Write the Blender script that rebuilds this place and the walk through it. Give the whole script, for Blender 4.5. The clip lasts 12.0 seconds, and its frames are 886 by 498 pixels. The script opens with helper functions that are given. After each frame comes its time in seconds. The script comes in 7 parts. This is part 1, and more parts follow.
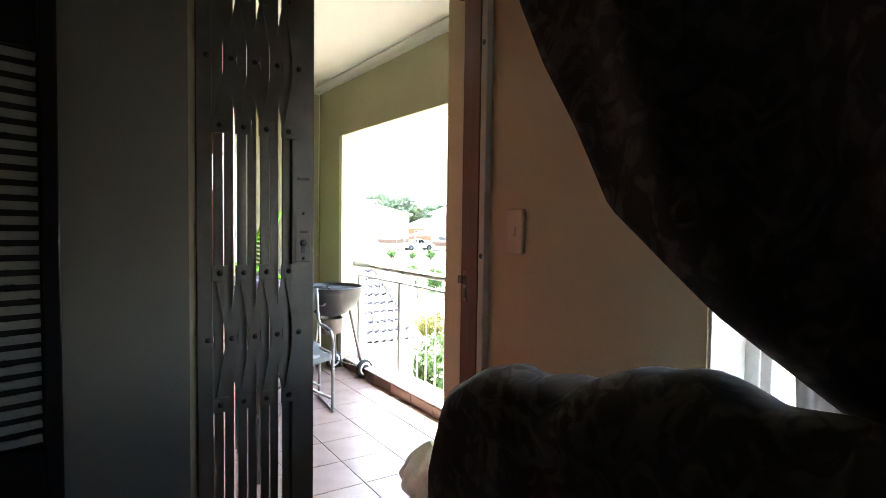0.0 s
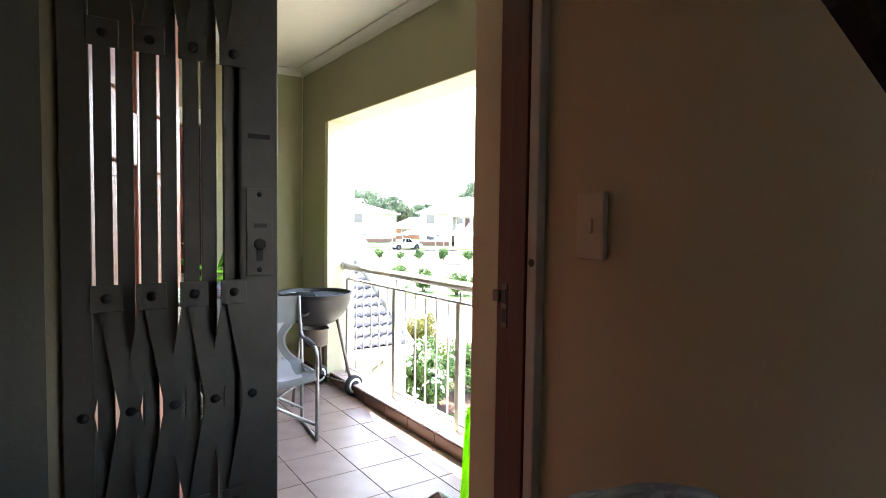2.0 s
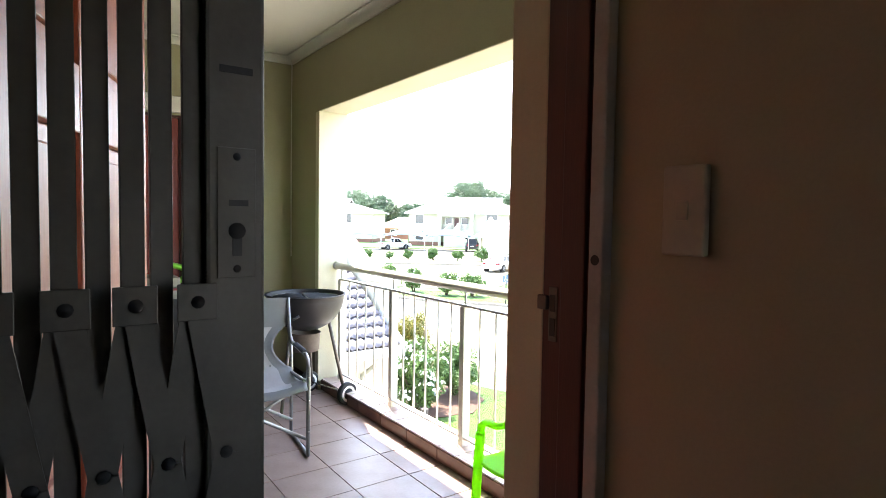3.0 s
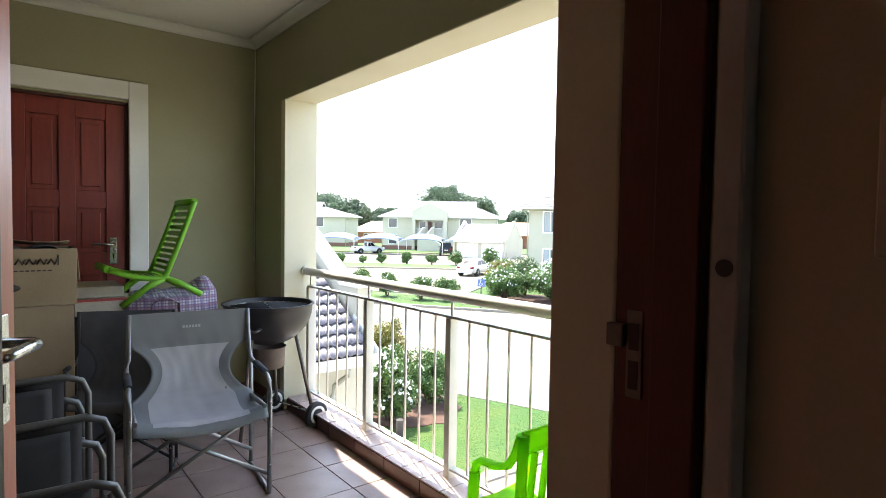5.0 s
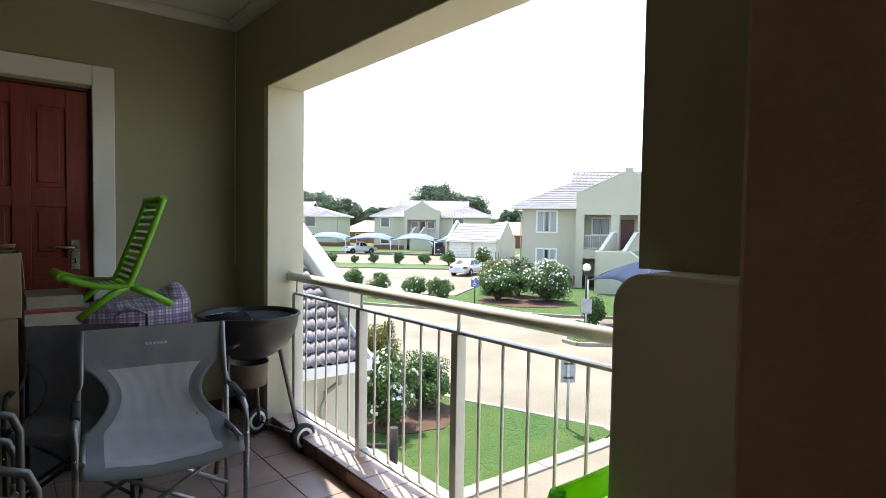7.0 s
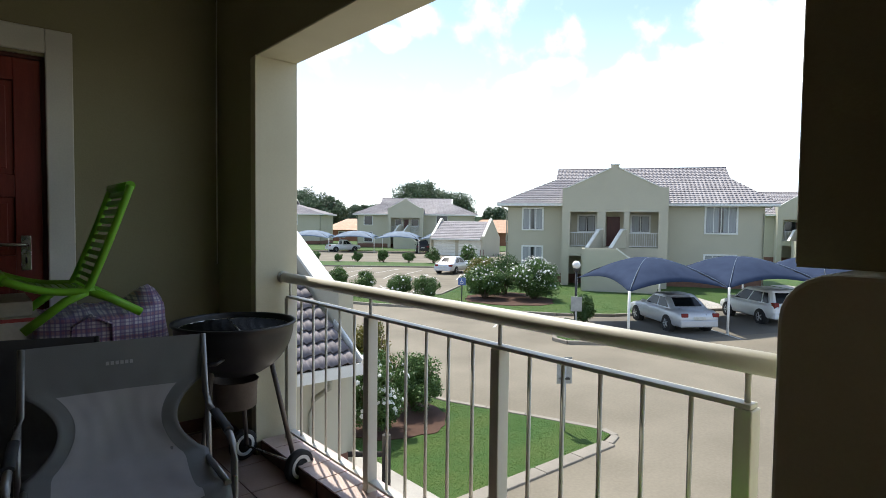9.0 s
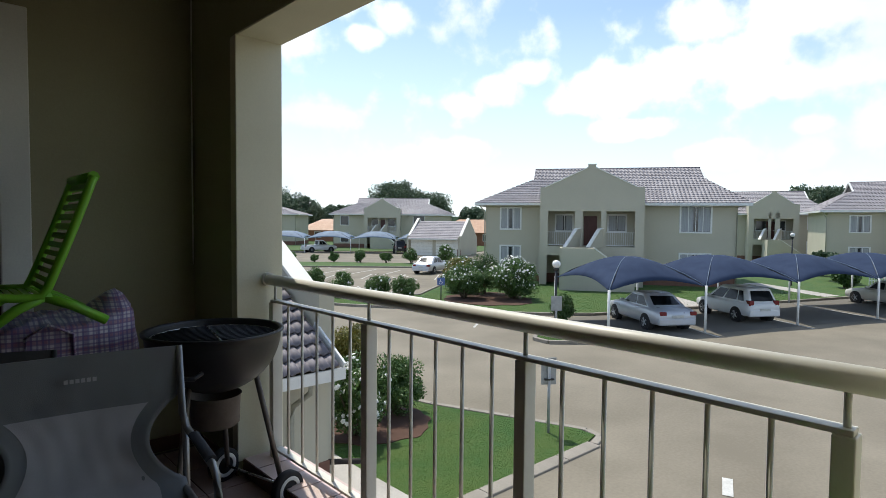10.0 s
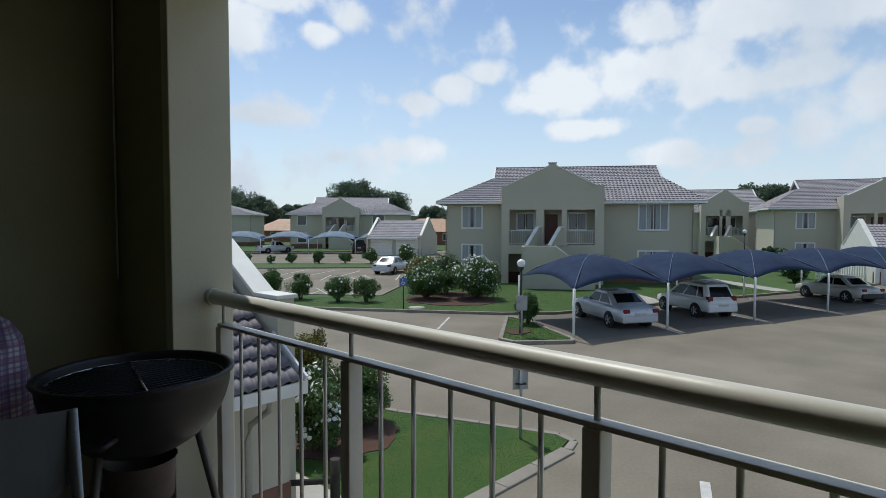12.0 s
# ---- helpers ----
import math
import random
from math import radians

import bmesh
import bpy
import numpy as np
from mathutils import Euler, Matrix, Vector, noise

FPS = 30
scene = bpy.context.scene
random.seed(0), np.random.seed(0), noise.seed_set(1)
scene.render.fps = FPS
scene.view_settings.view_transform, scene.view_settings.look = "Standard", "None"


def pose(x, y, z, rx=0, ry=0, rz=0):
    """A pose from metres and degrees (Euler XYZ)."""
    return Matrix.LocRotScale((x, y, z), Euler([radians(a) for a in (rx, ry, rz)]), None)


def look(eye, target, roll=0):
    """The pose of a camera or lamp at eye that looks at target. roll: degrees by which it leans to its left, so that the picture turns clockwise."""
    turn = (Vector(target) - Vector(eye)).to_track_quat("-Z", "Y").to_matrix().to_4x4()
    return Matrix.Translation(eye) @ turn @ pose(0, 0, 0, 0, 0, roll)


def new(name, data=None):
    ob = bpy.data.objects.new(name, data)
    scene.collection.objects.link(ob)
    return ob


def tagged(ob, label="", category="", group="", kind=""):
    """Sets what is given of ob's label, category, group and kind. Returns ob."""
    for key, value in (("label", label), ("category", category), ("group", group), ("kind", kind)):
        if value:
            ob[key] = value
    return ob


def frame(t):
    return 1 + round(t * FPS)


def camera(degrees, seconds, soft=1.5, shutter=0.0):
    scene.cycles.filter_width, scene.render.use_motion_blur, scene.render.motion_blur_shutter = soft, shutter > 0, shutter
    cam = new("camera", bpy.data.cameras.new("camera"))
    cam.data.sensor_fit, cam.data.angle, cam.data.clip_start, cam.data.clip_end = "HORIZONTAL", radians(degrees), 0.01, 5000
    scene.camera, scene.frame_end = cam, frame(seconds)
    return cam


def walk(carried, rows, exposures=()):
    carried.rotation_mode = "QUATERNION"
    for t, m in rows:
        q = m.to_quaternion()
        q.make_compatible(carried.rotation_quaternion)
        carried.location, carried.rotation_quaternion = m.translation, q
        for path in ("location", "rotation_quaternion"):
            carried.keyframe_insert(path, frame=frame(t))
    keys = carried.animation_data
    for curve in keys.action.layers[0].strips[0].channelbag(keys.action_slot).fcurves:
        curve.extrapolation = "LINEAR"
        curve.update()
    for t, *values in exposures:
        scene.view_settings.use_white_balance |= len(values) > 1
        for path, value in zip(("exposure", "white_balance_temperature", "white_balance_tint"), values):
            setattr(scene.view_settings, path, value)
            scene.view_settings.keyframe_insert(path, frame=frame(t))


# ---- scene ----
cam = camera(75.93, 12.0, soft=0.75)
ROWS = [
    (0.0, -0.0679, -0.0356, 1.3550, -32.826, -2.743, -0.80),
    (0.5, -0.0188, 0.0982, 1.3456, -33.020, -2.700, -0.80),
    (1.0, 0.0462, 0.2514, 1.3433, -33.391, -2.714, -0.78),
    (1.5, 0.1071, 0.3710, 1.3436, -33.763, -2.759, -0.780),
    (2.0, 0.1603, 0.4929, 1.3348, -34.111, -2.781, -0.781),
    (2.5, 0.2066, 0.6374, 1.3290, -34.509, -2.790, -0.810),
    (3.0, 0.2485, 0.7629, 1.3096, -35.260, -2.767, -0.868),
    (5.0, 0.4379, 1.1090, 1.2866, -37.938, -2.331, -0.922),
    (5.5, 0.4812, 1.1925, 1.2827, -38.178, -2.320, -0.915),
    (6.0, 0.5240, 1.2725, 1.2894, -38.407, -2.337, -0.907),
    (6.5, 0.5657, 1.3522, 1.2920, -38.635, -2.359, -0.900),
    (7.0, 0.6248, 1.4351, 1.2907, -38.739, -2.361, -0.863),
    (9.0, 0.7726, 1.9018, 1.2582, -40.469, -2.544, -0.672),
    (9.5, 0.7846, 2.0229, 1.2496, -41.741, -2.555, -0.610),
    (10.0, 0.8426, 2.1626, 1.2391, -42.855, -2.520, -0.523),
    (10.5, 0.8960, 2.2772, 1.2451, -43.700, -2.554, -0.461),
    (11.0, 0.9743, 2.4051, 1.2431, -44.607, -2.570, -0.389),
    (11.5, 1.0470, 2.5538, 1.2503, -45.783, -2.582, -0.276),
    (12.0, 1.1190, 2.6627, 1.2449, -46.996, -2.587, -0.112),
]
EXPO = [(0.0, 4.4, 6550, 10), (1.0, 4.05, 6550, 10), (2.0, 3.75, 6600, 10), (3.0, 3.4, 6500, 10), (5.0, 2.52, 6500, 10), (6.0, 2.08, 6450, 10), (7.0, 1.65, 6450, 10), (8.8, 0.75, 6450, 9), (9.5, 0.5, 6380, 8),
        (10.5, 0.08, 6230, 8), (12.0, -0.36, 6050, 7)]
walk(cam, [(t, pose(x, y, z, 90 + pitch, roll, yaw)) for t, x, y, z, yaw, pitch, roll in ROWS], EXPO)

# ---- world, sun ----
SUN_AZ, SUN_EL = 17.5, 63.0
sun_dir = Vector((math.sin(radians(SUN_AZ)) * math.cos(radians(SUN_EL)), math.cos(radians(SUN_AZ)) * math.cos(radians(SUN_EL)), math.sin(radians(SUN_EL))))
sun = new("sun", bpy.data.lights.new("sun", "SUN"))
sun.data.energy, sun.data.angle, sun.data.color = 3.6, radians(0.6), (1.0, 0.94, 0.83)
sun.matrix_world = look(sun_dir * 60, (0, 0, 0))


# cumulus heaps: compass angle, height angle, half width, half height, in degrees
CUMULUS = [(59.5, 12.6, 4.6, 2.6), (64.5, 14.0, 4.6, 3.2), (56.3, 11.7, 2.8, 1.3), (69.5, 14.5, 6.0, 3.0), (67.0, 17.6, 5.0, 2.0), (75.0, 18.0, 7.0, 2.8), (84.0, 18.0, 8.0, 3.5),
           (73.0, 12.4, 5.0, 1.7), (80.0, 12.8, 3.5, 1.6), (61.0, 9.2, 5.0, 1.0), (84.5, 10.8, 3.2, 2.6), (100.0, 20.0, 9.0, 5.0)]
FAIR = [(44.5, 11.9, 2.2, 1.2), (48.0, 13.2, 2.8, 1.4), (51.5, 14.6, 2.4, 1.2), (35.4, 17.8, 2.0, 1.3), (37.8, 19.4, 2.5, 1.7), (27.5, 18.2, 4.2, 2.1), (31.0, 20.8, 4.2, 1.8),
        (44.5, 7.4, 3.4, 1.3), (29.0, 10.2, 4.5, 1.4), (75.6, 8.6, 1.9, 0.9), (75.5, 6.3, 2.4, 1.4), (68.5, 6.4, 3.4, 1.3)]


def build_world():
    w = bpy.data.worlds.new("world")
    scene.world = w
    w.use_nodes = True
    nt = w.node_tree
    N, L = nt.nodes, nt.links
    bg = N["Background"]
    sky = N.new("ShaderNodeTexSky")
    sky.sky_type, sky.sun_disc = "NISHITA", False
    sky.sun_elevation, sky.sun_rotation = radians(SUN_EL), radians(SUN_AZ)
    sky.air_density, sky.dust_density, sky.ozone_density = 1.0, 0.7, 0.9
    tc = N.new("ShaderNodeTexCoord")
    sep = N.new("ShaderNodeSeparateXYZ")
    L.new(tc.outputs["Generated"], sep.inputs[0])
    n1 = N.new("ShaderNodeTexNoise")
    n1.inputs["Scale"].default_value, n1.inputs["Detail"].default_value, n1.inputs["Roughness"].default_value = 3.4, 8.0, 0.55
    L.new(tc.outputs["Generated"], n1.inputs["Vector"])
    n2 = N.new("ShaderNodeTexNoise")
    n2.inputs["Scale"].default_value, n2.inputs["Detail"].default_value, n2.inputs["Roughness"].default_value = 13.0, 7.0, 0.52
    L.new(tc.outputs["Generated"], n2.inputs["Vector"])

    def calc(op, a, b=None, c=None):
        n = N.new("ShaderNodeMath")
        n.operation = op
        for k, v in enumerate((a, b, c)):
            if isinstance(v, (int, float)):
                n.inputs[k].default_value = v
            elif v is not None:
                L.new(v, n.inputs[k])
        return n.outputs[0]

    # compass and height angles in degrees
    az = calc("MULTIPLY", calc("ARCTAN2", sep.outputs["X"], sep.outputs["Y"]), 57.296)
    el = calc("MULTIPLY", calc("ARCSINE", sep.outputs["Z"]), 57.296)
    angles = N.new("ShaderNodeCombineXYZ")
    L.new(az, angles.inputs["X"])
    L.new(el, angles.inputs["Y"])
    # loose field of cloud all round the sky, and the cumulus heaps over the estate
    field = calc("MULTIPLY_ADD", n1.outputs["Fac"], 2.4, -1.5)
    for a0, e0, ra, re in CUMULUS + FAIR:
        sub, div, ln = (N.new("ShaderNodeVectorMath") for _ in range(3))
        sub.operation, div.operation, ln.operation = "SUBTRACT", "DIVIDE", "LENGTH"
        sub.inputs[1].default_value, div.inputs[1].default_value = (a0, e0, 0), (ra, re, 1)
        L.new(angles.outputs[0], sub.inputs[0])
        L.new(sub.outputs[0], div.inputs[0])
        L.new(div.outputs[0], ln.inputs[0])
        field = calc("SMOOTH_MAX", field, calc("SUBTRACT", 1.0, ln.outputs["Value"]), 0.12)
    puff = calc("MULTIPLY_ADD", n2.outputs["Fac"], 2.5, calc("ADD", calc("MULTIPLY", field, 0.95), -1.27))
    ramp = N.new("ShaderNodeMapRange")
    ramp.interpolation_type = "SMOOTHSTEP"
    ramp.inputs["From Min"].default_value, ramp.inputs["From Max"].default_value = -0.26, 0.42
    ramp.inputs["To Min"].default_value = 0.0
    L.new(puff, ramp.inputs["Value"])
    ramp2 = N.new("ShaderNodeValToRGB")
    ramp2.color_ramp.elements[0].position, ramp2.color_ramp.elements[1].position = 0.15, 0.8
    ramp2.color_ramp.elements[0].color = (7.3, 7.35, 7.5, 1)
    ramp2.color_ramp.elements[1].color = (5.2, 5.6, 6.1, 1)
    L.new(calc("MULTIPLY_ADD", n1.outputs["Fac"], 2.2, -0.75), ramp2.inputs[0])
    haze = N.new("ShaderNodeMapRange")
    haze.inputs["From Min"].default_value, haze.inputs["From Max"].default_value = 0.0, 0.34
    haze.inputs["To Min"].default_value, haze.inputs["To Max"].default_value = 0.75, 0.05
    L.new(sep.outputs["Z"], haze.inputs["Value"])
    veil, mix = N.new("ShaderNodeMix"), N.new("ShaderNodeMix")
    veil.data_type = mix.data_type = "RGBA"
    veil.inputs["B"].default_value = (5.9, 6.6, 7.3, 1)
    L.new(haze.outputs[0], veil.inputs["Factor"])
    L.new(sky.outputs[0], veil.inputs["A"])
    L.new(ramp.outputs[0], mix.inputs["Factor"])
    L.new(veil.outputs["Result"], mix.inputs["A"])
    L.new(ramp2.outputs["Color"], mix.inputs["B"])
    L.new(mix.outputs["Result"], bg.inputs["Color"])
    bg.inputs["Strength"].default_value = 0.15


build_world()

# ---- materials ----


def surf(name, col, rough=0.6, metal=0.0, col2=None, scale=6.0, var=0.5, fine=90.0, bump=0.15, detail=6.0, rand=0.0, stretch=(1, 1, 1), dist=0.004, spec=0.5):
    """A surface whose colour wanders between two tones at a large and a fine scale, with fine relief."""
    m = bpy.data.materials.new(name)
    m.use_nodes = True
    nt = m.node_tree
    N, L = nt.nodes, nt.links
    b = N["Principled BSDF"]
    b.inputs["Metallic"].default_value = metal
    b.inputs["Specular IOR Level"].default_value = spec
    col2 = col2 or tuple(c * 0.72 for c in col)
    tc = N.new("ShaderNodeTexCoord")
    mp = N.new("ShaderNodeMapping")
    mp.inputs["Scale"].default_value = stretch
    L.new(tc.outputs["Object"], mp.inputs[0])
    a = N.new("ShaderNodeTexNoise")
    a.inputs["Scale"].default_value, a.inputs["Detail"].default_value = scale, detail
    f = N.new("ShaderNodeTexNoise")
    f.inputs["Scale"].default_value, f.inputs["Detail"].default_value = fine, 3.0
    L.new(mp.outputs[0], a.inputs["Vector"])
    L.new(mp.outputs[0], f.inputs["Vector"])
    add = N.new("ShaderNodeMath")
    add.operation = "MULTIPLY_ADD"
    add.inputs[1].default_value = 0.45
    L.new(f.outputs["Fac"], add.inputs[0])
    L.new(a.outputs["Fac"], add.inputs[2])
    r = N.new("ShaderNodeMapRange")
    r.inputs["From Min"].default_value, r.inputs["From Max"].default_value = 0.5, 0.95
    r.inputs["To Max"].default_value = var * 2
    L.new(add.outputs[0], r.inputs["Value"])
    mix = N.new("ShaderNodeMix")
    mix.data_type = "RGBA"
    mix.inputs["A"].default_value, mix.inputs["B"].default_value = (*col, 1), (*col2, 1)
    L.new(r.outputs[0], mix.inputs["Factor"])
    out = mix.outputs["Result"]
    if rand:
        oi = N.new("ShaderNodeObjectInfo")
        mr = N.new("ShaderNodeMapRange")
        mr.inputs["To Min"].default_value, mr.inputs["To Max"].default_value = 1 - rand, 1 + rand
        L.new(oi.outputs["Random"], mr.inputs["Value"])
        hs = N.new("ShaderNodeHueSaturation")
        L.new(mr.outputs[0], hs.inputs["Value"])
        L.new(out, hs.inputs["Color"])
        out = hs.outputs["Color"]
    L.new(out, b.inputs["Base Color"])
    rr = N.new("ShaderNodeMapRange")
    rr.inputs["To Min"].default_value, rr.inputs["To Max"].default_value = max(rough - 0.08, 0.02), min(rough + 0.1, 1)
    L.new(a.outputs["Fac"], rr.inputs["Value"])
    L.new(rr.outputs[0], b.inputs["Roughness"])
    if bump:
        bu = N.new("ShaderNodeBump")
        bu.inputs["Strength"].default_value, bu.inputs["Distance"].default_value = bump, dist
        L.new(add.outputs[0], bu.inputs["Height"])
        L.new(bu.outputs[0], b.inputs["Normal"])
    return m


def leaf_mat(name, col, col2, rough=0.5, through_light=0.25):
    """Foliage whose tone changes from leaf to leaf."""
    m = bpy.data.materials.new(name)
    m.use_nodes = True
    nt = m.node_tree
    N, L = nt.nodes, nt.links
    b = N["Principled BSDF"]
    g = N.new("ShaderNodeNewGeometry")
    mix = N.new("ShaderNodeMix")
    mix.data_type = "RGBA"
    mix.inputs["A"].default_value, mix.inputs["B"].default_value = (*col, 1), (*col2, 1)
    L.new(g.outputs["Random Per Island"], mix.inputs["Factor"])
    L.new(mix.outputs["Result"], b.inputs["Base Color"])
    b.inputs["Roughness"].default_value = rough
    tr = N.new("ShaderNodeBsdfTranslucent")
    L.new(mix.outputs["Result"], tr.inputs["Color"])
    ms = N.new("ShaderNodeMixShader")
    ms.inputs[0].default_value = through_light
    L.new(b.outputs[0], ms.inputs[1])
    L.new(tr.outputs[0], ms.inputs[2])
    L.new(ms.outputs[0], N["Material Output"].inputs["Surface"])
    return m


def glass_mat(name, tint=(0.9, 0.95, 0.95), rough=0.02, alpha=0.35):
    m = bpy.data.materials.new(name)
    m.use_nodes = True
    b = m.node_tree.nodes["Principled BSDF"]
    b.inputs["Base Color"].default_value = (*tint, 1)
    b.inputs["Roughness"].default_value = rough
    b.inputs["Specular IOR Level"].default_value = 0.8
    b.inputs["Alpha"].default_value = alpha
    return m


def ribbed(name, col, col2, axis="Y", scale=3.3, bump=0.6, rough=0.6):
    """Roof tiles seen from afar: courses across one axis and rolls along the other."""
    m = surf(name, col, rough, col2=col2, scale=1.3, fine=9.0, bump=0.0, var=0.6)
    nt = m.node_tree
    N, L = nt.nodes, nt.links
    tc = N.new("ShaderNodeTexCoord")
    w1, w2 = N.new("ShaderNodeTexWave"), N.new("ShaderNodeTexWave")
    w1.bands_direction, w2.bands_direction = "Z", "X"
    w1.wave_profile, w2.wave_profile = "SAW", "SIN"
    w1.inputs["Scale"].default_value = scale * 0.55
    w2.inputs["Scale"].default_value = scale * 0.32
    for w in (w1, w2):
        L.new(tc.outputs["Object"], w.inputs["Vector"])
    ad = N.new("ShaderNodeMath")
    ad.operation = "MULTIPLY_ADD"
    ad.inputs[1].default_value = 0.22
    L.new(w2.outputs["Fac"], ad.inputs[0])
    L.new(w1.outputs["Fac"], ad.inputs[2])
    bu = N.new("ShaderNodeBump")
    bu.inputs["Strength"].default_value, bu.inputs["Distance"].default_value = bump, 0.06
    L.new(ad.outputs[0], bu.inputs["Height"])
    L.new(bu.outputs[0], N["Principled BSDF"].inputs["Normal"])
    return m


def plaid_mat(name):
    m = surf(name, (0.66, 0.58, 0.62), 0.45, scale=30, fine=300, bump=0.2)
    nt = m.node_tree
    N, L = nt.nodes, nt.links
    b = N["Principled BSDF"]
    base = b.inputs["Base Color"].links[0].from_socket
    tc = N.new("ShaderNodeTexCoord")
    prev = base
    for d, sc, col, ph in (("X", 7.0, (0.16, 0.09, 0.22), 0.0), ("Z", 7.0, (0.30, 0.07, 0.13), 1.0), ("X", 17.0, (0.10, 0.10, 0.25), 2.0), ("Z", 19.0, (0.16, 0.09, 0.22), 0.5)):
        w = N.new("ShaderNodeTexWave")
        w.bands_direction = d
        w.inputs["Scale"].default_value, w.inputs["Phase Offset"].default_value = sc, ph
        w.inputs["Distortion"].default_value = 0.6
        L.new(tc.outputs["Object"], w.inputs["Vector"])
        r = N.new("ShaderNodeMapRange")
        r.inputs["From Min"].default_value, r.inputs["From Max"].default_value, r.inputs["To Max"].default_value = 0.58, 0.8, 0.6
        L.new(w.outputs["Fac"], r.inputs["Value"])
        mx = N.new("ShaderNodeMix")
        mx.data_type = "RGBA"
        mx.inputs["B"].default_value = (*col, 1)
        L.new(r.outputs[0], mx.inputs["Factor"])
        L.new(prev, mx.inputs["A"])
        prev = mx.outputs["Result"]
    L.new(prev, b.inputs["Base Color"])
    return m


def damask_mat(name):
    """Dark cloth with a scrolling woven pattern."""
    m = surf(name, (0.062, 0.058, 0.054), 0.8, scale=14, fine=260, bump=0.2)
    nt = m.node_tree
    N, L = nt.nodes, nt.links
    b = N["Principled BSDF"]
    tc = N.new("ShaderNodeTexCoord")
    v = N.new("ShaderNodeTexNoise")
    v.inputs["Scale"].default_value, v.inputs["Detail"].default_value, v.inputs["Distortion"].default_value = 15.0, 3.0, 1.6
    L.new(tc.outputs["Object"], v.inputs["Vector"])
    r = N.new("ShaderNodeMapRange")
    r.inputs["From Min"].default_value, r.inputs["From Max"].default_value, r.inputs["To Max"].default_value = 0.48, 0.60, 0.85
    L.new(v.outputs["Fac"], r.inputs["Value"])
    mx = N.new("ShaderNodeMix")
    mx.data_type = "RGBA"
    L.new(b.inputs["Base Color"].links[0].from_socket, mx.inputs["A"])
    mx.inputs["B"].default_value = (0.15, 0.14, 0.125, 1)
    L.new(r.outputs[0], mx.inputs["Factor"])
    L.new(mx.outputs["Result"], b.inputs["Base Color"])
    return m


M = {}
M["wall_in"] = surf("interior_paint", (0.62, 0.53, 0.36), 0.7, col2=(0.54, 0.465, 0.31), scale=2.2, fine=160, bump=0.25, var=0.4)
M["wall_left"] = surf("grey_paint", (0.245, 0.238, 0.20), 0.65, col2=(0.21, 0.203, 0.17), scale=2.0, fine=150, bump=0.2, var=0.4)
M["wall_out"] = surf("olive_plaster", (0.34, 0.32, 0.195), 0.75, col2=(0.295, 0.275, 0.165), scale=1.6, fine=120, bump=0.35, var=0.45)
M["reveal"] = surf("cream_plaster", (0.66, 0.63, 0.47), 0.75, col2=(0.58, 0.55, 0.40), scale=2.5, fine=130, bump=0.35, var=0.4)
M["ceil"] = surf("ceiling_paint", (0.66, 0.65, 0.58), 0.8, col2=(0.59, 0.58, 0.515), scale=1.5, fine=100, bump=0.1, var=0.3)
M["tile"] = surf("terracotta_floor_tile", (0.33, 0.235, 0.20), 0.34, col2=(0.26, 0.182, 0.152), scale=7, fine=70, bump=0.12, rand=0.07)
M["skirt"] = surf("brown_skirting_tile", (0.135, 0.056, 0.034), 0.35, col2=(0.095, 0.04, 0.025), scale=9, fine=60, bump=0.1, rand=0.06)
M["sill"] = surf("sill_tile", (0.58, 0.46, 0.42), 0.45, col2=(0.50, 0.39, 0.35), scale=6, fine=70, bump=0.1, rand=0.05)
M["grout"] = surf("grout", (0.19, 0.15, 0.13), 0.9, scale=12, fine=200, bump=0.3)
M["floor_in"] = surf("interior_floor", (0.30, 0.24, 0.19), 0.4, scale=5, fine=80)
M["rail"] = surf("cream_painted_steel", (0.66, 0.64, 0.56), 0.42, col2=(0.60, 0.57, 0.49), scale=9, fine=130, bump=0.08, var=0.4)
# Grey-white gate paint, darkened for the shade cast on it from the room.
M["gate"] = surf("shaded_gate_paint", (0.155, 0.14, 0.12), 0.5, col2=(0.12, 0.108, 0.092), scale=14, fine=120, bump=0.1)
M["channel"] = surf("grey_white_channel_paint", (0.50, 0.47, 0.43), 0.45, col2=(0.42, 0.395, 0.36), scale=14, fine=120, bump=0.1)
M["steel"] = surf("bright_steel", (0.62, 0.62, 0.60), 0.25, metal=1.0, scale=20, fine=150, bump=0.05)
M["dull"] = surf("dull_steel", (0.20, 0.17, 0.145), 0.5, metal=0.4, scale=20, fine=150, bump=0.05)
M["rim"] = surf("alloy_rim", (0.60, 0.61, 0.62), 0.4, metal=0.0, scale=20, fine=150, bump=0.0)
M["dark"] = surf("dark_metal", (0.03, 0.03, 0.032), 0.5, scale=20, fine=120, bump=0.1)
M["wood_red"] = surf("dark_red_wood", (0.105, 0.026, 0.018), 0.4, col2=(0.06, 0.015, 0.011), scale=3, fine=40, bump=0.2, stretch=(9, 9, 0.6))
M["door_red"] = surf("red_door_paint", (0.24, 0.036, 0.022), 0.45, col2=(0.165, 0.022, 0.014), scale=3, fine=40, bump=0.15, stretch=(8, 8, 0.7))
M["door_leaf"] = surf("orange_red_wood", (0.50, 0.16, 0.085), 0.36, col2=(0.38, 0.105, 0.055), scale=3, fine=40, bump=0.15, stretch=(8, 8, 0.6))
M["trim"] = surf("white_trim", (0.78, 0.77, 0.70), 0.55, scale=3, fine=110, bump=0.2, var=0.25)
M["white"] = surf("white_paint", (0.80, 0.80, 0.77), 0.45, scale=4, fine=80, bump=0.08, var=0.25)
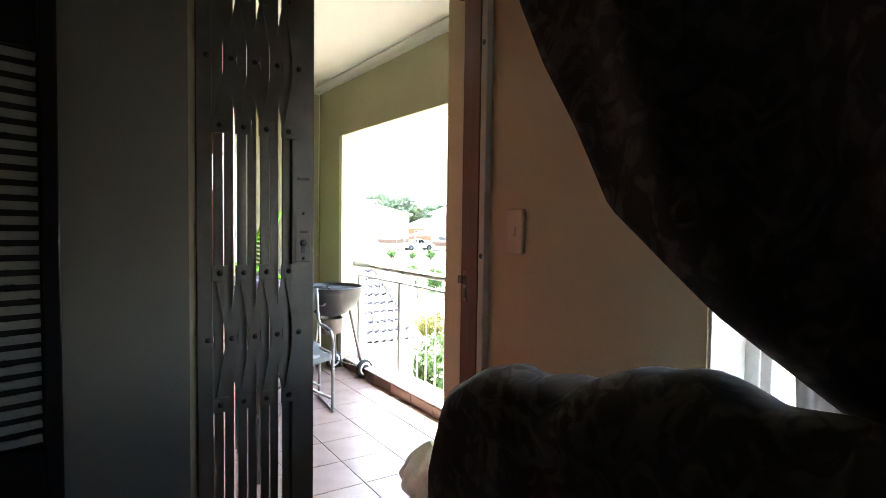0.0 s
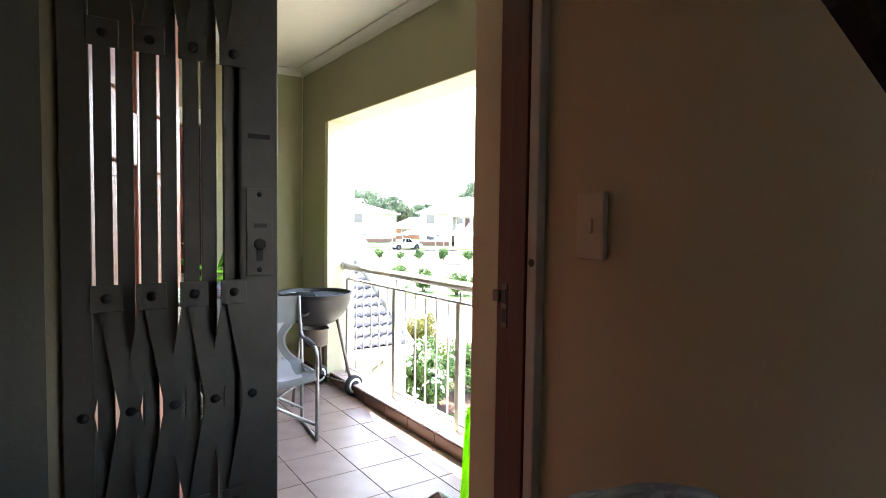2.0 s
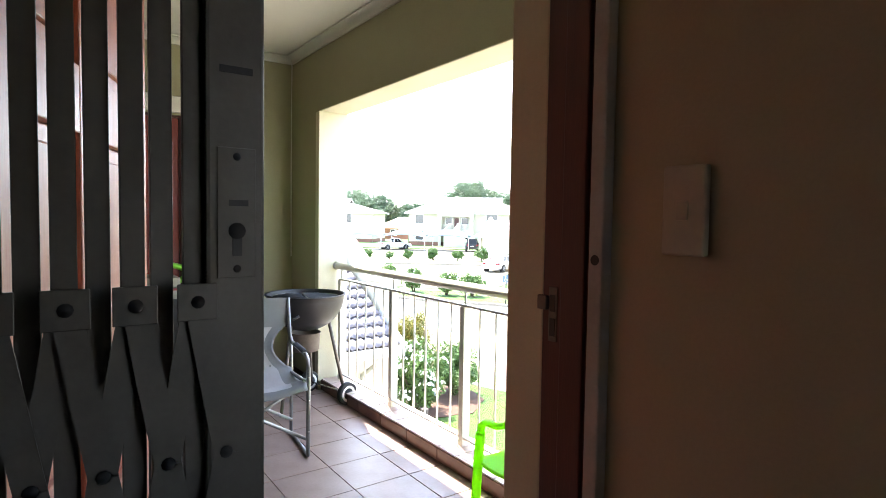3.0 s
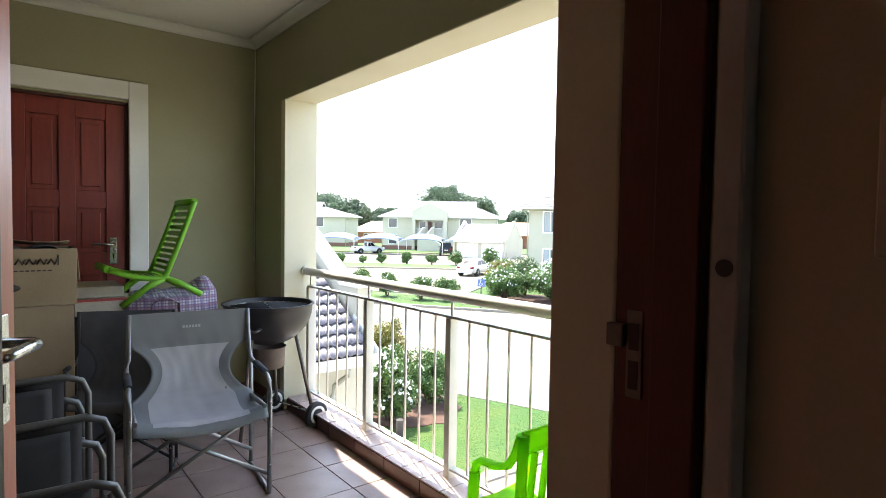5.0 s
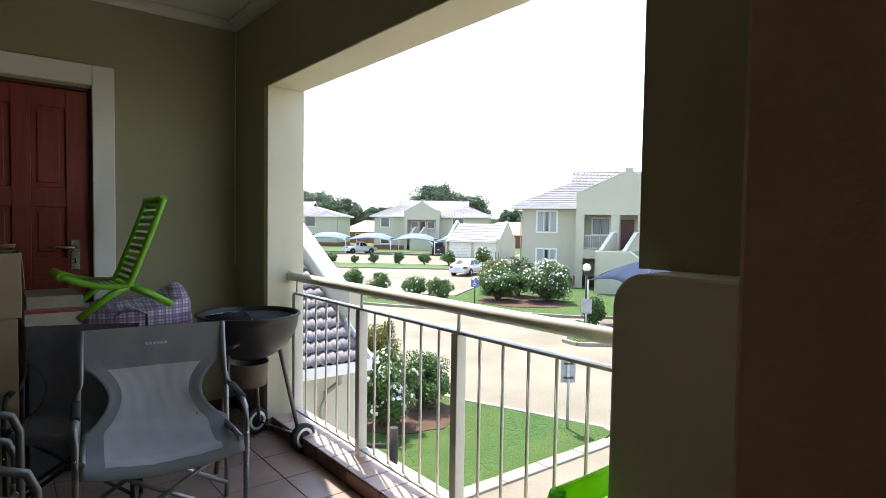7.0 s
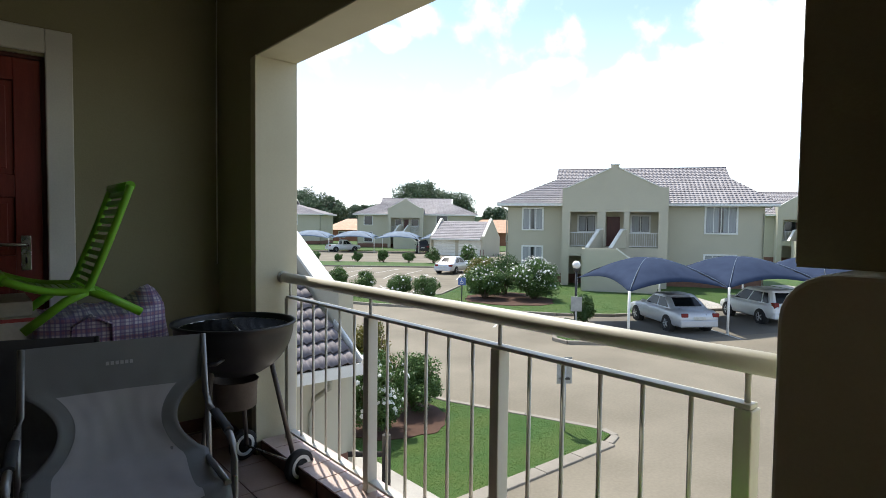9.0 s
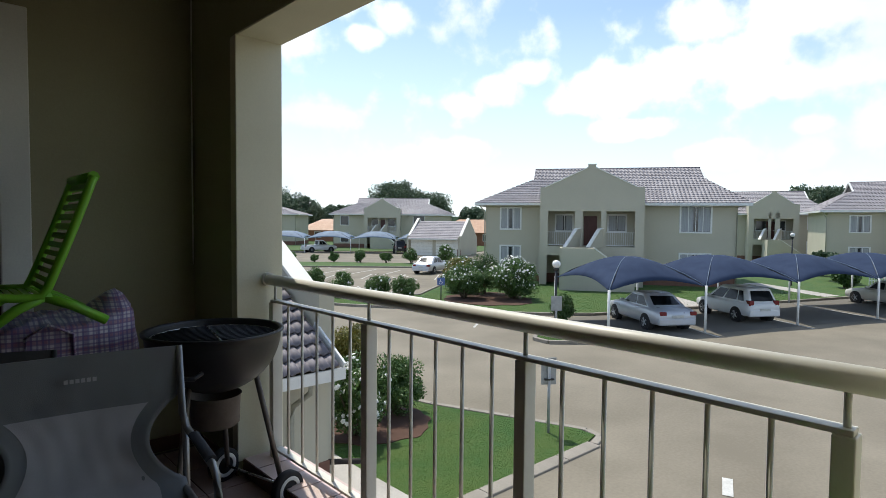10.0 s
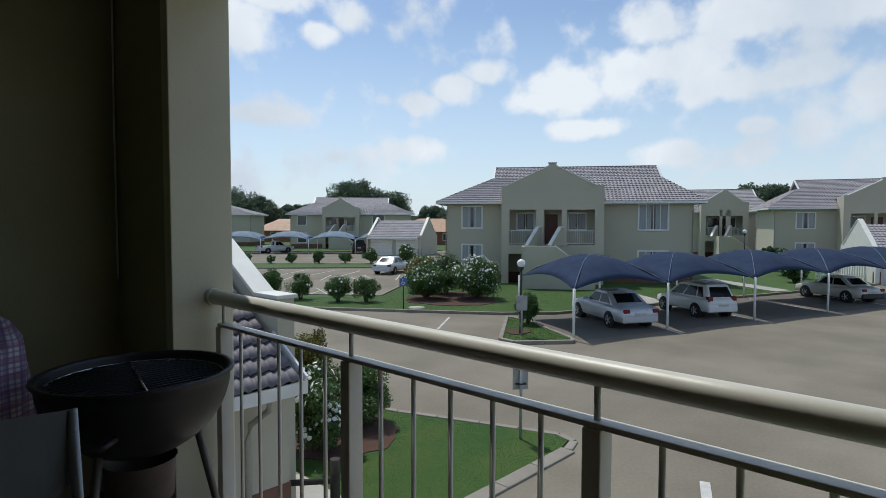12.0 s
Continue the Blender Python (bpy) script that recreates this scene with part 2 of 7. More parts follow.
M["switch"] = surf("ivory_plastic", (0.66, 0.58, 0.46), 0.4, scale=15, fine=100, bump=0.03, var=0.2)
M["black"] = surf("black_gloss", (0.012, 0.012, 0.013), 0.3, scale=8, fine=60, bump=0.05)
M["slat"] = surf("reflected_blind_grey", (0.45, 0.44, 0.41), 0.5, scale=12, fine=90, bump=0.05)
M["damask"] = damask_mat("dark_damask")
M["plaid"] = plaid_mat("plaid_woven_plastic")
M["card"] = surf("cardboard", (0.35, 0.26, 0.155), 0.8, col2=(0.29, 0.21, 0.125), scale=5, fine=90, bump=0.15)
M["ink"] = surf("dark_print", (0.06, 0.045, 0.035), 0.7, scale=20, fine=90, bump=0)
# Darkened copy of the grey canvas, holding shade on the rear chair.
M["canvas_shaded"] = surf("shaded_grey_canvas", (0.13, 0.128, 0.128), 0.8, scale=9, fine=400, bump=0.3)
M["canvas"] = surf("grey_canvas", (0.20, 0.20, 0.205), 0.8, col2=(0.21, 0.22, 0.225), scale=9, fine=420, bump=0.3, var=0.5)
M["canvas_light"] = surf("light_grey_canvas", (0.47, 0.455, 0.465), 0.75, col2=(0.41, 0.40, 0.41), scale=9, fine=420, bump=0.3)
M["canvas_dark"] = surf("charcoal_canvas", (0.055, 0.057, 0.062), 0.8, scale=9, fine=400, bump=0.3)
M["tube"] = surf("grey_steel_tube", (0.33, 0.33, 0.32), 0.35, metal=0.6, scale=12, fine=120, bump=0.05)
M["tube_dark"] = surf("dark_steel_tube", (0.15, 0.148, 0.142), 0.4, metal=0.4, scale=12, fine=120, bump=0.05)
M["enamel"] = surf("black_enamel", (0.018, 0.018, 0.020), 0.42, scale=10, fine=90, bump=0.06)
M["ash"] = surf("rusty_ash_pan", (0.16, 0.13, 0.11), 0.6, metal=0.3, scale=14, fine=90, bump=0.2)
M["tyre"] = surf("tyre_rubber", (0.02, 0.02, 0.021), 0.75, scale=20, fine=120, bump=0.1)
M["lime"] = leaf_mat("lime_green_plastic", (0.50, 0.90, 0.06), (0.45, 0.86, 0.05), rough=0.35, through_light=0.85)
# The armchair's lime plastic again, toned down for the shade round the recliner.
M["lime_shaded"] = leaf_mat("shaded_lime_plastic", (0.24, 0.58, 0.035), (0.21, 0.52, 0.03), rough=0.4, through_light=0.2)
M["bagwhite"] = surf("white_plastic_bag", (0.74, 0.73, 0.70), 0.4, scale=12, fine=60, bump=0.3)
M["road"] = surf("pale_tarmac", (0.235, 0.204, 0.152), 0.9, col2=(0.168, 0.145, 0.106), scale=0.45, fine=16, bump=0.4, var=0.55)
M["bay"] = surf("shade_darkened_tarmac", (0.15, 0.13, 0.10), 0.9, col2=(0.15, 0.14, 0.12), scale=0.7, fine=14, bump=0.4)
M["kerb"] = surf("concrete_kerb", (0.29, 0.26, 0.215), 0.85, col2=(0.225, 0.2, 0.165), scale=2.0, fine=30, bump=0.3, rand=0.05)
M["path"] = surf("concrete_path", (0.46, 0.43, 0.385), 0.85, scale=1.5, fine=30, bump=0.3)
M["line"] = surf("worn_road_paint", (0.62, 0.61, 0.57), 0.8, col2=(0.45, 0.44, 0.40), scale=3, fine=25, bump=0.1, var=0.6)
M["soil"] = surf("red_soil", (0.085, 0.04, 0.024), 0.95, scale=4, fine=30, bump=0.6)
M["lawn"] = surf("lawn_soil", (0.026, 0.086, 0.008), 0.9, col2=(0.068, 0.11, 0.02), scale=1.5, fine=14, bump=0.8, var=0.55, dist=0.03)
M["house"] = surf("grey_green_plaster", (0.51, 0.475, 0.37), 0.8, col2=(0.455, 0.425, 0.33), scale=0.5, fine=12, bump=0.15, var=0.35)
M["house_dark"] = surf("recess_plaster", (0.44, 0.43, 0.35), 0.8, scale=0.8, fine=12, bump=0.15)
M["brickbase"] = surf("brown_brick", (0.22, 0.11, 0.075), 0.85, scale=2, fine=12, bump=0.3)
M["roof"] = ribbed("grey_roof_tiles", (0.25, 0.235, 0.235), (0.20, 0.188, 0.188), bump=0.9)
M["roof_near"] = surf("grey_concrete_roof_tile", (0.19, 0.172, 0.186), 0.7, col2=(0.145, 0.128, 0.138), scale=5, fine=60, bump=0.2, rand=0.08)
M["roof_tile"] = surf("grey_roof_tile", (0.36, 0.335, 0.345), 0.7, col2=(0.29, 0.268, 0.275), scale=1.1, fine=9, bump=0.0, var=0.6)
M["roof_orange"] = ribbed("orange_roof_tiles", (0.50, 0.29, 0.17), (0.43, 0.23, 0.13))
M["brick"] = surf("orange_brick", (0.34, 0.15, 0.085), 0.85, scale=1, fine=8, bump=0.2)
M["winglass"] = surf("window_glass", (0.03, 0.034, 0.038), 0.08, scale=2, fine=8, bump=0.0, var=0.4, spec=0.8)
M["curtain_far"] = surf("pale_curtain", (0.42, 0.43, 0.44), 0.9, scale=3, fine=12, bump=0.3, stretch=(9, 9, 0.3))
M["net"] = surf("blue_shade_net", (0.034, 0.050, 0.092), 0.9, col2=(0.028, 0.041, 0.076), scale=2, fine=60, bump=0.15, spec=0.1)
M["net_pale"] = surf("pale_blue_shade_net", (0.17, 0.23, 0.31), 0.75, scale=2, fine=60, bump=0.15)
M["car_silver"] = surf("silver_car_paint", (0.56, 0.58, 0.62), 0.3, metal=0.3, scale=3, fine=60, bump=0.0, var=0.15)
M["car_white"] = surf("white_car_paint", (0.76, 0.77, 0.77), 0.22, scale=3, fine=60, bump=0.0, var=0.1)
M["car_gold"] = surf("pale_champagne_car_paint", (0.60, 0.59, 0.55), 0.3, metal=0.15, scale=3, fine=60, bump=0.0, var=0.15)
M["car_black"] = surf("black_car_paint", (0.02, 0.021, 0.024), 0.2, scale=3, fine=60, bump=0.0)
M["car_glass"] = surf("tinted_car_glass", (0.012, 0.014, 0.016), 0.12, scale=3, fine=60, bump=0.0, spec=0.25)
M["tail"] = surf("red_tail_lens", (0.20, 0.012, 0.016), 0.2, scale=9, fine=60, bump=0.0)
M["plate"] = surf("number_plate", (0.62, 0.62, 0.58), 0.4, scale=9, fine=60, bump=0.0)
M["globe"] = surf("opal_globe", (0.82, 0.82, 0.80), 0.35, scale=4, fine=40, bump=0.0, var=0.1)
M["signblue"] = surf("blue_sign", (0.10, 0.17, 0.40), 0.5, scale=9, fine=60, bump=0.0)
M["signback"] = surf("weathered_sign_back", (0.42, 0.43, 0.43), 0.5, metal=0.3, scale=6, fine=60, bump=0.05)
M["bark"] = surf("bark", (0.13, 0.095, 0.065), 0.9, scale=6, fine=40, bump=0.6)
M["leaf_oleander"] = leaf_mat("oleander_leaf", (0.05, 0.11, 0.028), (0.115, 0.19, 0.05))
M["leaf_hedge"] = leaf_mat("hedge_leaf", (0.03, 0.075, 0.018), (0.07, 0.13, 0.03))
M["leaf_gold"] = leaf_mat("golden_conifer_leaf", (0.10, 0.12, 0.02), (0.22, 0.18, 0.035))
M["leaf_tree"] = leaf_mat("tree_leaf", (0.05, 0.088, 0.05), (0.10, 0.15, 0.078))
M["leaf_pine"] = leaf_mat("conifer_leaf", (0.018, 0.045, 0.025), (0.035, 0.07, 0.035))
M["flower"] = leaf_mat("white_flower", (0.72, 0.72, 0.68), (0.85, 0.84, 0.80), through_light=0.15)
M["grass"] = leaf_mat("grass_blade", (0.026, 0.092, 0.008), (0.085, 0.155, 0.024), through_light=0.5)
M["glass"] = glass_mat("clear_glass", alpha=0.12)
M["timber"] = surf("dark_timber", (0.035, 0.028, 0.022), 0.8, scale=6, fine=50, bump=0.3)
M["beige_box"] = surf("cream_carton", (0.58, 0.53, 0.44), 0.7, scale=5, fine=60, bump=0.05)
M["redprint"] = surf("red_carton_edge", (0.42, 0.06, 0.06), 0.6, scale=9, fine=60, bump=0.0)
M["curtain_in"] = surf("sheer_white_curtain", (0.68, 0.68, 0.66), 0.85, scale=8, fine=90, bump=0.2)

# ---- building blocks ----


class Geo:
    """Collects corners and faces for one mesh."""

    def __init__(self):
        self.v, self.f, self.smooth = [], [], []

    def add(self, vs, fs, smooth=False):
        o = len(self.v)
        self.v += [tuple(p) for p in vs]
        self.f += [tuple(i + o for i in q) for q in fs]
        self.smooth += [smooth] * len(fs)
        return self

    def box(self, x0, x1, y0, y1, z0, z1, m=None):
        vs = [(x, y, z) for z in (z0, z1) for y in (y0, y1) for x in (x0, x1)]
        if m is not None:
            vs = [m @ Vector(p) for p in vs]
        return self.add(vs, [(0, 2, 3, 1), (4, 5, 7, 6), (0, 1, 5, 4), (2, 6, 7, 3), (0, 4, 6, 2), (1, 3, 7, 5)])

    def tube(self, pts, r, n=8, closed=False, caps=True, r2=None, flat=1.0):
        """A round bar along a line of points."""
        pts = [Vector(p) for p in pts]
        k = len(pts)
        rings = []
        up = Vector((0, 0, 1))
        for i, p in enumerate(pts):
            a = pts[i - 1] if (i or closed) else p
            b = pts[(i + 1) % k] if (i < k - 1 or closed) else p
            d = (b - a).normalized()
            u = up if abs(d.dot(up)) < 0.95 else Vector((1, 0, 0))
            s = d.cross(u).normalized()
            w = s.cross(d)
            rad = r if r2 is None else r + (r2 - r) * i / max(k - 1, 1)
            rings.append([p + (s * math.cos(t) + w * math.sin(t) * flat) * rad for t in [2 * math.pi * j / n for j in range(n)]])
        vs = [q for ring in rings for q in ring]
        fs = []
        for i in range(k if closed else k - 1):
            for j in range(n):
                a, b = i * n, ((i + 1) % k) * n
                fs.append((a + j, a + (j + 1) % n, b + (j + 1) % n, b + j))
        self.add(vs, fs, True)
        if caps and not closed:
            o = len(self.v) - len(vs)
            self.f += [tuple(o + j for j in reversed(range(n))), tuple(o + (k - 1) * n + j for j in range(n))]
            self.smooth += [False, False]
        return self

    def lathe(self, profile, n=24, m=None, cap=False):
        """Turns a line of (radius, height) round the z axis."""
        vs = [Vector((r * math.cos(2 * math.pi * j / n), r * math.sin(2 * math.pi * j / n), z)) for r, z in profile for j in range(n)]
        if m is not None:
            vs = [m @ p for p in vs]
        fs = [(i * n + j, i * n + (j + 1) % n, (i + 1) * n + (j + 1) % n, (i + 1) * n + j) for i in range(len(profile) - 1) for j in range(n)]
        self.add(vs, fs, True)
        return self

    def grid(self, fn, nu, nv, thick=0.0):
        """A sheet from fn(u, v), u and v from 0 to 1; with thickness it is closed all round."""
        P = [[Vector(fn(i / nu, j / nv)) for j in range(nv + 1)] for i in range(nu + 1)]
        vs = [p for row in P for p in row]
        q = nv + 1
        fs = [(i * q + j, (i + 1) * q + j, (i + 1) * q + j + 1, i * q + j + 1) for i in range(nu) for j in range(nv)]
        if not thick:
            return self.add(vs, fs, True)
        nrm = []
        for i in range(nu + 1):
            for j in range(nv + 1):
                du = P[min(i + 1, nu)][j] - P[max(i - 1, 0)][j]
                dv = P[i][min(j + 1, nv)] - P[i][max(j - 1, 0)]
                n_ = du.cross(dv)
                nrm.append(n_.normalized() if n_.length > 1e-9 else Vector((0, 0, 1)))
        m_ = len(vs)
        back = [p - n_ * thick for p, n_ in zip(vs, nrm)]
        fs2 = [tuple(m_ + k for k in reversed(f)) for f in fs]
        rim = [i * q for i in range(nu + 1)] + [nu * q + j for j in range(1, nv + 1)] + [i * q + nv for i in reversed(range(nu))] + [j for j in reversed(range(1, nv))]
        side = [(rim[k], rim[k - 1], m_ + rim[k - 1], m_ + rim[k]) for k in range(len(rim))]
        return self.add(vs + back, fs + fs2 + side, True)

    def prism(self, poly, z0, z1):
        """A flat outline (x, y) pulled up from z0 to z1."""
        n = len(poly)
        area = sum(poly[i - 1][0] * poly[i][1] - poly[i][0] * poly[i - 1][1] for i in range(n))
        if area < 0:
            poly = poly[::-1]
        vs = [(x, y, z0) for x, y in poly] + [(x, y, z1) for x, y in poly]
        return self.add(vs, [tuple(reversed(range(n))), tuple(range(n, 2 * n))] + [(i, (i + 1) % n, n + (i + 1) % n, n + i) for i in range(n)])

    def mesh(self, name, mat, bevel=0.0, seg=2):
        me = bpy.data.meshes.new(name)
        me.from_pydata(self.v, [], self.f)
        me.polygons.foreach_set("use_smooth", self.smooth)
        if bevel:
            bm = bmesh.new()
            bm.from_mesh(me)
            es = [e for e in bm.edges if len(e.link_faces) == 2 and e.calc_face_angle(0) > 0.5]
            bmesh.ops.bevel(bm, geom=es, offset=bevel, segments=seg, affect="EDGES", profile=0.5, clamp_overlap=True)
            bm.to_mesh(me)
            bm.free()
        me.materials.append(mat)
        me.update()
        return me


def part(name, geo, mat, parent=None, label="", bevel=0.0, seg=2, m=None):
    """One mesh object, under a thing or under a part."""
    me = geo if isinstance(geo, bpy.types.Mesh) else geo.mesh(name, mat, bevel, seg)
    ob = new(name, me)
    if parent is not None:
        ob.parent = parent
    if m is not None:
        ob.matrix_basis = m
    return tagged(ob, label)


def thing(name, label, category, m=None, group="", kind=""):
    """The empty at the base of a thing."""
    ob = new(name)
    if m is not None:
        ob.matrix_basis = m
    return tagged(ob, label, category, group, kind)


def solid(name, geo, mat, label="", category="", group="", kind="", bevel=0.0, m=None):
    return tagged(part(name, geo, mat, None, "", bevel, m=m), label, category, group, kind)


def arc(cx, cy, r, a0, a1, n):
    return [(cx + r * math.cos(radians(a0 + (a1 - a0) * i / n)), cy + r * math.sin(radians(a0 + (a1 - a0) * i / n))) for i in range(n + 1)]


def bar(geo, p0, p1, w, d, up=(0, 0, 1)):
    """A flat bar from p0 to p1, w wide across and d deep."""
    p0, p1 = Vector(p0), Vector(p1)
    ax = p1 - p0
    ln = ax.length
    z = ax.normalized()
    u = Vector(up)
    if abs(z.dot(u)) > 0.98:
        u = Vector((0, 1, 0))
    x = u.cross(z).normalized()
    y = z.cross(x)
    mt = Matrix((x, y, z)).transposed().to_4x4()
    mt.translation = p0
    return geo.box(-w / 2, w / 2, -d / 2, d / 2, 0, ln, mt)

# ---- structure: room and balcony ----
GZ = -3.0          # ground outside, below the balcony floor
XI, XO = 1.97, 2.20   # balcony's open side, inner and outer face
YB = 5.395         # balcony's back wall
YD0, YD1 = 1.36, 1.583  # wall with the doorway, room side and balcony side
OY0, OY1 = 2.28, 4.83  # opening of the balcony
ZT, ZC = 2.13, 2.64    # opening's head, ceiling
DX0, DX1 = 0.165, 1.003  # doorway

solid("wall_back", Geo().box(-2.6, 0.42, YB, YB + 0.22, -0.15, ZC).box(1.15, XO, YB, YB + 0.22, -0.15, ZC).box(0.42, 1.15, YB, YB + 0.22, 2.07, ZC), M["wall_out"],
      "olive plastered end wall of the balcony", "wall", kind="structure")
solid("wall_side", Geo().box(XI, XO, YD1, OY0, 1.185, ZC).box(XI, XO, OY1, YB, -0.15, ZC).box(XI, XO, OY0, OY1, ZT, ZC), M["wall_out"],
      "olive plastered wall round the balcony opening", "wall", kind="structure")
g = Geo()
g.prism([(XI - 0.004, OY1 - 0.004), (XO + 0.004, OY1 - 0.004), (XO + 0.004, OY1 + 0.1), (XI + 0.002, OY1 + 0.1)], 0.07, ZT - 0.004)
g.box(XI + 0.002, XO + 0.004, OY0 + 0.002, OY1, ZT - 0.006, ZT + 0.08)
g.box(XI + 0.002, XO + 0.004, OY0 - 0.1, OY0 + 0.004, 1.19, ZT)
solid("reveal_plaster", g, M["reveal"], "cream plastered reveal of the balcony opening", "reveal", kind="structure", bevel=0.004)
# low parapet stub with a rounded shoulder
prof = [(YD1 + 0.002, -0.15), (YD1 + 0.002, 1.185), (2.178, 1.185)] + [(2.178 + 0.085 * math.sin(radians(a)), 1.10 + 0.085 * math.cos(radians(a))) for a in range(15, 91, 15)] + [(2.263, -0.15)]
g = Geo()
n = len(prof)
g.add([(1.83, y, z) for y, z in prof] + [(XO + 0.05, y, z) for y, z in prof], [tuple(range(n)), tuple(reversed(range(n, 2 * n)))] + [(i, n + i, n + (i + 1) % n, (i + 1) % n) for i in range(n)])
solid("parapet", g, M["reveal"], "cream plastered low parapet with a rounded shoulder", "parapet", kind="structure", bevel=0.008)
solid("wall_door", Geo().box(-2.6, DX0, YD0, YD1, -0.15, ZC).box(DX1, XO, YD0, YD1, -0.15, ZC).box(DX0, DX1, YD0, YD1, 2.10, ZC), M["wall_in"],
      "beige painted wall with the doorway to the balcony", "wall", kind="structure")
g = Geo().box(-2.58, DX0 - 0.002, YD1, YD1 + 0.012, 0.07, ZC).box(DX1 - 0.002, 1.826, YD1, YD1 + 0.012, 0.07, ZC).box(DX0 - 0.002, DX1 - 0.002, YD1, YD1 + 0.012, 2.10, ZC)
solid("door_wall_plaster", g, M["wall_out"], "olive plaster on the balcony side of the doorway wall", "wall", kind="structure")
solid("door_reveal", Geo().box(DX1 - 0.006, DX1 + 0.02, 1.500, YD1 + 0.016, 0.0, 2.10), M["reveal"], "cream plastered reveal of the doorway", "reveal", kind="structure", bevel=0.004)
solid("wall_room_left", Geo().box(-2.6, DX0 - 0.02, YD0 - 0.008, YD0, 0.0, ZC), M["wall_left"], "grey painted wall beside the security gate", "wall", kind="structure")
solid("wall_west", Geo().box(-2.8, -2.6, -3.2, YB + 0.22, -0.15, ZC), M["wall_in"],
      "plain painted side wall", "wall", kind="structure")
solid("wall_east", Geo().box(1.0, 1.22, 0.63, YD0, -0.15, ZC).box(1.0, 1.22, -3.2, -0.75, -0.15, ZC).box(1.0, 1.22, -0.75, 0.63, -0.15, 0.80).box(1.0, 1.22, -0.75, 0.63, 2.05, ZC), M["wall_in"],
      "warm beige painted wall with the light switch", "wall", kind="structure")
solid("wall_south", Geo().box(-2.8, 1.22, -3.4, -3.2, -0.15, ZC), M["wall_in"], "plain painted wall behind", "wall", kind="structure")
solid("floor_room", Geo().box(-2.6, 1.0, -3.2, YD1 - 0.02, -0.15, 0.02), M["floor_in"], "brown floor of the room", "floor", kind="structure")
solid("ceiling_room", Geo().box(-2.8, 1.22, -3.4, YD0 + 0.1, ZC, ZC + 0.12), M["ceil"], "white ceiling of the room", "ceiling", kind="structure")
solid("ceiling_balcony", Geo().box(-2.8, XO, YD0 + 0.1, YB + 0.22, ZC, ZC + 0.12), M["ceil"], "white ceiling of the balcony", "ceiling", kind="structure")
# hollow coving round the balcony ceiling
cov = [(0.0, 0.0), (0.0, -0.055), (0.012, -0.055)] + [(0.075 - 0.063 * math.cos(radians(a)), -0.055 + 0.043 * math.sin(radians(a))) for a in range(15, 91, 15)] + [(0.075, 0.0)]
g = Geo()
n = len(cov)
g.add([(-2.6, YB - d, ZC + h - 0.001) for d, h in cov] + [(XI, YB - d, ZC + h - 0.001) for d, h in cov], [(i, (i + 1) % n, n + (i + 1) % n, n + i) for i in range(n)])
g.add([(XI - d, YD1 + 0.012, ZC + h - 0.002) for d, h in cov] + [(XI - d, YB, ZC + h - 0.002) for d, h in cov], [(i, n + i, n + (i + 1) % n, (i + 1) % n) for i in range(n)])
g.add([(-2.6, YD1 + 0.012 + d, ZC + h - 0.003) for d, h in cov] + [(XI, YD1 + 0.012 + d, ZC + h - 0.003) for d, h in cov], [(i, n + i, n + (i + 1) % n, (i + 1) % n) for i in range(n)])
solid("cornice", g, M["ceil"], "white coving between wall and ceiling", "cornice", kind="structure")
# thin cable up the corner
solid("cable", Geo().tube([(XI - 0.012, YB - 0.012, 1.0), (XI - 0.013, YB - 0.011, 1.7), (XI - 0.011, YB - 0.013, 2.3), (XI - 0.014, YB - 0.03, 2.57), (XI - 0.05, YB - 0.06, 2.632)], 0.004, 6), M["trim"],
      "thin white cable clipped into the corner", "cable")
# slab, kerb and its tiles
slab = solid("floor", Geo().box(-2.6, XO, YD1 - 0.02, YB + 0.2, -0.2, -0.006), M["grout"], "grouted floor of brown clay tiles", "floor", kind="structure")
kerb = solid("balcony_kerb", Geo().box(2.0, XO + 0.02, OY0 + 0.03, OY1, -0.15, 0.082), M["sill"], "tiled kerb below the railing", "kerb", kind="structure")
# ---- doorway: timber frame, gate channel ----
frame_d = thing("door_1", "dark red timber door frame of the balcony doorway", "door frame", kind="structure")
part("jamb", Geo().box(0.994, DX1 + 0.03, 1.395, 1.499, 0.0, 2.10), M["wood_red"], frame_d, bevel=0.004)
part("jamb", Geo().box(DX0, DX0 + 0.03, 1.455, 1.53, 0.0, 2.10), M["wood_red"], frame_d, bevel=0.004)
part("head", Geo().box(DX0 + 0.03, 0.984, 1.42, 1.494, 2.06, 2.10), M["wood_red"], frame_d, bevel=0.004)
part("stop", Geo().box(0.984, 0.995, 1.395, 1.448, 0.0, 2.06), M["wood_red"], frame_d, bevel=0.003)
sp = part("strike_plate", Geo().box(0.9915, 0.9938, 1.461, 1.481, 1.098, 1.196), M["dull"], frame_d, "worn dull steel strike plate", bevel=0.0008)
part("strike_lip", Geo().box(0.984, 0.9936, 1.481, 1.503, 1.154, 1.180), M["dull"], sp, bevel=0.002)
part("latch_hole", Geo().box(0.9905, 0.9916, 1.465, 1.477, 1.152, 1.182), M["black"], sp)
part("bolt_hole", Geo().box(0.9905, 0.9916, 1.465, 1.477, 1.108, 1.14), M["black"], sp)

# door leaf standing open on the balcony
leafm = Matrix.Translation((0.185, 1.545, 0.0)) @ Matrix.Rotation(radians(70), 4, "Z")
leaf = thing("door_2", "orange-red panelled timber door standing open onto the balcony", "door", leafm, kind="structure")


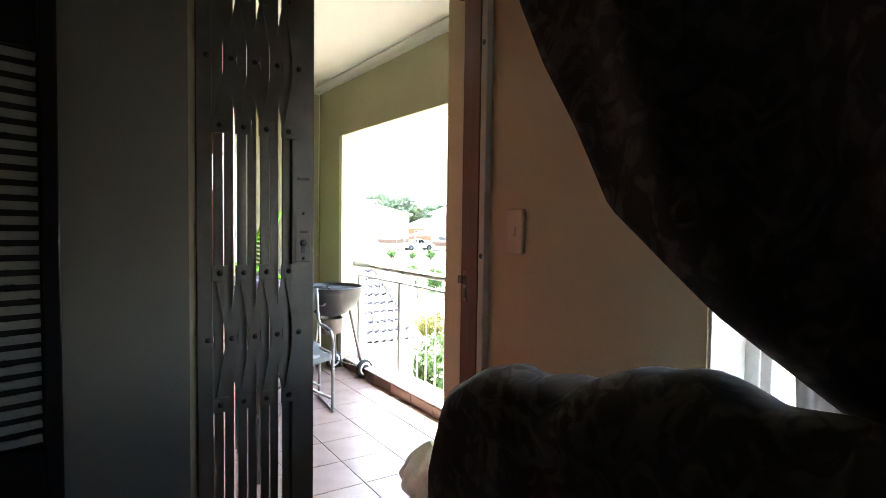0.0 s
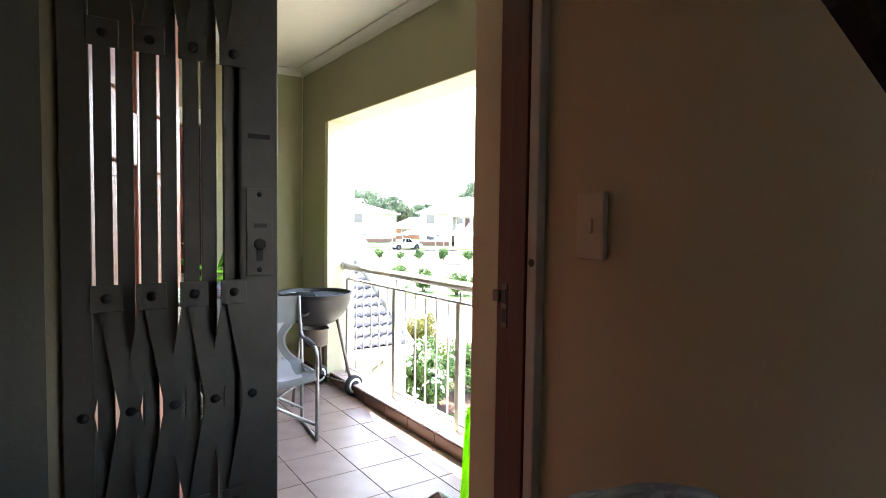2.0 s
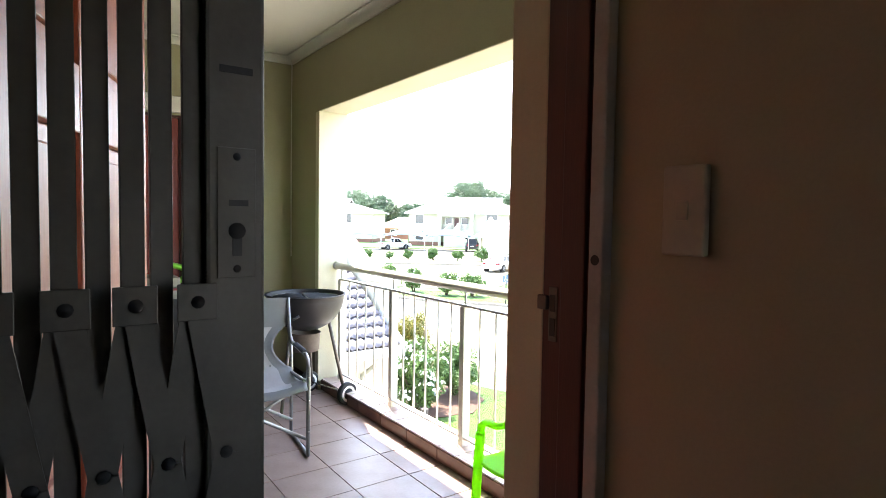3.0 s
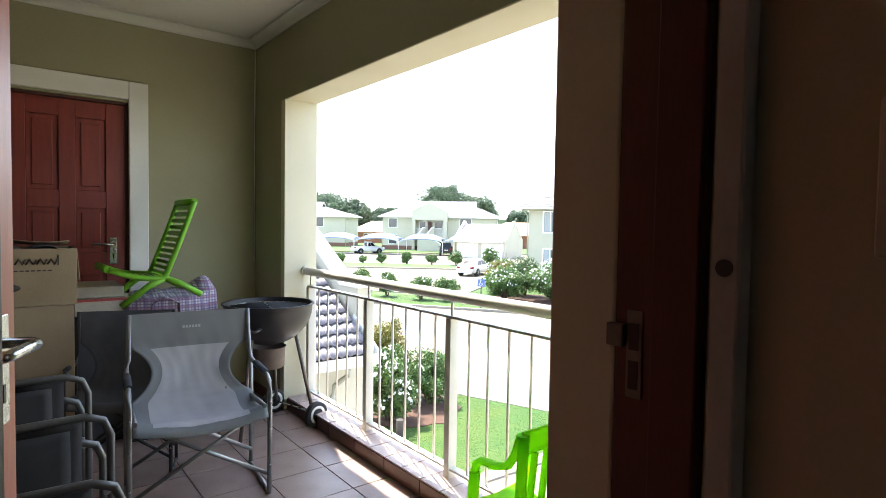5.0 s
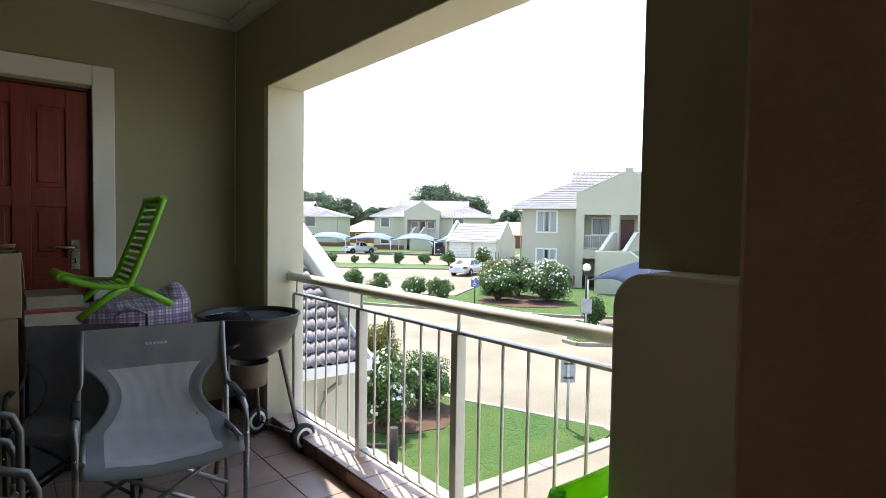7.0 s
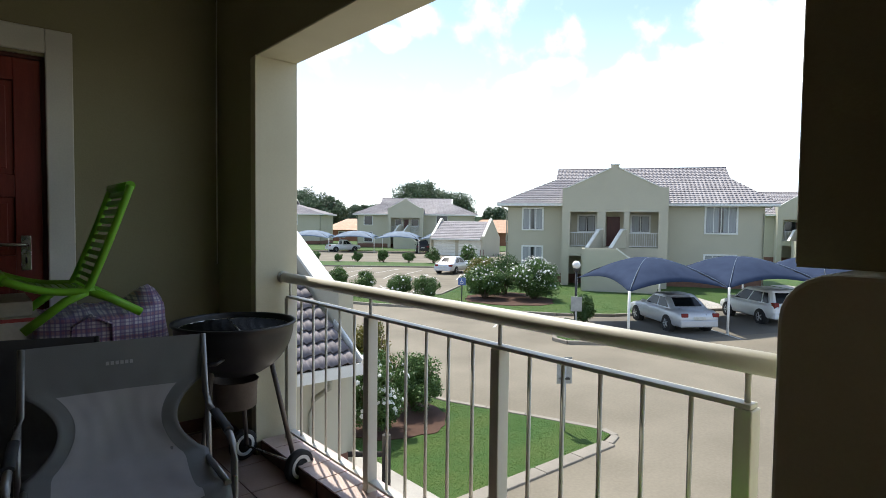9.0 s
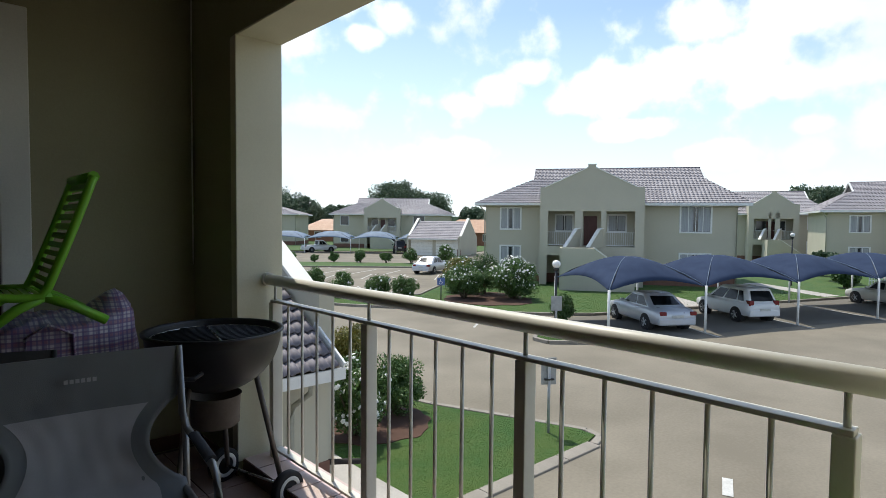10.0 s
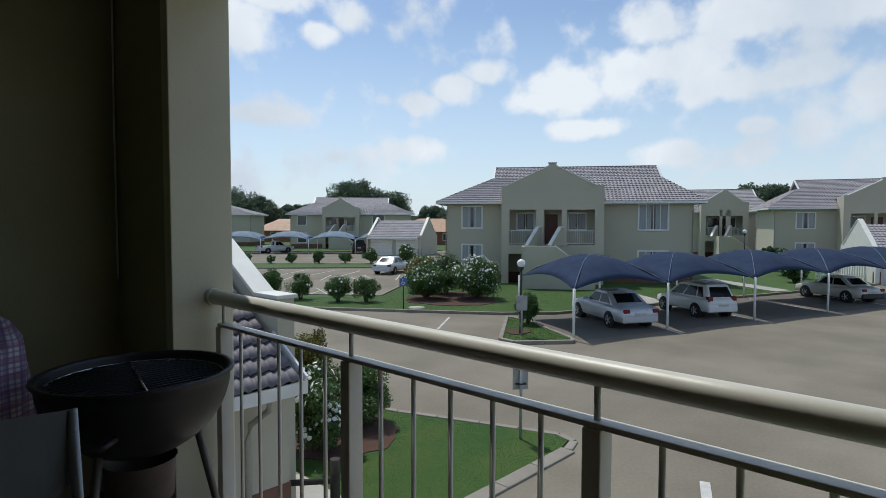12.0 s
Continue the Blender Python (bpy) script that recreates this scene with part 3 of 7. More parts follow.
def panel_door(parent, w, h, t, mat, rows):
    """Stiles, rails and raised panels of a panelled door lying along x."""
    st = 0.11
    part("stile", Geo().box(0, st, 0, t, 0.02, h), mat, parent, bevel=0.003)
    part("stile", Geo().box(w - st, w, 0, t, 0.02, h), mat, parent, bevel=0.003)
    part("mullion", Geo().box(w / 2 - 0.045, w / 2 + 0.045, 0.001, t - 0.001, 0.02, h), mat, parent, bevel=0.003)
    edges = [0.02] + rows + [h]
    for k, z in enumerate(edges):
        a, b = (z, z + 0.18) if k == 0 else ((z - 0.11, z) if k == len(edges) - 1 else (z - 0.055, z + 0.055))
        for x0, x1 in ((st, w / 2 - 0.045), (w / 2 + 0.045, w - st)):
            part("rail", Geo().box(x0, x1, 0.0015, t - 0.0015, a, b), mat, parent, bevel=0.002)
    lim = [(0.20, rows[0] - 0.055)] + [(rows[i] + 0.055, rows[i + 1] - 0.055) for i in range(len(rows) - 1)] + [(rows[-1] + 0.055, h - 0.11)]
    for a, b in lim:
        for x0, x1 in ((st, w / 2 - 0.045), (w / 2 + 0.045, w - st)):
            gp = Geo().box(x0, x1, t * 0.36, t * 0.64, a, b)
            gp.box(x0 + 0.03, x1 - 0.03, t * 0.12, t * 0.88, a + 0.03, b - 0.03)
            part("panel", gp, mat, parent, bevel=0.004)


def lever_set(parent, x, z, y, out, way, zl=None):
    """A lever handle on a long plate at x, z; out is -1 or 1 along y; way is the lever's direction along x."""
    pl = part("handle_plate", Geo().box(x - 0.021, x + 0.021, min(y, y + out * 0.004), max(y, y + out * 0.004), z - 0.1, z + 0.075), M["steel"], parent, "steel handle plate", bevel=0.0015)
    g = Geo().tube([(x, y, z + 0.03), (x, y + out * 0.045, z + 0.03), (x + way * 0.012, y + out * 0.052, z + 0.03), (x + way * 0.11, y + out * 0.05, z + 0.032), (x + way * 0.118, y + out * 0.04, z + 0.03)], 0.009, 8)
    part("lever", g, M["steel"], pl, "steel lever")
    part("keyhole", Geo().box(x - 0.004, x + 0.004, min(y + out * 0.004, y + out * 0.005), max(y + out * 0.004, y + out * 0.005), z - 0.065, z - 0.035), M["black"], pl)


panel_door(leaf, 0.79, 2.03, 0.04, M["door_leaf"], [0.72, 1.0, 1.5])
lever_set(leaf, 0.735, 1.06, 0.0, -1, -1)

# far door of the neighbour, on the end wall
far = thing("door_3", "closed red panelled door on the balcony's end wall", "door", Matrix.Translation((0.455, YB + 0.03, 0.0)), kind="structure")
panel_door(far, 0.645, 2.05, 0.04, M["door_red"], [0.78, 1.02, 1.42])
lever_set(far, 0.575, 1.10, 0.0, -1, -1)
part("rebate", Geo().box(-0.03, 0.0, -0.01, 0.1, 0.0, 2.07).box(0.646, 0.69, -0.01, 0.1, 0.0, 2.07).box(-0.03, 0.69, -0.01, 0.1, 2.052, 2.09), M["wood_red"], far, bevel=0.003)
part("backing", Geo().box(-0.03, 0.69, 0.1, 0.13, 0.0, 2.09), M["dark"], far)
surround = solid("trim", Geo().box(0.31, 0.435, YB - 0.022, YB + 0.01, 0.0, 2.205).box(1.118, 1.235, YB - 0.022, YB + 0.01, 0.0, 2.205).box(0.435, 1.118, YB - 0.022, YB + 0.01, 2.085, 2.205), M["trim"],
                 "white plaster surround of the red door", "trim", kind="structure", bevel=0.006)

# ---- trellis security gate, folded to one side ----
gate = thing("security_gate", "grey-white folding trellis security gate pushed to one side, darkened as in shade", "security gate", Matrix.Translation((0, 0, 0)))
GY = 1.372
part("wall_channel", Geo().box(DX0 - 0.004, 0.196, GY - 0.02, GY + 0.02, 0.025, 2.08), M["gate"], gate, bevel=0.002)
part("lock_channel", Geo().box(0.9765, 1.002, 1.353, 1.381, 0.025, 2.06), M["channel"], gate, "grey-white lock channel", bevel=0.003)
for z in (0.35, 1.251, 1.9):
    part("screw_hole", Geo().tube([(0.9757, 1.367, z), (0.978, 1.367, z)], 0.0085, 14), M["dark"], gate)
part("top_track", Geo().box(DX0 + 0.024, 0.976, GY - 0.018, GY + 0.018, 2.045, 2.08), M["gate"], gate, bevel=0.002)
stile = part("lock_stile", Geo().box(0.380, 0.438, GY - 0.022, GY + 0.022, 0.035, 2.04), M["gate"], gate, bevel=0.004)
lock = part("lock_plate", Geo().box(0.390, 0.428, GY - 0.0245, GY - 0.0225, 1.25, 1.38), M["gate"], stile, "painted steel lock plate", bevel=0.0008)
for z in (1.259, 1.371):
    part("screw", Geo().lathe([(0.0, 0.002), (0.003, 0.0015), (0.004, 0.0)], 10, pose(0.409, GY - 0.0245, z, 90)), M["dark"], lock)
part("latch_slot", Geo().box(0.401, 0.420, GY - 0.0252, GY - 0.0246, 1.322, 1.328), M["dark"], lock)
cyl = Geo().lathe([(0.0, 0.001), (0.0082, 0.001), (0.0085, 0.0)], 16, pose(0.409, GY - 0.0246, 1.297, 90))
cyl.box(0.4044, 0.4136, GY - 0.0256, GY - 0.0246, 1.272, 1.294)
part("keyhole", cyl, M["dark"], lock, "dark empty profile keyhole")
part("lock_slot", Geo().box(0.393, 0.425, GY - 0.0235, GY - 0.0225, 1.453, 1.460), M["dark"], stile)
pitch = 0.0537
tops = [0.2105 + pitch * i for i in range(4)]
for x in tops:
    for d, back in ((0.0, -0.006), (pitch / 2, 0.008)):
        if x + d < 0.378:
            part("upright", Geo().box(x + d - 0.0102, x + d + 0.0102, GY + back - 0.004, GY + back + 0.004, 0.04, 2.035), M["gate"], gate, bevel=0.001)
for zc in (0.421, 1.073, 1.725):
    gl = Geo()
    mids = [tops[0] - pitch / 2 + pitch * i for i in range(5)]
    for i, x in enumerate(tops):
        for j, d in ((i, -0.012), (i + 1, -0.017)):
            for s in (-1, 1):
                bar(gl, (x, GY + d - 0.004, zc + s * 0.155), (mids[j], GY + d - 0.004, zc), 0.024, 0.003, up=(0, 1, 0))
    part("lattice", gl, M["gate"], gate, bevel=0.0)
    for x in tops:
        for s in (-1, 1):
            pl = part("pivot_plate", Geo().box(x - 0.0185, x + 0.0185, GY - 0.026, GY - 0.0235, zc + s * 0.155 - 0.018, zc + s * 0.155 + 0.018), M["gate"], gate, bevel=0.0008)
            part("rivet", Geo().lathe([(0.0, 0.004), (0.005, 0.003), (0.0065, 0.0)], 10, pose(x, GY - 0.026, zc + s * 0.155, 90)), M["dark"], pl)
    for x in mids:
        part("rivet", Geo().lathe([(0.0, 0.004), (0.005, 0.003), (0.0065, 0.0)], 10, pose(x, GY - 0.0225, zc, 90)), M["dark"], gate)

# ---- railing ----
rail = thing("balcony_railing", "cream painted steel balcony railing with a round handrail", "railing", Matrix.Translation((2.12, 0, 0)))
part("handrail", Geo().tube([(0.0, OY0 + 0.024, 0.957), (0.0, 3.0, 0.957), (0.0, 4.2, 0.957), (0.0, OY1, 0.957)], 0.027, 18), M["rail"], rail)
part("wall_flange", Geo().tube([(0.0, OY1 - 0.03, 0.957), (0.0, OY1 - 0.001, 0.957)], 0.034, 18), M["rail"], rail)
part("top_bar", Geo().box(-0.02, 0.02, 2.40, 4.75, 0.852, 0.864), M["rail"], rail, bevel=0.002)
part("bottom_bar", Geo().box(-0.02, 0.02, 2.40, 4.75, 0.128, 0.140), M["rail"], rail, bevel=0.002)
posts = [4.735, 3.955, 3.185, 2.415]
for y in posts:
    part("post", Geo().box(-0.025, 0.025, y - 0.02, y + 0.02, 0.078, 0.8515), M["rail"], rail, bevel=0.003)
    part("handrail_pin", Geo().tube([(0, y, 0.862), (0, y, 0.935)], 0.007, 8), M["rail"], rail)
for a, b in zip(posts, posts[1:]):
    for k in range(1, 6):
        y = a + (b - a) * k / 6
        part("baluster", Geo().tube([(0, y, 0.139), (0, y, 0.853)], 0.0065, 8), M["rail"], rail)

# ---- ground ----
GRD = Geo()
GRD.add([(-400, -400, GZ), (700, -400, GZ), (700, 700, GZ), (-400, 700, GZ)], [(0, 1, 2, 3)])
solid("ground", GRD, M["road"], "pale worn tarmac of the estate's roads and parking", "ground", kind="structure")


def blades(name, poly, n, h, seed, label, zb):
    """Grass: many thin blades inside an outline."""
    rng = np.random.default_rng(seed)
    xs, ys = [p[0] for p in poly], [p[1] for p in poly]
    P = np.stack([rng.uniform(min(xs), max(xs), n * 3), rng.uniform(min(ys), max(ys), n * 3)], 1)
    ins = np.zeros(len(P), bool)
    j = len(poly) - 1
    for i in range(len(poly)):
        (xi, yi), (xj, yj) = poly[i], poly[j]
        c = ((yi > P[:, 1]) != (yj > P[:, 1])) & (P[:, 0] < (xj - xi) * (P[:, 1] - yi) / (yj - yi + 1e-12) + xi)
        ins ^= c
        j = i
    P = P[ins][:n]
    k = len(P)
    a = rng.uniform(0, 2 * math.pi, k)
    w = rng.uniform(0.4, 1.0, k) * h * 0.28
    hh = rng.uniform(0.5, 1.2, k) * h
    lean = rng.normal(0, 0.5, (k, 2)) * hh[:, None]
    V = np.zeros((k, 3, 3))
    V[:, 0, :2] = P + np.stack([np.cos(a), np.sin(a)], 1) * w[:, None]
    V[:, 1, :2] = P - np.stack([np.cos(a), np.sin(a)], 1) * w[:, None]
    V[:, 2, :2] = P + lean
    V[:, :2, 2], V[:, 2, 2] = zb, zb + hh
    me = bpy.data.meshes.new(name)
    me.from_pydata(V.reshape(-1, 3).tolist(), [], np.arange(3 * k).reshape(-1, 3).tolist())
    me.materials.append(M["grass"])
    return tagged(new(name, me), label, "grass", kind="stuff")


def lawn(poly, label, n, h, seed, top=0.09):
    solid("lawn", Geo().prism(poly, GZ - 0.2, GZ + top), M["lawn"], label, "lawn", kind="structure")
    if n:
        blades("grass", poly, n, h, seed, "short green lawn grass", GZ + top - 0.005)


def kerb_run(pts, w=0.16, h=0.13, label="pale concrete kerb beside the lawn"):
    """Kerb stones laid end to end along a line."""
    k = thing("kerb", label, "kerb", kind="structure")
    me = {}
    for a, b in zip(pts, pts[1:]):
        a, b = Vector((*a, GZ)), Vector((*b, GZ))
        ln = (b - a).length
        n = max(1, round(ln / 1.0))
        ang = math.atan2(b.y - a.y, b.x - a.x)
        key = round(ln / n, 3)
        if key not in me:
            me[key] = Geo().box(0.004, key - 0.004, -w / 2, w / 2, -0.1, h).mesh("kerb_stone", M["kerb"], 0.02, 2)
        for i in range(n):
            part("kerb_stone", me[key], None, k, m=Matrix.Translation(a.lerp(b, i / n)) @ Matrix.Rotation(ang, 4, "Z"))


LAWN1 = [(6.3, 8.25), (10.35, 8.2), (10.75, 8.3), (10.78, 8.75), (10.2, 10.2), (9.5, 12.0), (9.2, 13.6), (9.0, 16.0), (6.3, 16.0)]
lawn(LAWN1, "mown green lawn in front of the balcony", 170000, 0.018, 1, 0.035)
kerb_run([(6.3, 8.13), (10.35, 8.06)], 0.3, 0.04, "broad pale concrete kerb along the lawn")
kerb_run([(10.35, 8.06), (10.8, 8.2), (10.92, 8.6), (10.35, 10.2), (9.65, 12.0), (9.32, 13.6), (9.12, 16.0)], 0.16, 0.04)
LAWN2 = [(13.4, 34.6), (17.25, 26.4), (22.25, 18.75), (24.1, 17.0), (40.9, 10.95), (51, 7.5), (75, 20), (75, 60), (40, 40.5), (29.6, 32.1), (22.35, 27.2), (19.2, 31.5), (17.2, 36.2)]
lawn(LAWN2, "green lawn round the apartment block", 0, 0.09, 2)
blades("grass", [(13.6, 34.4), (17.35, 26.5), (22.35, 18.85), (24.2, 17.1), (40.9, 11.05), (43.0, 15.0), (33.0, 26.0), (29.0, 31.5), (22.35, 27.1)], 150000, 0.028, 2, "short green lawn grass", GZ + 0.085)
kerb_run([(13.2, 34.5), (17.1, 26.25), (22.12, 18.6), (24.05, 16.8), (40.85, 10.75), (51, 7.3)])
kerb_run([(40, 40.7), (29.55, 32.3), (22.35, 27.4), (19.35, 31.6), (17.35, 36.3)])
ISL = [(21.5, 17.75), (17.4, 15.0), (17.3, 14.3), (18.85, 12.9), (19.25, 13.15), (21.35, 16.6)]
lawn(ISL, "small grassed island between the parking bays", 12000, 0.03, 3)
kerb_run(ISL + ISL[:1])
STRIP = [(26.9, 52.2), (36.1, 43.9), (40.5, 46.9), (29.6, 58.2), (18, 68.0), (15.5, 62.0)]
lawn(STRIP, "grass strip with low shrubs between parking rows", 0, 0.12, 4)
kerb_run([(15.4, 61.8), (26.8, 52.0), (36.15, 43.65)])
lawn([(30, 92), (46, 76.5), (62, 62), (90, 70), (120, 110), (60, 140)], "far lawns between the apartment blocks", 0, 0.1, 5)
# Darker sheet over the tarmac paints in shade below the carport nets.
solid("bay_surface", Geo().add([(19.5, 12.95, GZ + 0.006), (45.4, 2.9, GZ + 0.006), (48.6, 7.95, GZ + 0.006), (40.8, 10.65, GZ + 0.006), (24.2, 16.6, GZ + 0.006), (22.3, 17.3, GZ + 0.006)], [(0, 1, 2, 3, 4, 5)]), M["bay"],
      "tarmac of the covered parking bays, darkened for carport shade", "road", kind="structure")


def stripe(p0, p1, w, label="worn white parking line"):
    a, b = Vector((*p0, GZ + 0.012)), Vector((*p1, GZ + 0.012))
    d = (b - a).normalized()
    s = Vector((-d.y, d.x, 0)) * w / 2
    return solid("road_marking", Geo().add([a - s, b - s, b + s, a + s], [(0, 1, 2, 3)]), M["line"], label, "road marking", group="road markings", kind="structure")


BD = Vector((0.55, 0.835))   # direction of the covered bays
CP = [Vector((19.32, 13.14)), Vector((23.77, 11.49)), Vector((28.71, 9.59)), Vector((33.66, 7.65)), Vector((38.6, 5.75)), Vector((43.5, 3.85))]
for p in CP[1:]:
    stripe(p - BD * 0.9, p + BD * 5.0, 0.13)
stripe((17.52, 18.23), (19.96, 19.84), 0.1)
stripe((14.98, 25.05), (13.6, 24.1), 0.1)
stripe((10.1, 5.5), (10.75, 5.75), 0.16, "white painted road arrow")
for i in range(9):
    a = Vector((22.6 + i * 2.05, 46.6 - i * 1.9))
    if i < 8:
        stripe(a, a + Vector((-3.6, -3.4)) * 0.9, 0.1)
    b = Vector((20.6 + i * 2.0, 29.6 + i * 1.35))
    if i < 5:
        stripe(b, b + Vector((1.9, 4.3)), 0.1)
for a, b in (((26.51, 50.96), (29.57, 51.97)), ((26.18, 47.13), (29.8, 49.1)), ((25.95, 44.03), (30.49, 46.89)), ((27.45, 42.09), (31.84, 44.54)), ((28.95, 39.78), (32.97, 42.44)), ((20.14, 31.32), (22.76, 33.16)), ((21.6, 29.39), (23.91, 30.99))):
    stripe(a, b, 0.12)

# ---- buildings outside ----


def window(parent, x0, x1, z0, z1, y, panes=3, detail=True):
    """A white-trimmed window on a wall that faces -y."""
    w = part("window", Geo().box(x0, x1, y - 0.06, y - 0.002, z1 - 0.12, z1).box(x0, x1, y - 0.09, y - 0.002, z0, z0 + 0.12).box(x0, x0 + 0.12, y - 0.06, y - 0.002, z0 + 0.12, z1 - 0.12)
             .box(x1 - 0.12, x1, y - 0.06, y - 0.002, z0 + 0.12, z1 - 0.12), M["white"], parent)
    part("pane", Geo().box(x0 + 0.12, x1 - 0.12, y - 0.012, y - 0.004, z0 + 0.12, z1 - 0.12), M["winglass"], w)
    if detail:
        pw = (x1 - x0 - 0.24) / panes
        for k in range(1, panes):
            part("glazing_bar", Geo().box(x0 + 0.12 + k * pw - 0.025, x0 + 0.12 + k * pw + 0.025, y - 0.035, y - 0.012, z0 + 0.12, z1 - 0.12), M["white"], w)
        cw = (x1 - x0 - 0.28) * 0.42
        for a in (x0 + 0.14, x1 - 0.14 - cw):
            part("curtain", Geo().grid(lambda u, v: (a + u * cw, y - 0.015 - 0.003 * math.sin(u * 40), z0 + 0.14 + v * (z1 - z0 - 0.28)), 32, 1), M["curtain_far"], w)


def tile_field(parent, p00, p10, p11, p01, rows, roll=0.27):
    """Courses of rolled roof tiles on a slope: lower corners p00, p10, upper corners p11, p01."""
    p00, p10, p11, p01 = (Vector(p) for p in (p00, p10, p11, p01))
    e = (p10 - p00).normalized()
    nrm = e.cross(p01 - p00).normalized()
    g = Geo()
    for j in range(rows):
        ends = []
        for q in (j / rows, (j + 1) / rows):
            ends.append((p00.lerp(p01, q), p10.lerp(p11, q)))
        n = max(2, int((ends[0][1] - ends[0][0]).length / roll * 4))
        vs, fs = [], []
        for k in range(n + 1):
            lo, hi = ends[0][0].lerp(ends[0][1], k / n), ends[1][0].lerp(ends[1][1], k / n)
            wv = 0.02 * math.cos(2 * math.pi * (lo - p00).dot(e) / roll)
            vs += [lo + nrm * 0.005, lo + nrm * (0.075 + wv), hi + nrm * (0.03 + wv)]
        for k in range(n):
            a, b = 3 * k, 3 * k + 3
            fs += [(a, b, b + 1, a + 1), (a + 1, b + 1, b + 2, a + 2)]
        g.add(vs, fs)
    return tagged(part("roof_tiling", g, M["roof_tile"], parent), kind="stuff")


def house(m, w=17.2, d=9.0, bx0=4.1, bx1=11.0, rl=3.3, rr=15.6, label="", mirror=False, wins=None, detail=True):
    """A two-storey apartment block with a gabled stair porch; front towards -y, base at z = 0."""
    h = thing("apartment_building", label, "apartment building", m, group="apartment blocks")
    ez, rz, gz = 5.8, 8.65, 7.7
    part("wall", Geo().box(0, w, 0, d, -0.3, ez), M["house"], h)
    part("plinth", Geo().box(-0.02, w + 0.02, -0.02, d + 0.02, -0.3, 0.75), M["brickbase"], h, "brown brick plinth")
    yg = -0.6 + (d / 2 + 0.6) * (gz - ez) / (rz - ez)
    ym = d / 2
    A = [(-0.7, -0.6, ez), (w + 0.7, -0.6, ez), (w + 0.7, d + 0.6, ez), (-0.7, d + 0.6, ez), (rr, yg, gz), (rr, ym, rz), (rr, d - yg, gz), (rl, yg, gz), (rl, ym, rz), (rl, d - yg, gz)]
    part("roof", Geo().add(A, [(0, 1, 4, 5, 8, 7), (2, 3, 9, 8, 5, 6), (1, 2, 6, 4), (3, 0, 7, 9), (4, 6, 5), (9, 7, 8), (3, 2, 1, 0)]), M["roof"], h, "grey concrete tile roof")
    rf = [o for o in h.children if o.name.startswith("roof")][0]
    nl, nu = (13, 7) if detail else (10, 5)
    tile_field(rf, A[0], A[1], A[4], A[7], nl)
    tile_field(rf, A[7], A[4], A[5], A[8], nu)
    tile_field(rf, A[3], A[0], A[7], A[9], nl)
    tile_field(rf, A[1], A[2], A[6], A[4], nl)
    part("fascia", Geo().box(-0.74, w + 0.74, -0.7, -0.602, ez - 0.16, ez + 0.02).box(-0.74, -0.702, -0.602, d + 0.6, ez - 0.16, ez + 0.02).box(w + 0.702, w + 0.74, -0.602, d + 0.6, ez - 0.16, ez + 0.02), M["white"], h)
    for x, s in ((rl, -1), (rr, 1)):
        for ya in (yg, d - yg):
            gb = Geo()
            bar(gb, (x + s * 0.06, ya, gz), (x + s * 0.06, ym, rz + 0.02), 0.09, 0.16, up=(1, 0, 0))
            part("bargeboard", gb, M["white"], h)
    part("gablet", Geo().add([(rr + 0.012, yg + 0.1, gz + 0.02), (rr + 0.012, d - yg - 0.1, gz + 0.02), (rr + 0.012, ym, rz - 0.1)], [(0, 1, 2)]), M["timber"], h)
    part("gablet", Geo().add([(rl - 0.012, yg + 0.1, gz + 0.02), (rl - 0.012, ym, rz - 0.1), (rl - 0.012, d - yg - 0.1, gz + 0.02)], [(0, 1, 2)]), M["timber"], h)
    part("ridge_tiles", Geo().tube([(rl, ym, rz), (rr, ym, rz)], 0.1, 8), M["roof_near"], h)
    # porch: a screen wall with openings, gable above
    yp = -1.9
    bw = bx1 - bx0
    cx = (bx0 + bx1) / 2
    ups = [(bx0 + 0.55, bx0 + 2.35, 2.78, 5.2), (cx - 0.55, cx + 0.65, 2.78, 5.2), (bx1 - 2.45, bx1 - 0.6, 2.78, 5.2)]
    lows = [(bx0 + 0.5, bx0 + 1.5, 0.0, 2.15), (bx1 - 2.45, bx1 - 0.6, 0.0, 2.05)]
    t = 0.22

    def wall_piece(*b):
        part("porch_wall", Geo().box(*b), M["house"], h)

    def screen(z0, z1, holes):
        xs = bx0
        for a, b, c, e in holes:
            wall_piece(xs, a, yp, yp + t, z0, z1)
            if c > z0:
                wall_piece(a, b, yp, yp + t, z0, c)
            if e < z1:
                wall_piece(a, b, yp, yp + t, e, z1)
            xs = b
        wall_piece(xs, bx1, yp, yp + t, z0, z1)

    screen(-0.3, 2.6, lows)
    screen(2.6, 5.9, ups)
    gp = [(bx0, 5.9), (bx1, 5.9), (bx1, 6.85), (bx1 - 0.5, 6.85), (cx + 0.26, 8.18), (cx + 0.26, 8.36), (cx - 0.26, 8.36), (cx - 0.26, 8.18), (bx0 + 0.3, 6.85), (bx0, 6.85)]
    n = len(gp)
    part("gable", Geo().add([(x, yp, z) for x, z in gp] + [(x, yp + t, z) for x, z in gp], [tuple(range(n)), tuple(reversed(range(n, 2 * n)))] + [(i, n + i, n + (i + 1) % n, (i + 1) % n) for i in range(n)]), M["house"], h)
    cop = Geo()
    for a, b in ((gp[3], gp[4]), (gp[7], gp[8])):
        bar(cop, (a[0], yp + t / 2, a[1]), (b[0], yp + t / 2, b[1]), 0.07, t + 0.1, up=(0, 1, 0))
    cop.box(cx - 0.3, cx + 0.3, yp - 0.04, yp + t + 0.04, 8.36, 8.42)
    part("coping", cop, M["trim"], h)
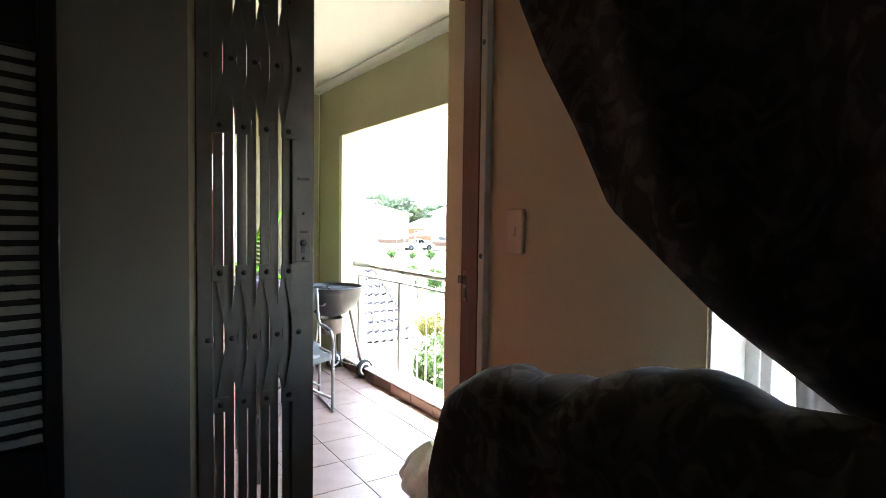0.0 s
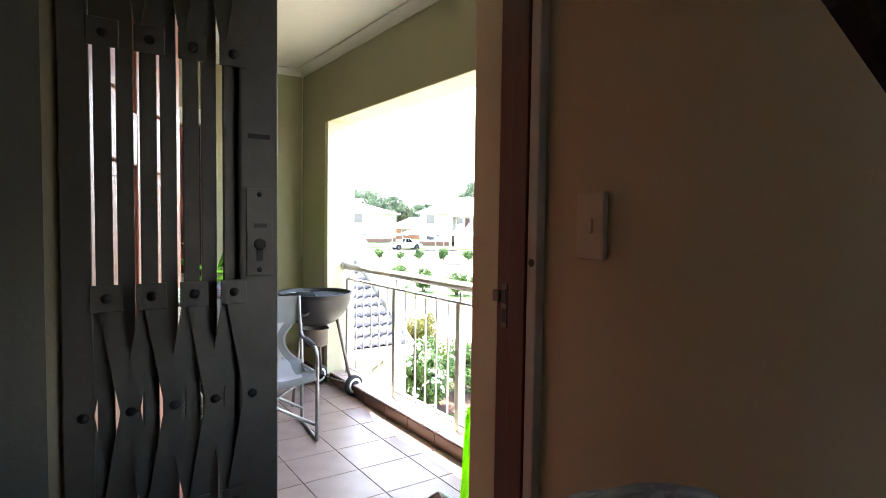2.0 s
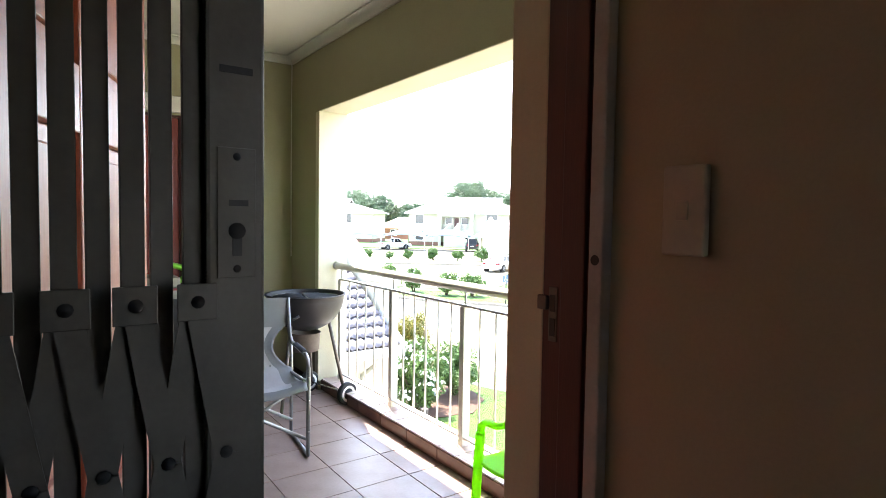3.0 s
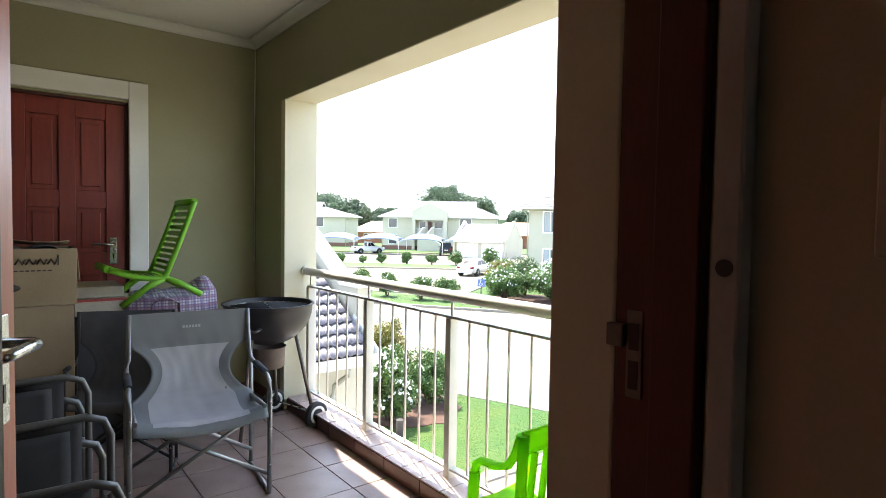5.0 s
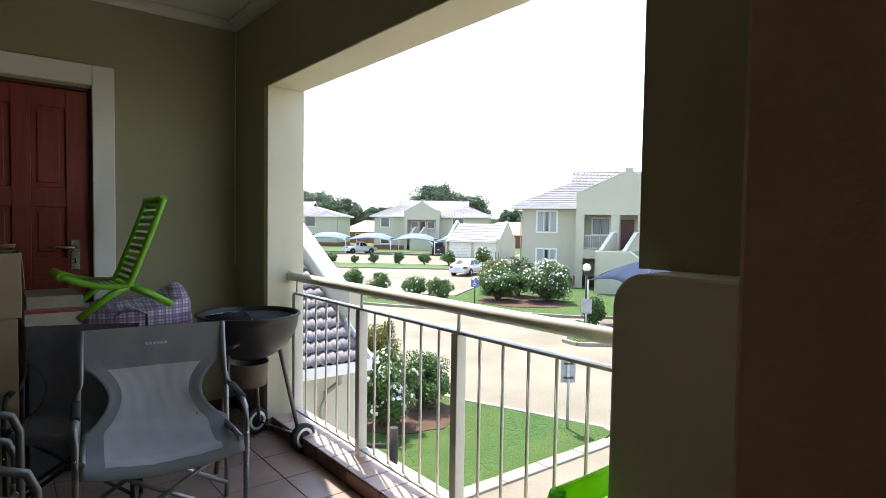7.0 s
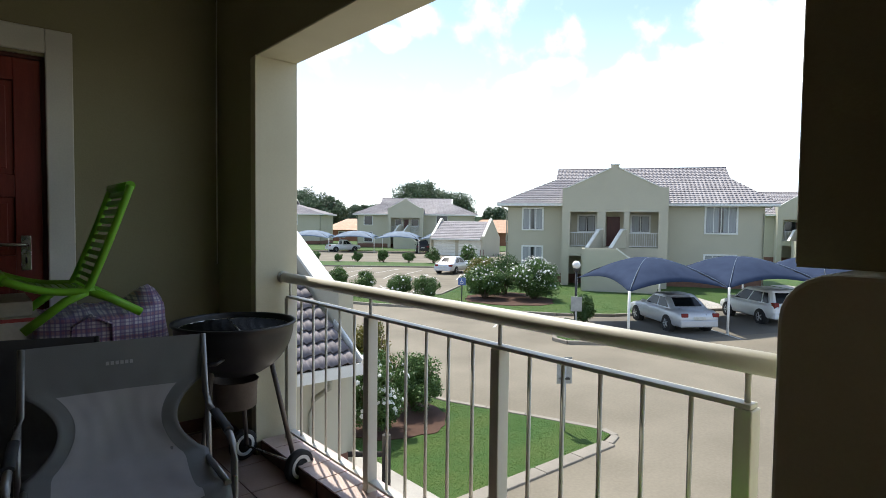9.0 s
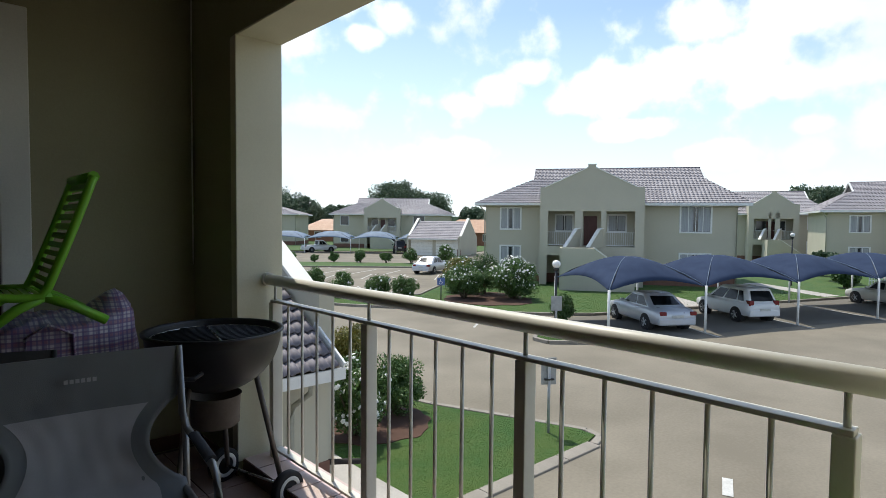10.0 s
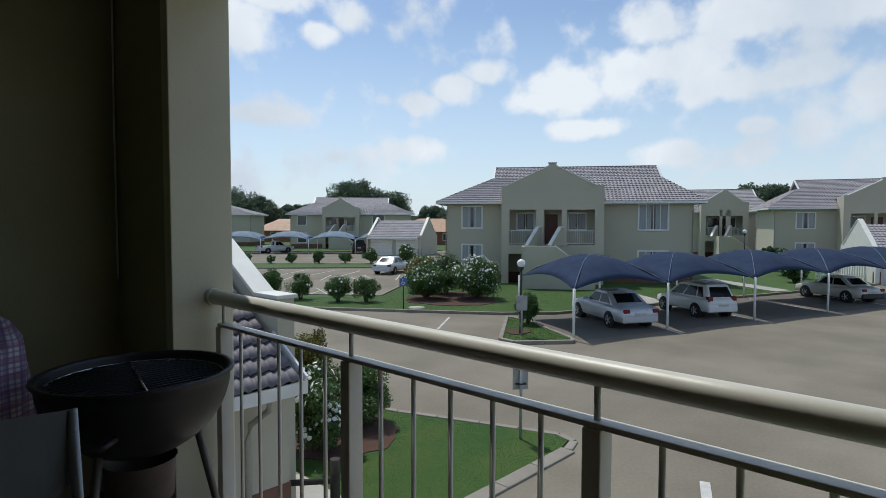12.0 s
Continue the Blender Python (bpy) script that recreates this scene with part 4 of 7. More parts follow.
    part("porch_side", Geo().box(bx0, bx0 + t, yp + t, 0, -0.3, 6.75).box(bx1 - t, bx1, yp + t, 0, -0.3, 6.75).box(bx0 + t, bx1 - t, yp + t, 0, 2.6, 2.78).box(bx0 + t, bx1 - t, yp + t, 0, 5.3, 5.45), M["house"], h)
    part("porch_roof", Geo().add([(bx0, yp + t, 6.6), (cx, yp + t, 8.1), (bx1, yp + t, 6.6), (bx0, 4.2, 6.6), (cx, 4.2, 8.1), (bx1, 4.2, 6.6)], [(0, 1, 4, 3), (1, 2, 5, 4)]), M["roof"], h)
    part("front_door", Geo().box(cx - 0.45, cx + 0.45, -0.07, -0.01, 2.8, 4.9), M["wood_red"], h, "dark red front door")
    window(h, bx0 + 0.95, bx0 + 2.3, 3.75, 5.05, -0.002, 2, detail)
    window(h, bx1 - 2.3, bx1 - 0.95, 3.75, 5.05, -0.002, 2, detail)
    window(h, bx1 - 2.3, bx1 - 0.95, 0.9, 2.2, -0.002, 2, detail)
    for a, b, _, _ in (ups[0], ups[2]):
        r = part("railing", Geo().box(a, b, yp + 0.08, yp + 0.12, 3.74, 3.78), M["white"], h)
        part("bottom_rail", Geo().box(a, b, yp + 0.08, yp + 0.12, 2.86, 2.9), M["white"], r)
        bl = Geo()
        k = int((b - a) / 0.14)
        for i in range(1, k):
            x = a + (b - a) * i / k
            bl.box(x - 0.012, x + 0.012, yp + 0.088, yp + 0.112, 2.9, 3.74)
        part("balusters", bl, M["white"], r)
    # outside stair: two parapets down from the door to a landing, then a flight along the front
    for x in (cx - 0.78, cx + 0.72):
        st = Geo()
        pr = [(yp + 0.05, 2.75), (yp + 0.05, 4.0), (yp - 0.35, 3.95), (yp - 1.5, 2.75)]
        run = 0.62
        st.add([(x - 0.09 + (y - yp) * run, y, z) for y, z in pr] + [(x + 0.09 + (y - yp) * run, y, z) for y, z in pr], [(0, 1, 2, 3), (7, 6, 5, 4), (0, 4, 5, 1), (1, 5, 6, 2), (2, 6, 7, 3), (3, 7, 4, 0)])
        part("stair_parapet", st, M["house"], h)
        sc = Geo()
        bar(sc, (x, yp + 0.05, 4.03), (x - 0.37 * run, yp - 0.37, 3.98), 0.26, 0.06)
        bar(sc, (x - 0.35 * run, yp - 0.35, 3.99), (x - 1.52 * run, yp - 1.52, 2.78), 0.26, 0.06)
        part("parapet_coping", sc, M["trim"], h)
    sw = [(bx0 + 1.55, 0.0), (bx0 + 1.55, 2.78), (cx + 0.15, 2.78), (cx + 2.6, 0.95), (cx + 2.6, 0.0)]
    n = len(sw)
    for y in (yp - 3.1, yp - 1.9):
        part("stair_wall", Geo().add([(x, y - 0.1, z) for x, z in sw] + [(x, y + 0.1, z) for x, z in sw], [tuple(range(n)), tuple(reversed(range(n, 2 * n)))] + [(i, n + i, n + (i + 1) % n, (i + 1) % n) for i in range(n)]), M["house"], h)
        sc = Geo()
        bar(sc, (cx + 0.13, y, 2.82), (cx + 2.62, y, 0.96), 0.07, 0.28, up=(0, 1, 0))
        part("stair_coping", sc, M["trim"], h)
    part("landing", Geo().box(bx0 + 1.55, cx + 0.15, yp - 3.0, yp, 1.5, 1.68).box(bx0 + 1.45, bx0 + 1.65, yp - 3.1, yp, -0.3, 2.78), M["house"], h)
    for i, wn in enumerate(wins or [(1.05, 2.65, 3.85, 5.55, 3), (1.05, 2.65, 0.95, 2.75, 3), (13.5, 15.6, 3.75, 5.7, 4), (13.5, 15.6, 0.75, 2.4, 4)]):
        window(h, *wn[:4], -0.002, wn[4], detail)
    part("downpipe", Geo().tube([(-0.45, -0.5, ez - 0.1), (-0.3, -0.1, ez - 0.35), (-0.06, -0.07, ez - 0.7), (-0.06, -0.07, 0.0)], 0.045, 8), M["house_dark"], h)
    part("downpipe", Geo().tube([(w + 0.4, -0.5, ez - 0.1), (w - 0.05, -0.08, ez - 0.6), (w - 0.06, -0.08, 0.0)], 0.045, 8), M["house_dark"], h)
    return h


def place(x, y, ang, s=1.0):
    return Matrix.Translation((x, y, GZ)) @ Matrix.Rotation(radians(ang), 4, "Z") @ Matrix.Diagonal((s, s, s, 1))


house(place(32.0, 31.05, -56), label="grey-green two-storey apartment block with a central stair gable")
house(place(53.2, 86.0, -44), w=20.0, bx0=5.5, bx1=11.5, rl=3.5, rr=16.0, label="distant apartment block behind the carports and garages", detail=False)
house(place(38.5, 112.5, -44), w=20.0, rl=3.5, rr=14.0, label="apartment block glimpsed at the end of the road", detail=False)
house(place(73.5, 29.2, -62), w=10.0, bx0=1.8, bx1=7.0, rl=0.5, rr=8.8, label="apartment block behind the carports with a stair gable", detail=False,
      wins=[(8.2, 9.5, 3.9, 5.5, 2), (8.2, 9.5, 1.0, 2.6, 2)])
house(place(63.07, 16.63, -66), w=14.8, bx0=5.05, bx1=11.35, rl=2.6, rr=12.8, label="apartment block at the end of the carport row",
      wins=[(1.7, 3.4, 3.75, 5.4, 3), (1.7, 3.4, 0.75, 2.5, 3)])


def garage(m, w, d, label, doors=2, eave=2.25, ridge=4.6, paint="house"):
    """A garage with parapet gables at both ends, doors towards -y."""
    h = thing("garage_building", label, "garage", m)
    part("wall", Geo().box(0, w, 0.25, d, -0.2, eave), M[paint], h)
    part("roof", Geo().add([(0.05, -0.35, eave), (w - 0.05, -0.35, eave), (w - 0.05, d / 2, ridge), (0.05, d / 2, ridge), (0.05, d + 0.35, eave), (w - 0.05, d + 0.35, eave)], [(0, 1, 2, 3), (3, 2, 5, 4), (0, 4, 5, 1)]), M["roof"], h, "grey tiled roof")
    tile_field(h, (0.15, -0.36, eave), (w - 0.15, -0.36, eave), (w - 0.15, d / 2, ridge), (0.15, d / 2, ridge), 11)
    for x in (-0.12, w - 0.12):
        pr = [(-0.15, -0.2), (-0.15, eave + 0.35), (0.35, eave + 0.35), (d / 2, ridge + 0.4), (d - 0.35, eave + 0.35), (d + 0.15, eave + 0.35), (d + 0.15, -0.2)]
        n = len(pr)
        part("gable_parapet", Geo().add([(x, y, z) for y, z in pr] + [(x + 0.26, y, z) for y, z in pr], [tuple(reversed(range(n))), tuple(range(n, 2 * n))] + [(i, (i + 1) % n, n + (i + 1) % n, n + i) for i in range(n)]), M[paint], h)
        c = Geo()
        bar(c, (x + 0.13, 0.35, eave + 0.38), (x + 0.13, d / 2, ridge + 0.43), 0.34, 0.07)
        bar(c, (x + 0.13, d / 2, ridge + 0.43), (x + 0.13, d - 0.35, eave + 0.38), 0.34, 0.07)
        part("coping", c, M["trim"], h)
    part("fascia", Geo().box(0.15, w - 0.15, -0.42, -0.36, eave - 0.14, eave + 0.03), M["white"], h)
    dw = (w - 0.6 - 0.5 * (doors - 1)) / max(doors, 1)
    for k in range(doors):
        x0 = 0.35 + k * (dw + 0.5)
        dr = part("garage_door", Geo().box(x0, x0 + dw, 0.2, 0.249, 0.0, 2.05), M["trim"], h, "pale sectional garage door")
        gg = Geo()
        for i in range(1, 5):
            gg.box(x0 + 0.02, x0 + dw - 0.02, 0.188, 0.199, i * 0.41 - 0.015, i * 0.41 + 0.015)
        part("door_rib", gg, M[paint], dr)
    part("plinth", Geo().box(-0.14, 0.3, 0.08, 0.26, -0.2, 0.9).box(w - 0.3, w + 0.16, 0.08, 0.26, -0.2, 0.9), M["brickbase"], h, "brick base of the garage piers")
    return h


garage(place(49.9, 62.0, -64), 7.4, 7.0, "double garage with tiled roof between parapet gables")
garage(place(50.9, 7.5, -64.5), 7.4, 6.5, "garage with white parapet gable beside the palisade fence", ridge=4.2, paint="trim")


def bungalow(m, w, d, label):
    h = thing("brick_house", label, "house", m, group="brick houses")
    part("wall", Geo().box(0, w, 0, d, -0.2, 2.7), M["brick"], h)
    A = [(-0.6, -0.6, 2.6), (w + 0.6, -0.6, 2.6), (w + 0.6, d + 0.6, 2.6), (-0.6, d + 0.6, 2.6), (w - d / 2, d / 2, 5.2), (d / 2, d / 2, 5.2)]
    part("roof", Geo().add(A, [(0, 1, 4, 5), (2, 3, 5, 4), (1, 2, 4), (3, 0, 5), (3, 2, 1, 0)]), M["roof_orange"], h, "orange tiled hip roof")
    for x in (w * 0.25, w * 0.65):
        window(h, x, x + 1.6, 0.9, 2.3, -0.002, 2, False)


bungalow(place(64, 118, -44), 14, 9, "single-storey orange brick house with a tiled roof")
bungalow(place(75.0, 85.0, -46), 15, 10, "single-storey brick house behind the apartment blocks")
bungalow(place(108, 76, -46), 15, 10, "single-storey brick house behind the apartment blocks")

# garage beside the building, roof seen from the balcony
near = thing("garage_building", "garage beside the balcony with a grey tiled roof and parapet gable", "garage")
part("wall", Geo().box(0.6, 5.22, 9.32, 15.4, GZ - 0.1, -0.80).box(0.5, 5.30, 9.22, 9.32, -0.98, -0.80), M["house"], near)
part("plinth", Geo().box(0.6, 5.235, 9.305, 9.33, GZ - 0.1, GZ + 0.75), M["brickbase"], near, "brown brick base")
part("roof_deck", Geo().add([(0.6, 8.98, -0.80), (5.2, 8.98, -0.80), (5.2, 12.4, 1.19), (0.6, 12.4, 1.19), (0.6, 15.8, -0.8), (5.2, 15.8, -0.8)], [(0, 1, 2, 3), (3, 2, 5, 4), (0, 4, 5, 1)]), M["timber"], near)
pr = [(9.6, GZ - 0.1), (9.6, 0.2), (10.2, 0.2), (12.4, 1.5), (14.6, 0.2), (15.2, 0.2), (15.2, GZ - 0.1)]
n = len(pr)
part("gable_parapet", Geo().add([(5.23, y, z) for y, z in pr] + [(5.5, y, z) for y, z in pr], [tuple(reversed(range(n))), tuple(range(n, 2 * n))] + [(i, (i + 1) % n, n + (i + 1) % n, n + i) for i in range(n)]), M["house"], near, bevel=0.01)
c = Geo()
bar(c, (5.365, 10.2, 0.23), (5.365, 12.4, 1.53), 0.33, 0.06)
bar(c, (5.365, 12.4, 1.53), (5.365, 14.6, 0.23), 0.33, 0.06)
c.box(5.2, 5.53, 9.56, 10.22, 0.2, 0.255)
part("coping", c, M["trim"], near, bevel=0.01)
g = Geo()
bar(g, (5.235, 8.93, -0.80), (5.235, 9.75, -0.315), 0.16, 0.035, up=(1, 0, 0))
part("bargeboard", g, M["white"], near, bevel=0.004)
part("fascia", Geo().box(0.6, 5.27, 8.93, 8.965, -0.97, -0.80), M["white"], near, bevel=0.004)
part("downpipe", Geo().tube([(4.75, 8.99, -0.95), (4.75, 9.02, -1.1), (4.62, 9.24, -1.3), (4.6, 9.27, -1.5), (4.6, 9.27, GZ)], 0.04, 10), M["house_dark"], near)

# ---- carports ----


def canopy(geo, c0, c1, c2, c3, zp, rise, edge):
    """A stretched net over four post tops, ridged up to a peak and bowed up along its edges."""
    def f(u, v):
        p = (c0 * (1 - u) + c1 * u) * (1 - v) + (c3 * (1 - u) + c2 * u) * v
        su, sv = math.sin(math.pi * u), math.sin(math.pi * v)
        a, b = abs(2 * u - 1), abs(2 * v - 1)
        m = 1 - max(a, b)
        t = min(a, b) / max(a, b, 1e-6)
        pull = 0.12
        k = Vector((p.x, p.y)) + ((c0 + c2) / 2 - p) * pull * (su * (1 - sv) + sv * (1 - su))
        return (k.x, k.y, zp + edge * (1 - t * t) * (1 - m) + (2 * edge + rise) * math.sin(m * math.pi / 2) ** 0.9)
    return geo.grid(f, 18, 18, 0.012)


def carport_row(P, back, zp, mat, label, rise=0.5, edge=0.28, last=True):
    for i in range(len(P) - 1):
        a, b = P[i], P[i + 1]
        t = thing("shade_carport", label, "carport", Matrix.Translation((a.x, a.y, GZ)), group="shade net carports")
        o = a
        part("canopy", canopy(Geo(), a - o, b - o, b + back - o, a + back - o, zp, rise, edge), mat, t, "dark blue shade net" if mat is M["net"] else "pale blue shade net")
        ends = [Vector((0, 0)), back] + ([b - o, b + back - o] if i == len(P) - 2 else [])
        for q in ends:
            part("post", Geo().tube([(q.x, q.y, -0.05), (q.x, q.y, zp + 0.03)], 0.05, 10), M["white"], t)
        g = Geo()
        mid = (b - o + back) / 2
        for q in (Vector((0, 0)), back, b - o, b + back - o):
            k = [q.lerp(mid, s) for s in (0, 0.25, 0.5, 0.75, 1.0)]
            su = [math.sin(math.pi * s / 2) for s in (0, 0.25, 0.5, 0.75, 1.0)]
            g.tube([(p.x, p.y, zp - 0.045 + (2 * edge + rise) * s ** 0.9) for p, s in zip(k, su)], 0.02, 6)
        part("hip_tube", g, M["dark"], t)
        for q in (Vector((0, 0)), b - o):
            part("seam", Geo().tube([(q.lerp(mid, r).x, q.lerp(mid, r).y, zp + 0.002 + (2 * edge + rise) * math.sin(r * math.pi / 2) ** 0.9) for r in [n / 8 for n in range(9)]], 0.011, 5), M["net_pale"], t, "pale seam")


carport_row(CP, BD * 5.4, 1.86, M["net"], "dark blue shade-net carport on white posts")
FAR = [Vector((38.0, 80.5)), Vector((42.6, 75.8)), Vector((47.2, 71.1)), Vector((51.6, 66.4)), Vector((56.0, 61.8))]
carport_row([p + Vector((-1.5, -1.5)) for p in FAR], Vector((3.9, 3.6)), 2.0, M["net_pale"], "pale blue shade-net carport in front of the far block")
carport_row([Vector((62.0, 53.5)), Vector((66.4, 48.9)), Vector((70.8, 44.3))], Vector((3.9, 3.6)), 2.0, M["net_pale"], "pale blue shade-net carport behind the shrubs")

# ---- cars ----


def car(m, paint, L, W, H, style, label, plate_rear=True):
    """A car along +x (nose at +x), wheels on z = 0; lofted body with glazed cabin."""
    c = thing("car", label, "car", m, group="parked cars")
    hb = 0.60 * H if style != "suv" else 0.56 * H
    # lower body: sections along x
    xs = [-L / 2, -L / 2 + 0.06, -L / 2 + 0.35, -L / 4, 0.0, L / 4, L / 2 - 0.55, L / 2 - 0.1, L / 2]
    if style == "sedan":
        top = [0.50, 0.60, 0.66, 0.66, 0.65, 0.64, 0.58, 0.50, 0.40]
    elif style == "pickup":
        top = [0.58, 0.60, 0.60, 0.60, 0.60, 0.60, 0.57, 0.52, 0.42]
    else:
        top = [0.55, 0.60, 0.62, 0.62, 0.60, 0.58, 0.53, 0.46, 0.36]
    wid = [0.84, 0.93, 0.98, 1.0, 1.0, 1.0, 0.97, 0.88, 0.76]
    bot = [0.34, 0.22, 0.19, 0.17, 0.17, 0.17, 0.18, 0.21, 0.30]
    vs, ns = [], 12
    for x, t, w_, b in zip(xs, top, wid, bot):
        hw, zt, zb = W / 2 * w_, t * H, b * (H if style != "suv" else H * 1.1)
        sec = [(-hw * 0.86, zb), (-hw * 0.97, zb + 0.1 * (zt - zb)), (-hw, zb + 0.45 * (zt - zb)), (-hw * 0.975, zb + 0.8 * (zt - zb)), (-hw * 0.9, zb + 0.96 * (zt - zb)), (-hw * 0.55, zt)]
        sec = sec + [(-y, z) for y, z in reversed(sec)]
        vs += [(x, y, z) for y, z in sec]
    fs = [(i * ns + j, (i + 1) * ns + j, (i + 1) * ns + (j + 1) % ns, i * ns + (j + 1) % ns) for i in range(len(xs) - 1) for j in range(ns)]
    fs += [tuple(range(ns)), tuple(reversed(range((len(xs) - 1) * ns, len(xs) * ns)))]
    g = Geo().add(vs, fs, True)
    body = part("body", g, paint, c)
    # cabin: glass band and roof
    if style == "sedan":
        lo, up = (-0.36 * L, 0.19 * L), (-0.20 * L, 0.055 * L)
    elif style == "hatch":
        lo, up = (-0.475 * L, 0.26 * L), (-0.40 * L, 0.07 * L)
    elif style == "pickup":
        lo, up = (-0.10 * L, 0.23 * L), (-0.07 * L, 0.10 * L)
    else:
        lo, up = (-0.485 * L, 0.20 * L), (-0.45 * L, 0.08 * L)
    zb, zt = 0.635 * H if style == "sedan" else 0.59 * H, H * 0.965
    w0, w1 = W * 0.455, W * 0.365
    gl = Geo()

    def ring(x0, x1, hw, z, k=0.88):
        return [(x0, -hw * k, z), (x0 + 0.12, -hw, z), (x1 - 0.18, -hw, z), (x1, -hw * k, z), (x1 + 0.02, 0, z), (x1, hw * k, z), (x1 - 0.18, hw, z), (x0 + 0.12, hw, z), (x0, hw * k, z), (x0 - 0.02, 0, z)]
    a, b = ring(lo[0], lo[1], w0, zb), ring(up[0], up[1], w1, zt)
    n = len(a)
    gl.add(a + b, [(i, (i + 1) % n, n + (i + 1) % n, n + i) for i in range(n)], False)
    part("cabin", gl, paint, c)
    rf = ring(up[0] - 0.02, up[1] + 0.02, w1 + 0.012, zt - 0.02) + ring(up[0] + 0.08, up[1] - 0.1, w1 * 0.86, H)
    part("roof_panel", Geo().add(rf, [(i, (i + 1) % n, n + (i + 1) % n, n + i) for i in range(n)] + [tuple(range(n, 2 * n)), tuple(reversed(range(n)))], True), paint, c)
    mid = Vector(((lo[0] + lo[1]) / 2, 0, zb))

    def pane(name, idx, u0, u1, v0, v1):
        """Glass let into one side of the cabin, between its sill and roof lines."""
        A_, B_ = [Vector(a[i]) for i in idx], [Vector(b[i]) for i in idx]
        k = len(idx) - 1

        def on(u, v):
            q = min(int(u * k), k - 1)
            p = A_[q].lerp(A_[q + 1], u * k - q).lerp(B_[q].lerp(B_[q + 1], u * k - q), v)
            d = Vector((p.x - mid.x, p.y, 0)) if k == 2 else Vector((0, p.y, 0))
            return p + d.normalized() * 0.009
        part(name, Geo().grid(lambda u, v: on(u0 + (u1 - u0) * u, v0 + (v1 - v0) * v), 8, 3), M["car_glass"], c, "dark tinted glass")
    cuts = [(0.05, 0.46), (0.50, 0.97)] if style in ("sedan", "pickup") else [(0.04, 0.20), (0.24, 0.58), (0.62, 0.97)]
    for idx in ((1, 2), (7, 6)):
        for u0, u1 in cuts:
            pane("side_window", idx, u0, u1, 0.10, 0.86)
    pane("rear_window", (0, 9, 8), 0.08, 0.92, 0.22 if style == "sedan" else 0.12, 0.88)
    pane("windscreen", (3, 4, 5), 0.05, 0.95, 0.06, 0.92)
    R = 0.305 if style in ("sedan", "hatch") else 0.37
    for x in (-0.30 * L, 0.295 * L):
        for s in (-1, 1):
            y = s * (W / 2 - 0.11)
            part("wheel_arch", Geo().tube([(x, y - 0.13, R), (x, y + 0.118, R)], R + 0.055, 24), M["tyre"], c)
            wm = pose(x, y + s * 0.035, R, 90)
            wh = part("wheel", Geo().lathe([(R * 0.62, -0.1), (R * 0.9, -0.105), (R, -0.07), (R, 0.07), (R * 0.9, 0.105), (R * 0.62, 0.1)], 24, wm), M["tyre"], c, "black tyre")
            rm = Geo().lathe([(0.0, 0.085), (R * 0.2, 0.085), (R * 0.24, 0.06), (R * 0.6, 0.075), (R * 0.64, 0.1)], 24, pose(x, y + s * 0.037, R, 90 * s))
            rm.lathe([(0.0, 0.085), (R * 0.2, 0.085), (R * 0.24, 0.06), (R * 0.6, 0.075), (R * 0.64, 0.1)], 24, pose(x, y + s * 0.037, R, -90 * s))
            part("rim", rm, M["rim"], wh, "alloy rim")
            sp_ = Geo()
            for k in range(5):
                an = 2 * math.pi * k / 5
                bar(sp_, (x, y + s * 0.128, R), (x + 0.62 * R * math.cos(an), y + s * 0.132, R + 0.62 * R * math.sin(an)), 0.02, 0.06, up=(0, 1, 0))
            part("spoke_set", sp_, M["rim"], wh)
    for s in (-1, 1):
        tl = Geo()
        if style == "hatch":
            tl.box(-L / 2 - 0.0, -L / 2 + 0.28, s * W * 0.36 - 0.11, s * W * 0.36 + 0.13, 0.50 * H, 0.66 * H)
        else:
            tl.box(-L / 2 - 0.012, -L / 2 + 0.26, s * W * 0.36 - 0.19, s * W * 0.36 + 0.10, 0.47 * H, 0.585 * H)
        part("tail_light", tl, M["tail"], c, "red tail light", bevel=0.03)
        part("headlight", Geo().box(L / 2 - 0.22, L / 2 - 0.03, s * W * 0.32 - 0.16, s * W * 0.32 + 0.12, 0.36 * H, 0.45 * H), M["globe"], c, "clear headlight", bevel=0.03)
        part("mirror", Geo().box(lo[1] - 0.42, lo[1] - 0.28, s * (W / 2 + 0.07) - 0.09, s * (W / 2 + 0.07) + 0.09, zb + 0.02, zb + 0.15), paint, c, bevel=0.03)
        hd = Geo()
        for x in (-0.14 * L, 0.10 * L):
            hd.box(x - 0.09, x + 0.09, s * W * 0.497 - 0.012, s * W * 0.497 + 0.012, 0.535 * H, 0.555 * H)
        part("door_handle", hd, paint, c, bevel=0.004)
    part("bumper", Geo().box(-L / 2 - 0.045, -L / 2 + 0.25, -W * 0.44, W * 0.44, 0.20 * H, 0.40 * H), paint if paint is not M["car_gold"] else M["dark"], c, bevel=0.05)
    part("number_plate", Geo().box(-L / 2 - 0.056, -L / 2 - 0.03, -0.25, 0.25, 0.41 * H if style != "hatch" else 0.36 * H, 0.41 * H + 0.11 if style != "hatch" else 0.36 * H + 0.11), M["plate"], c, "pale number plate")
    return c


def heading(x, y, dx, dy):
    return Matrix.Translation((x, y, GZ + 0.012)) @ Matrix.Rotation(math.atan2(dy, dx), 4, "Z")


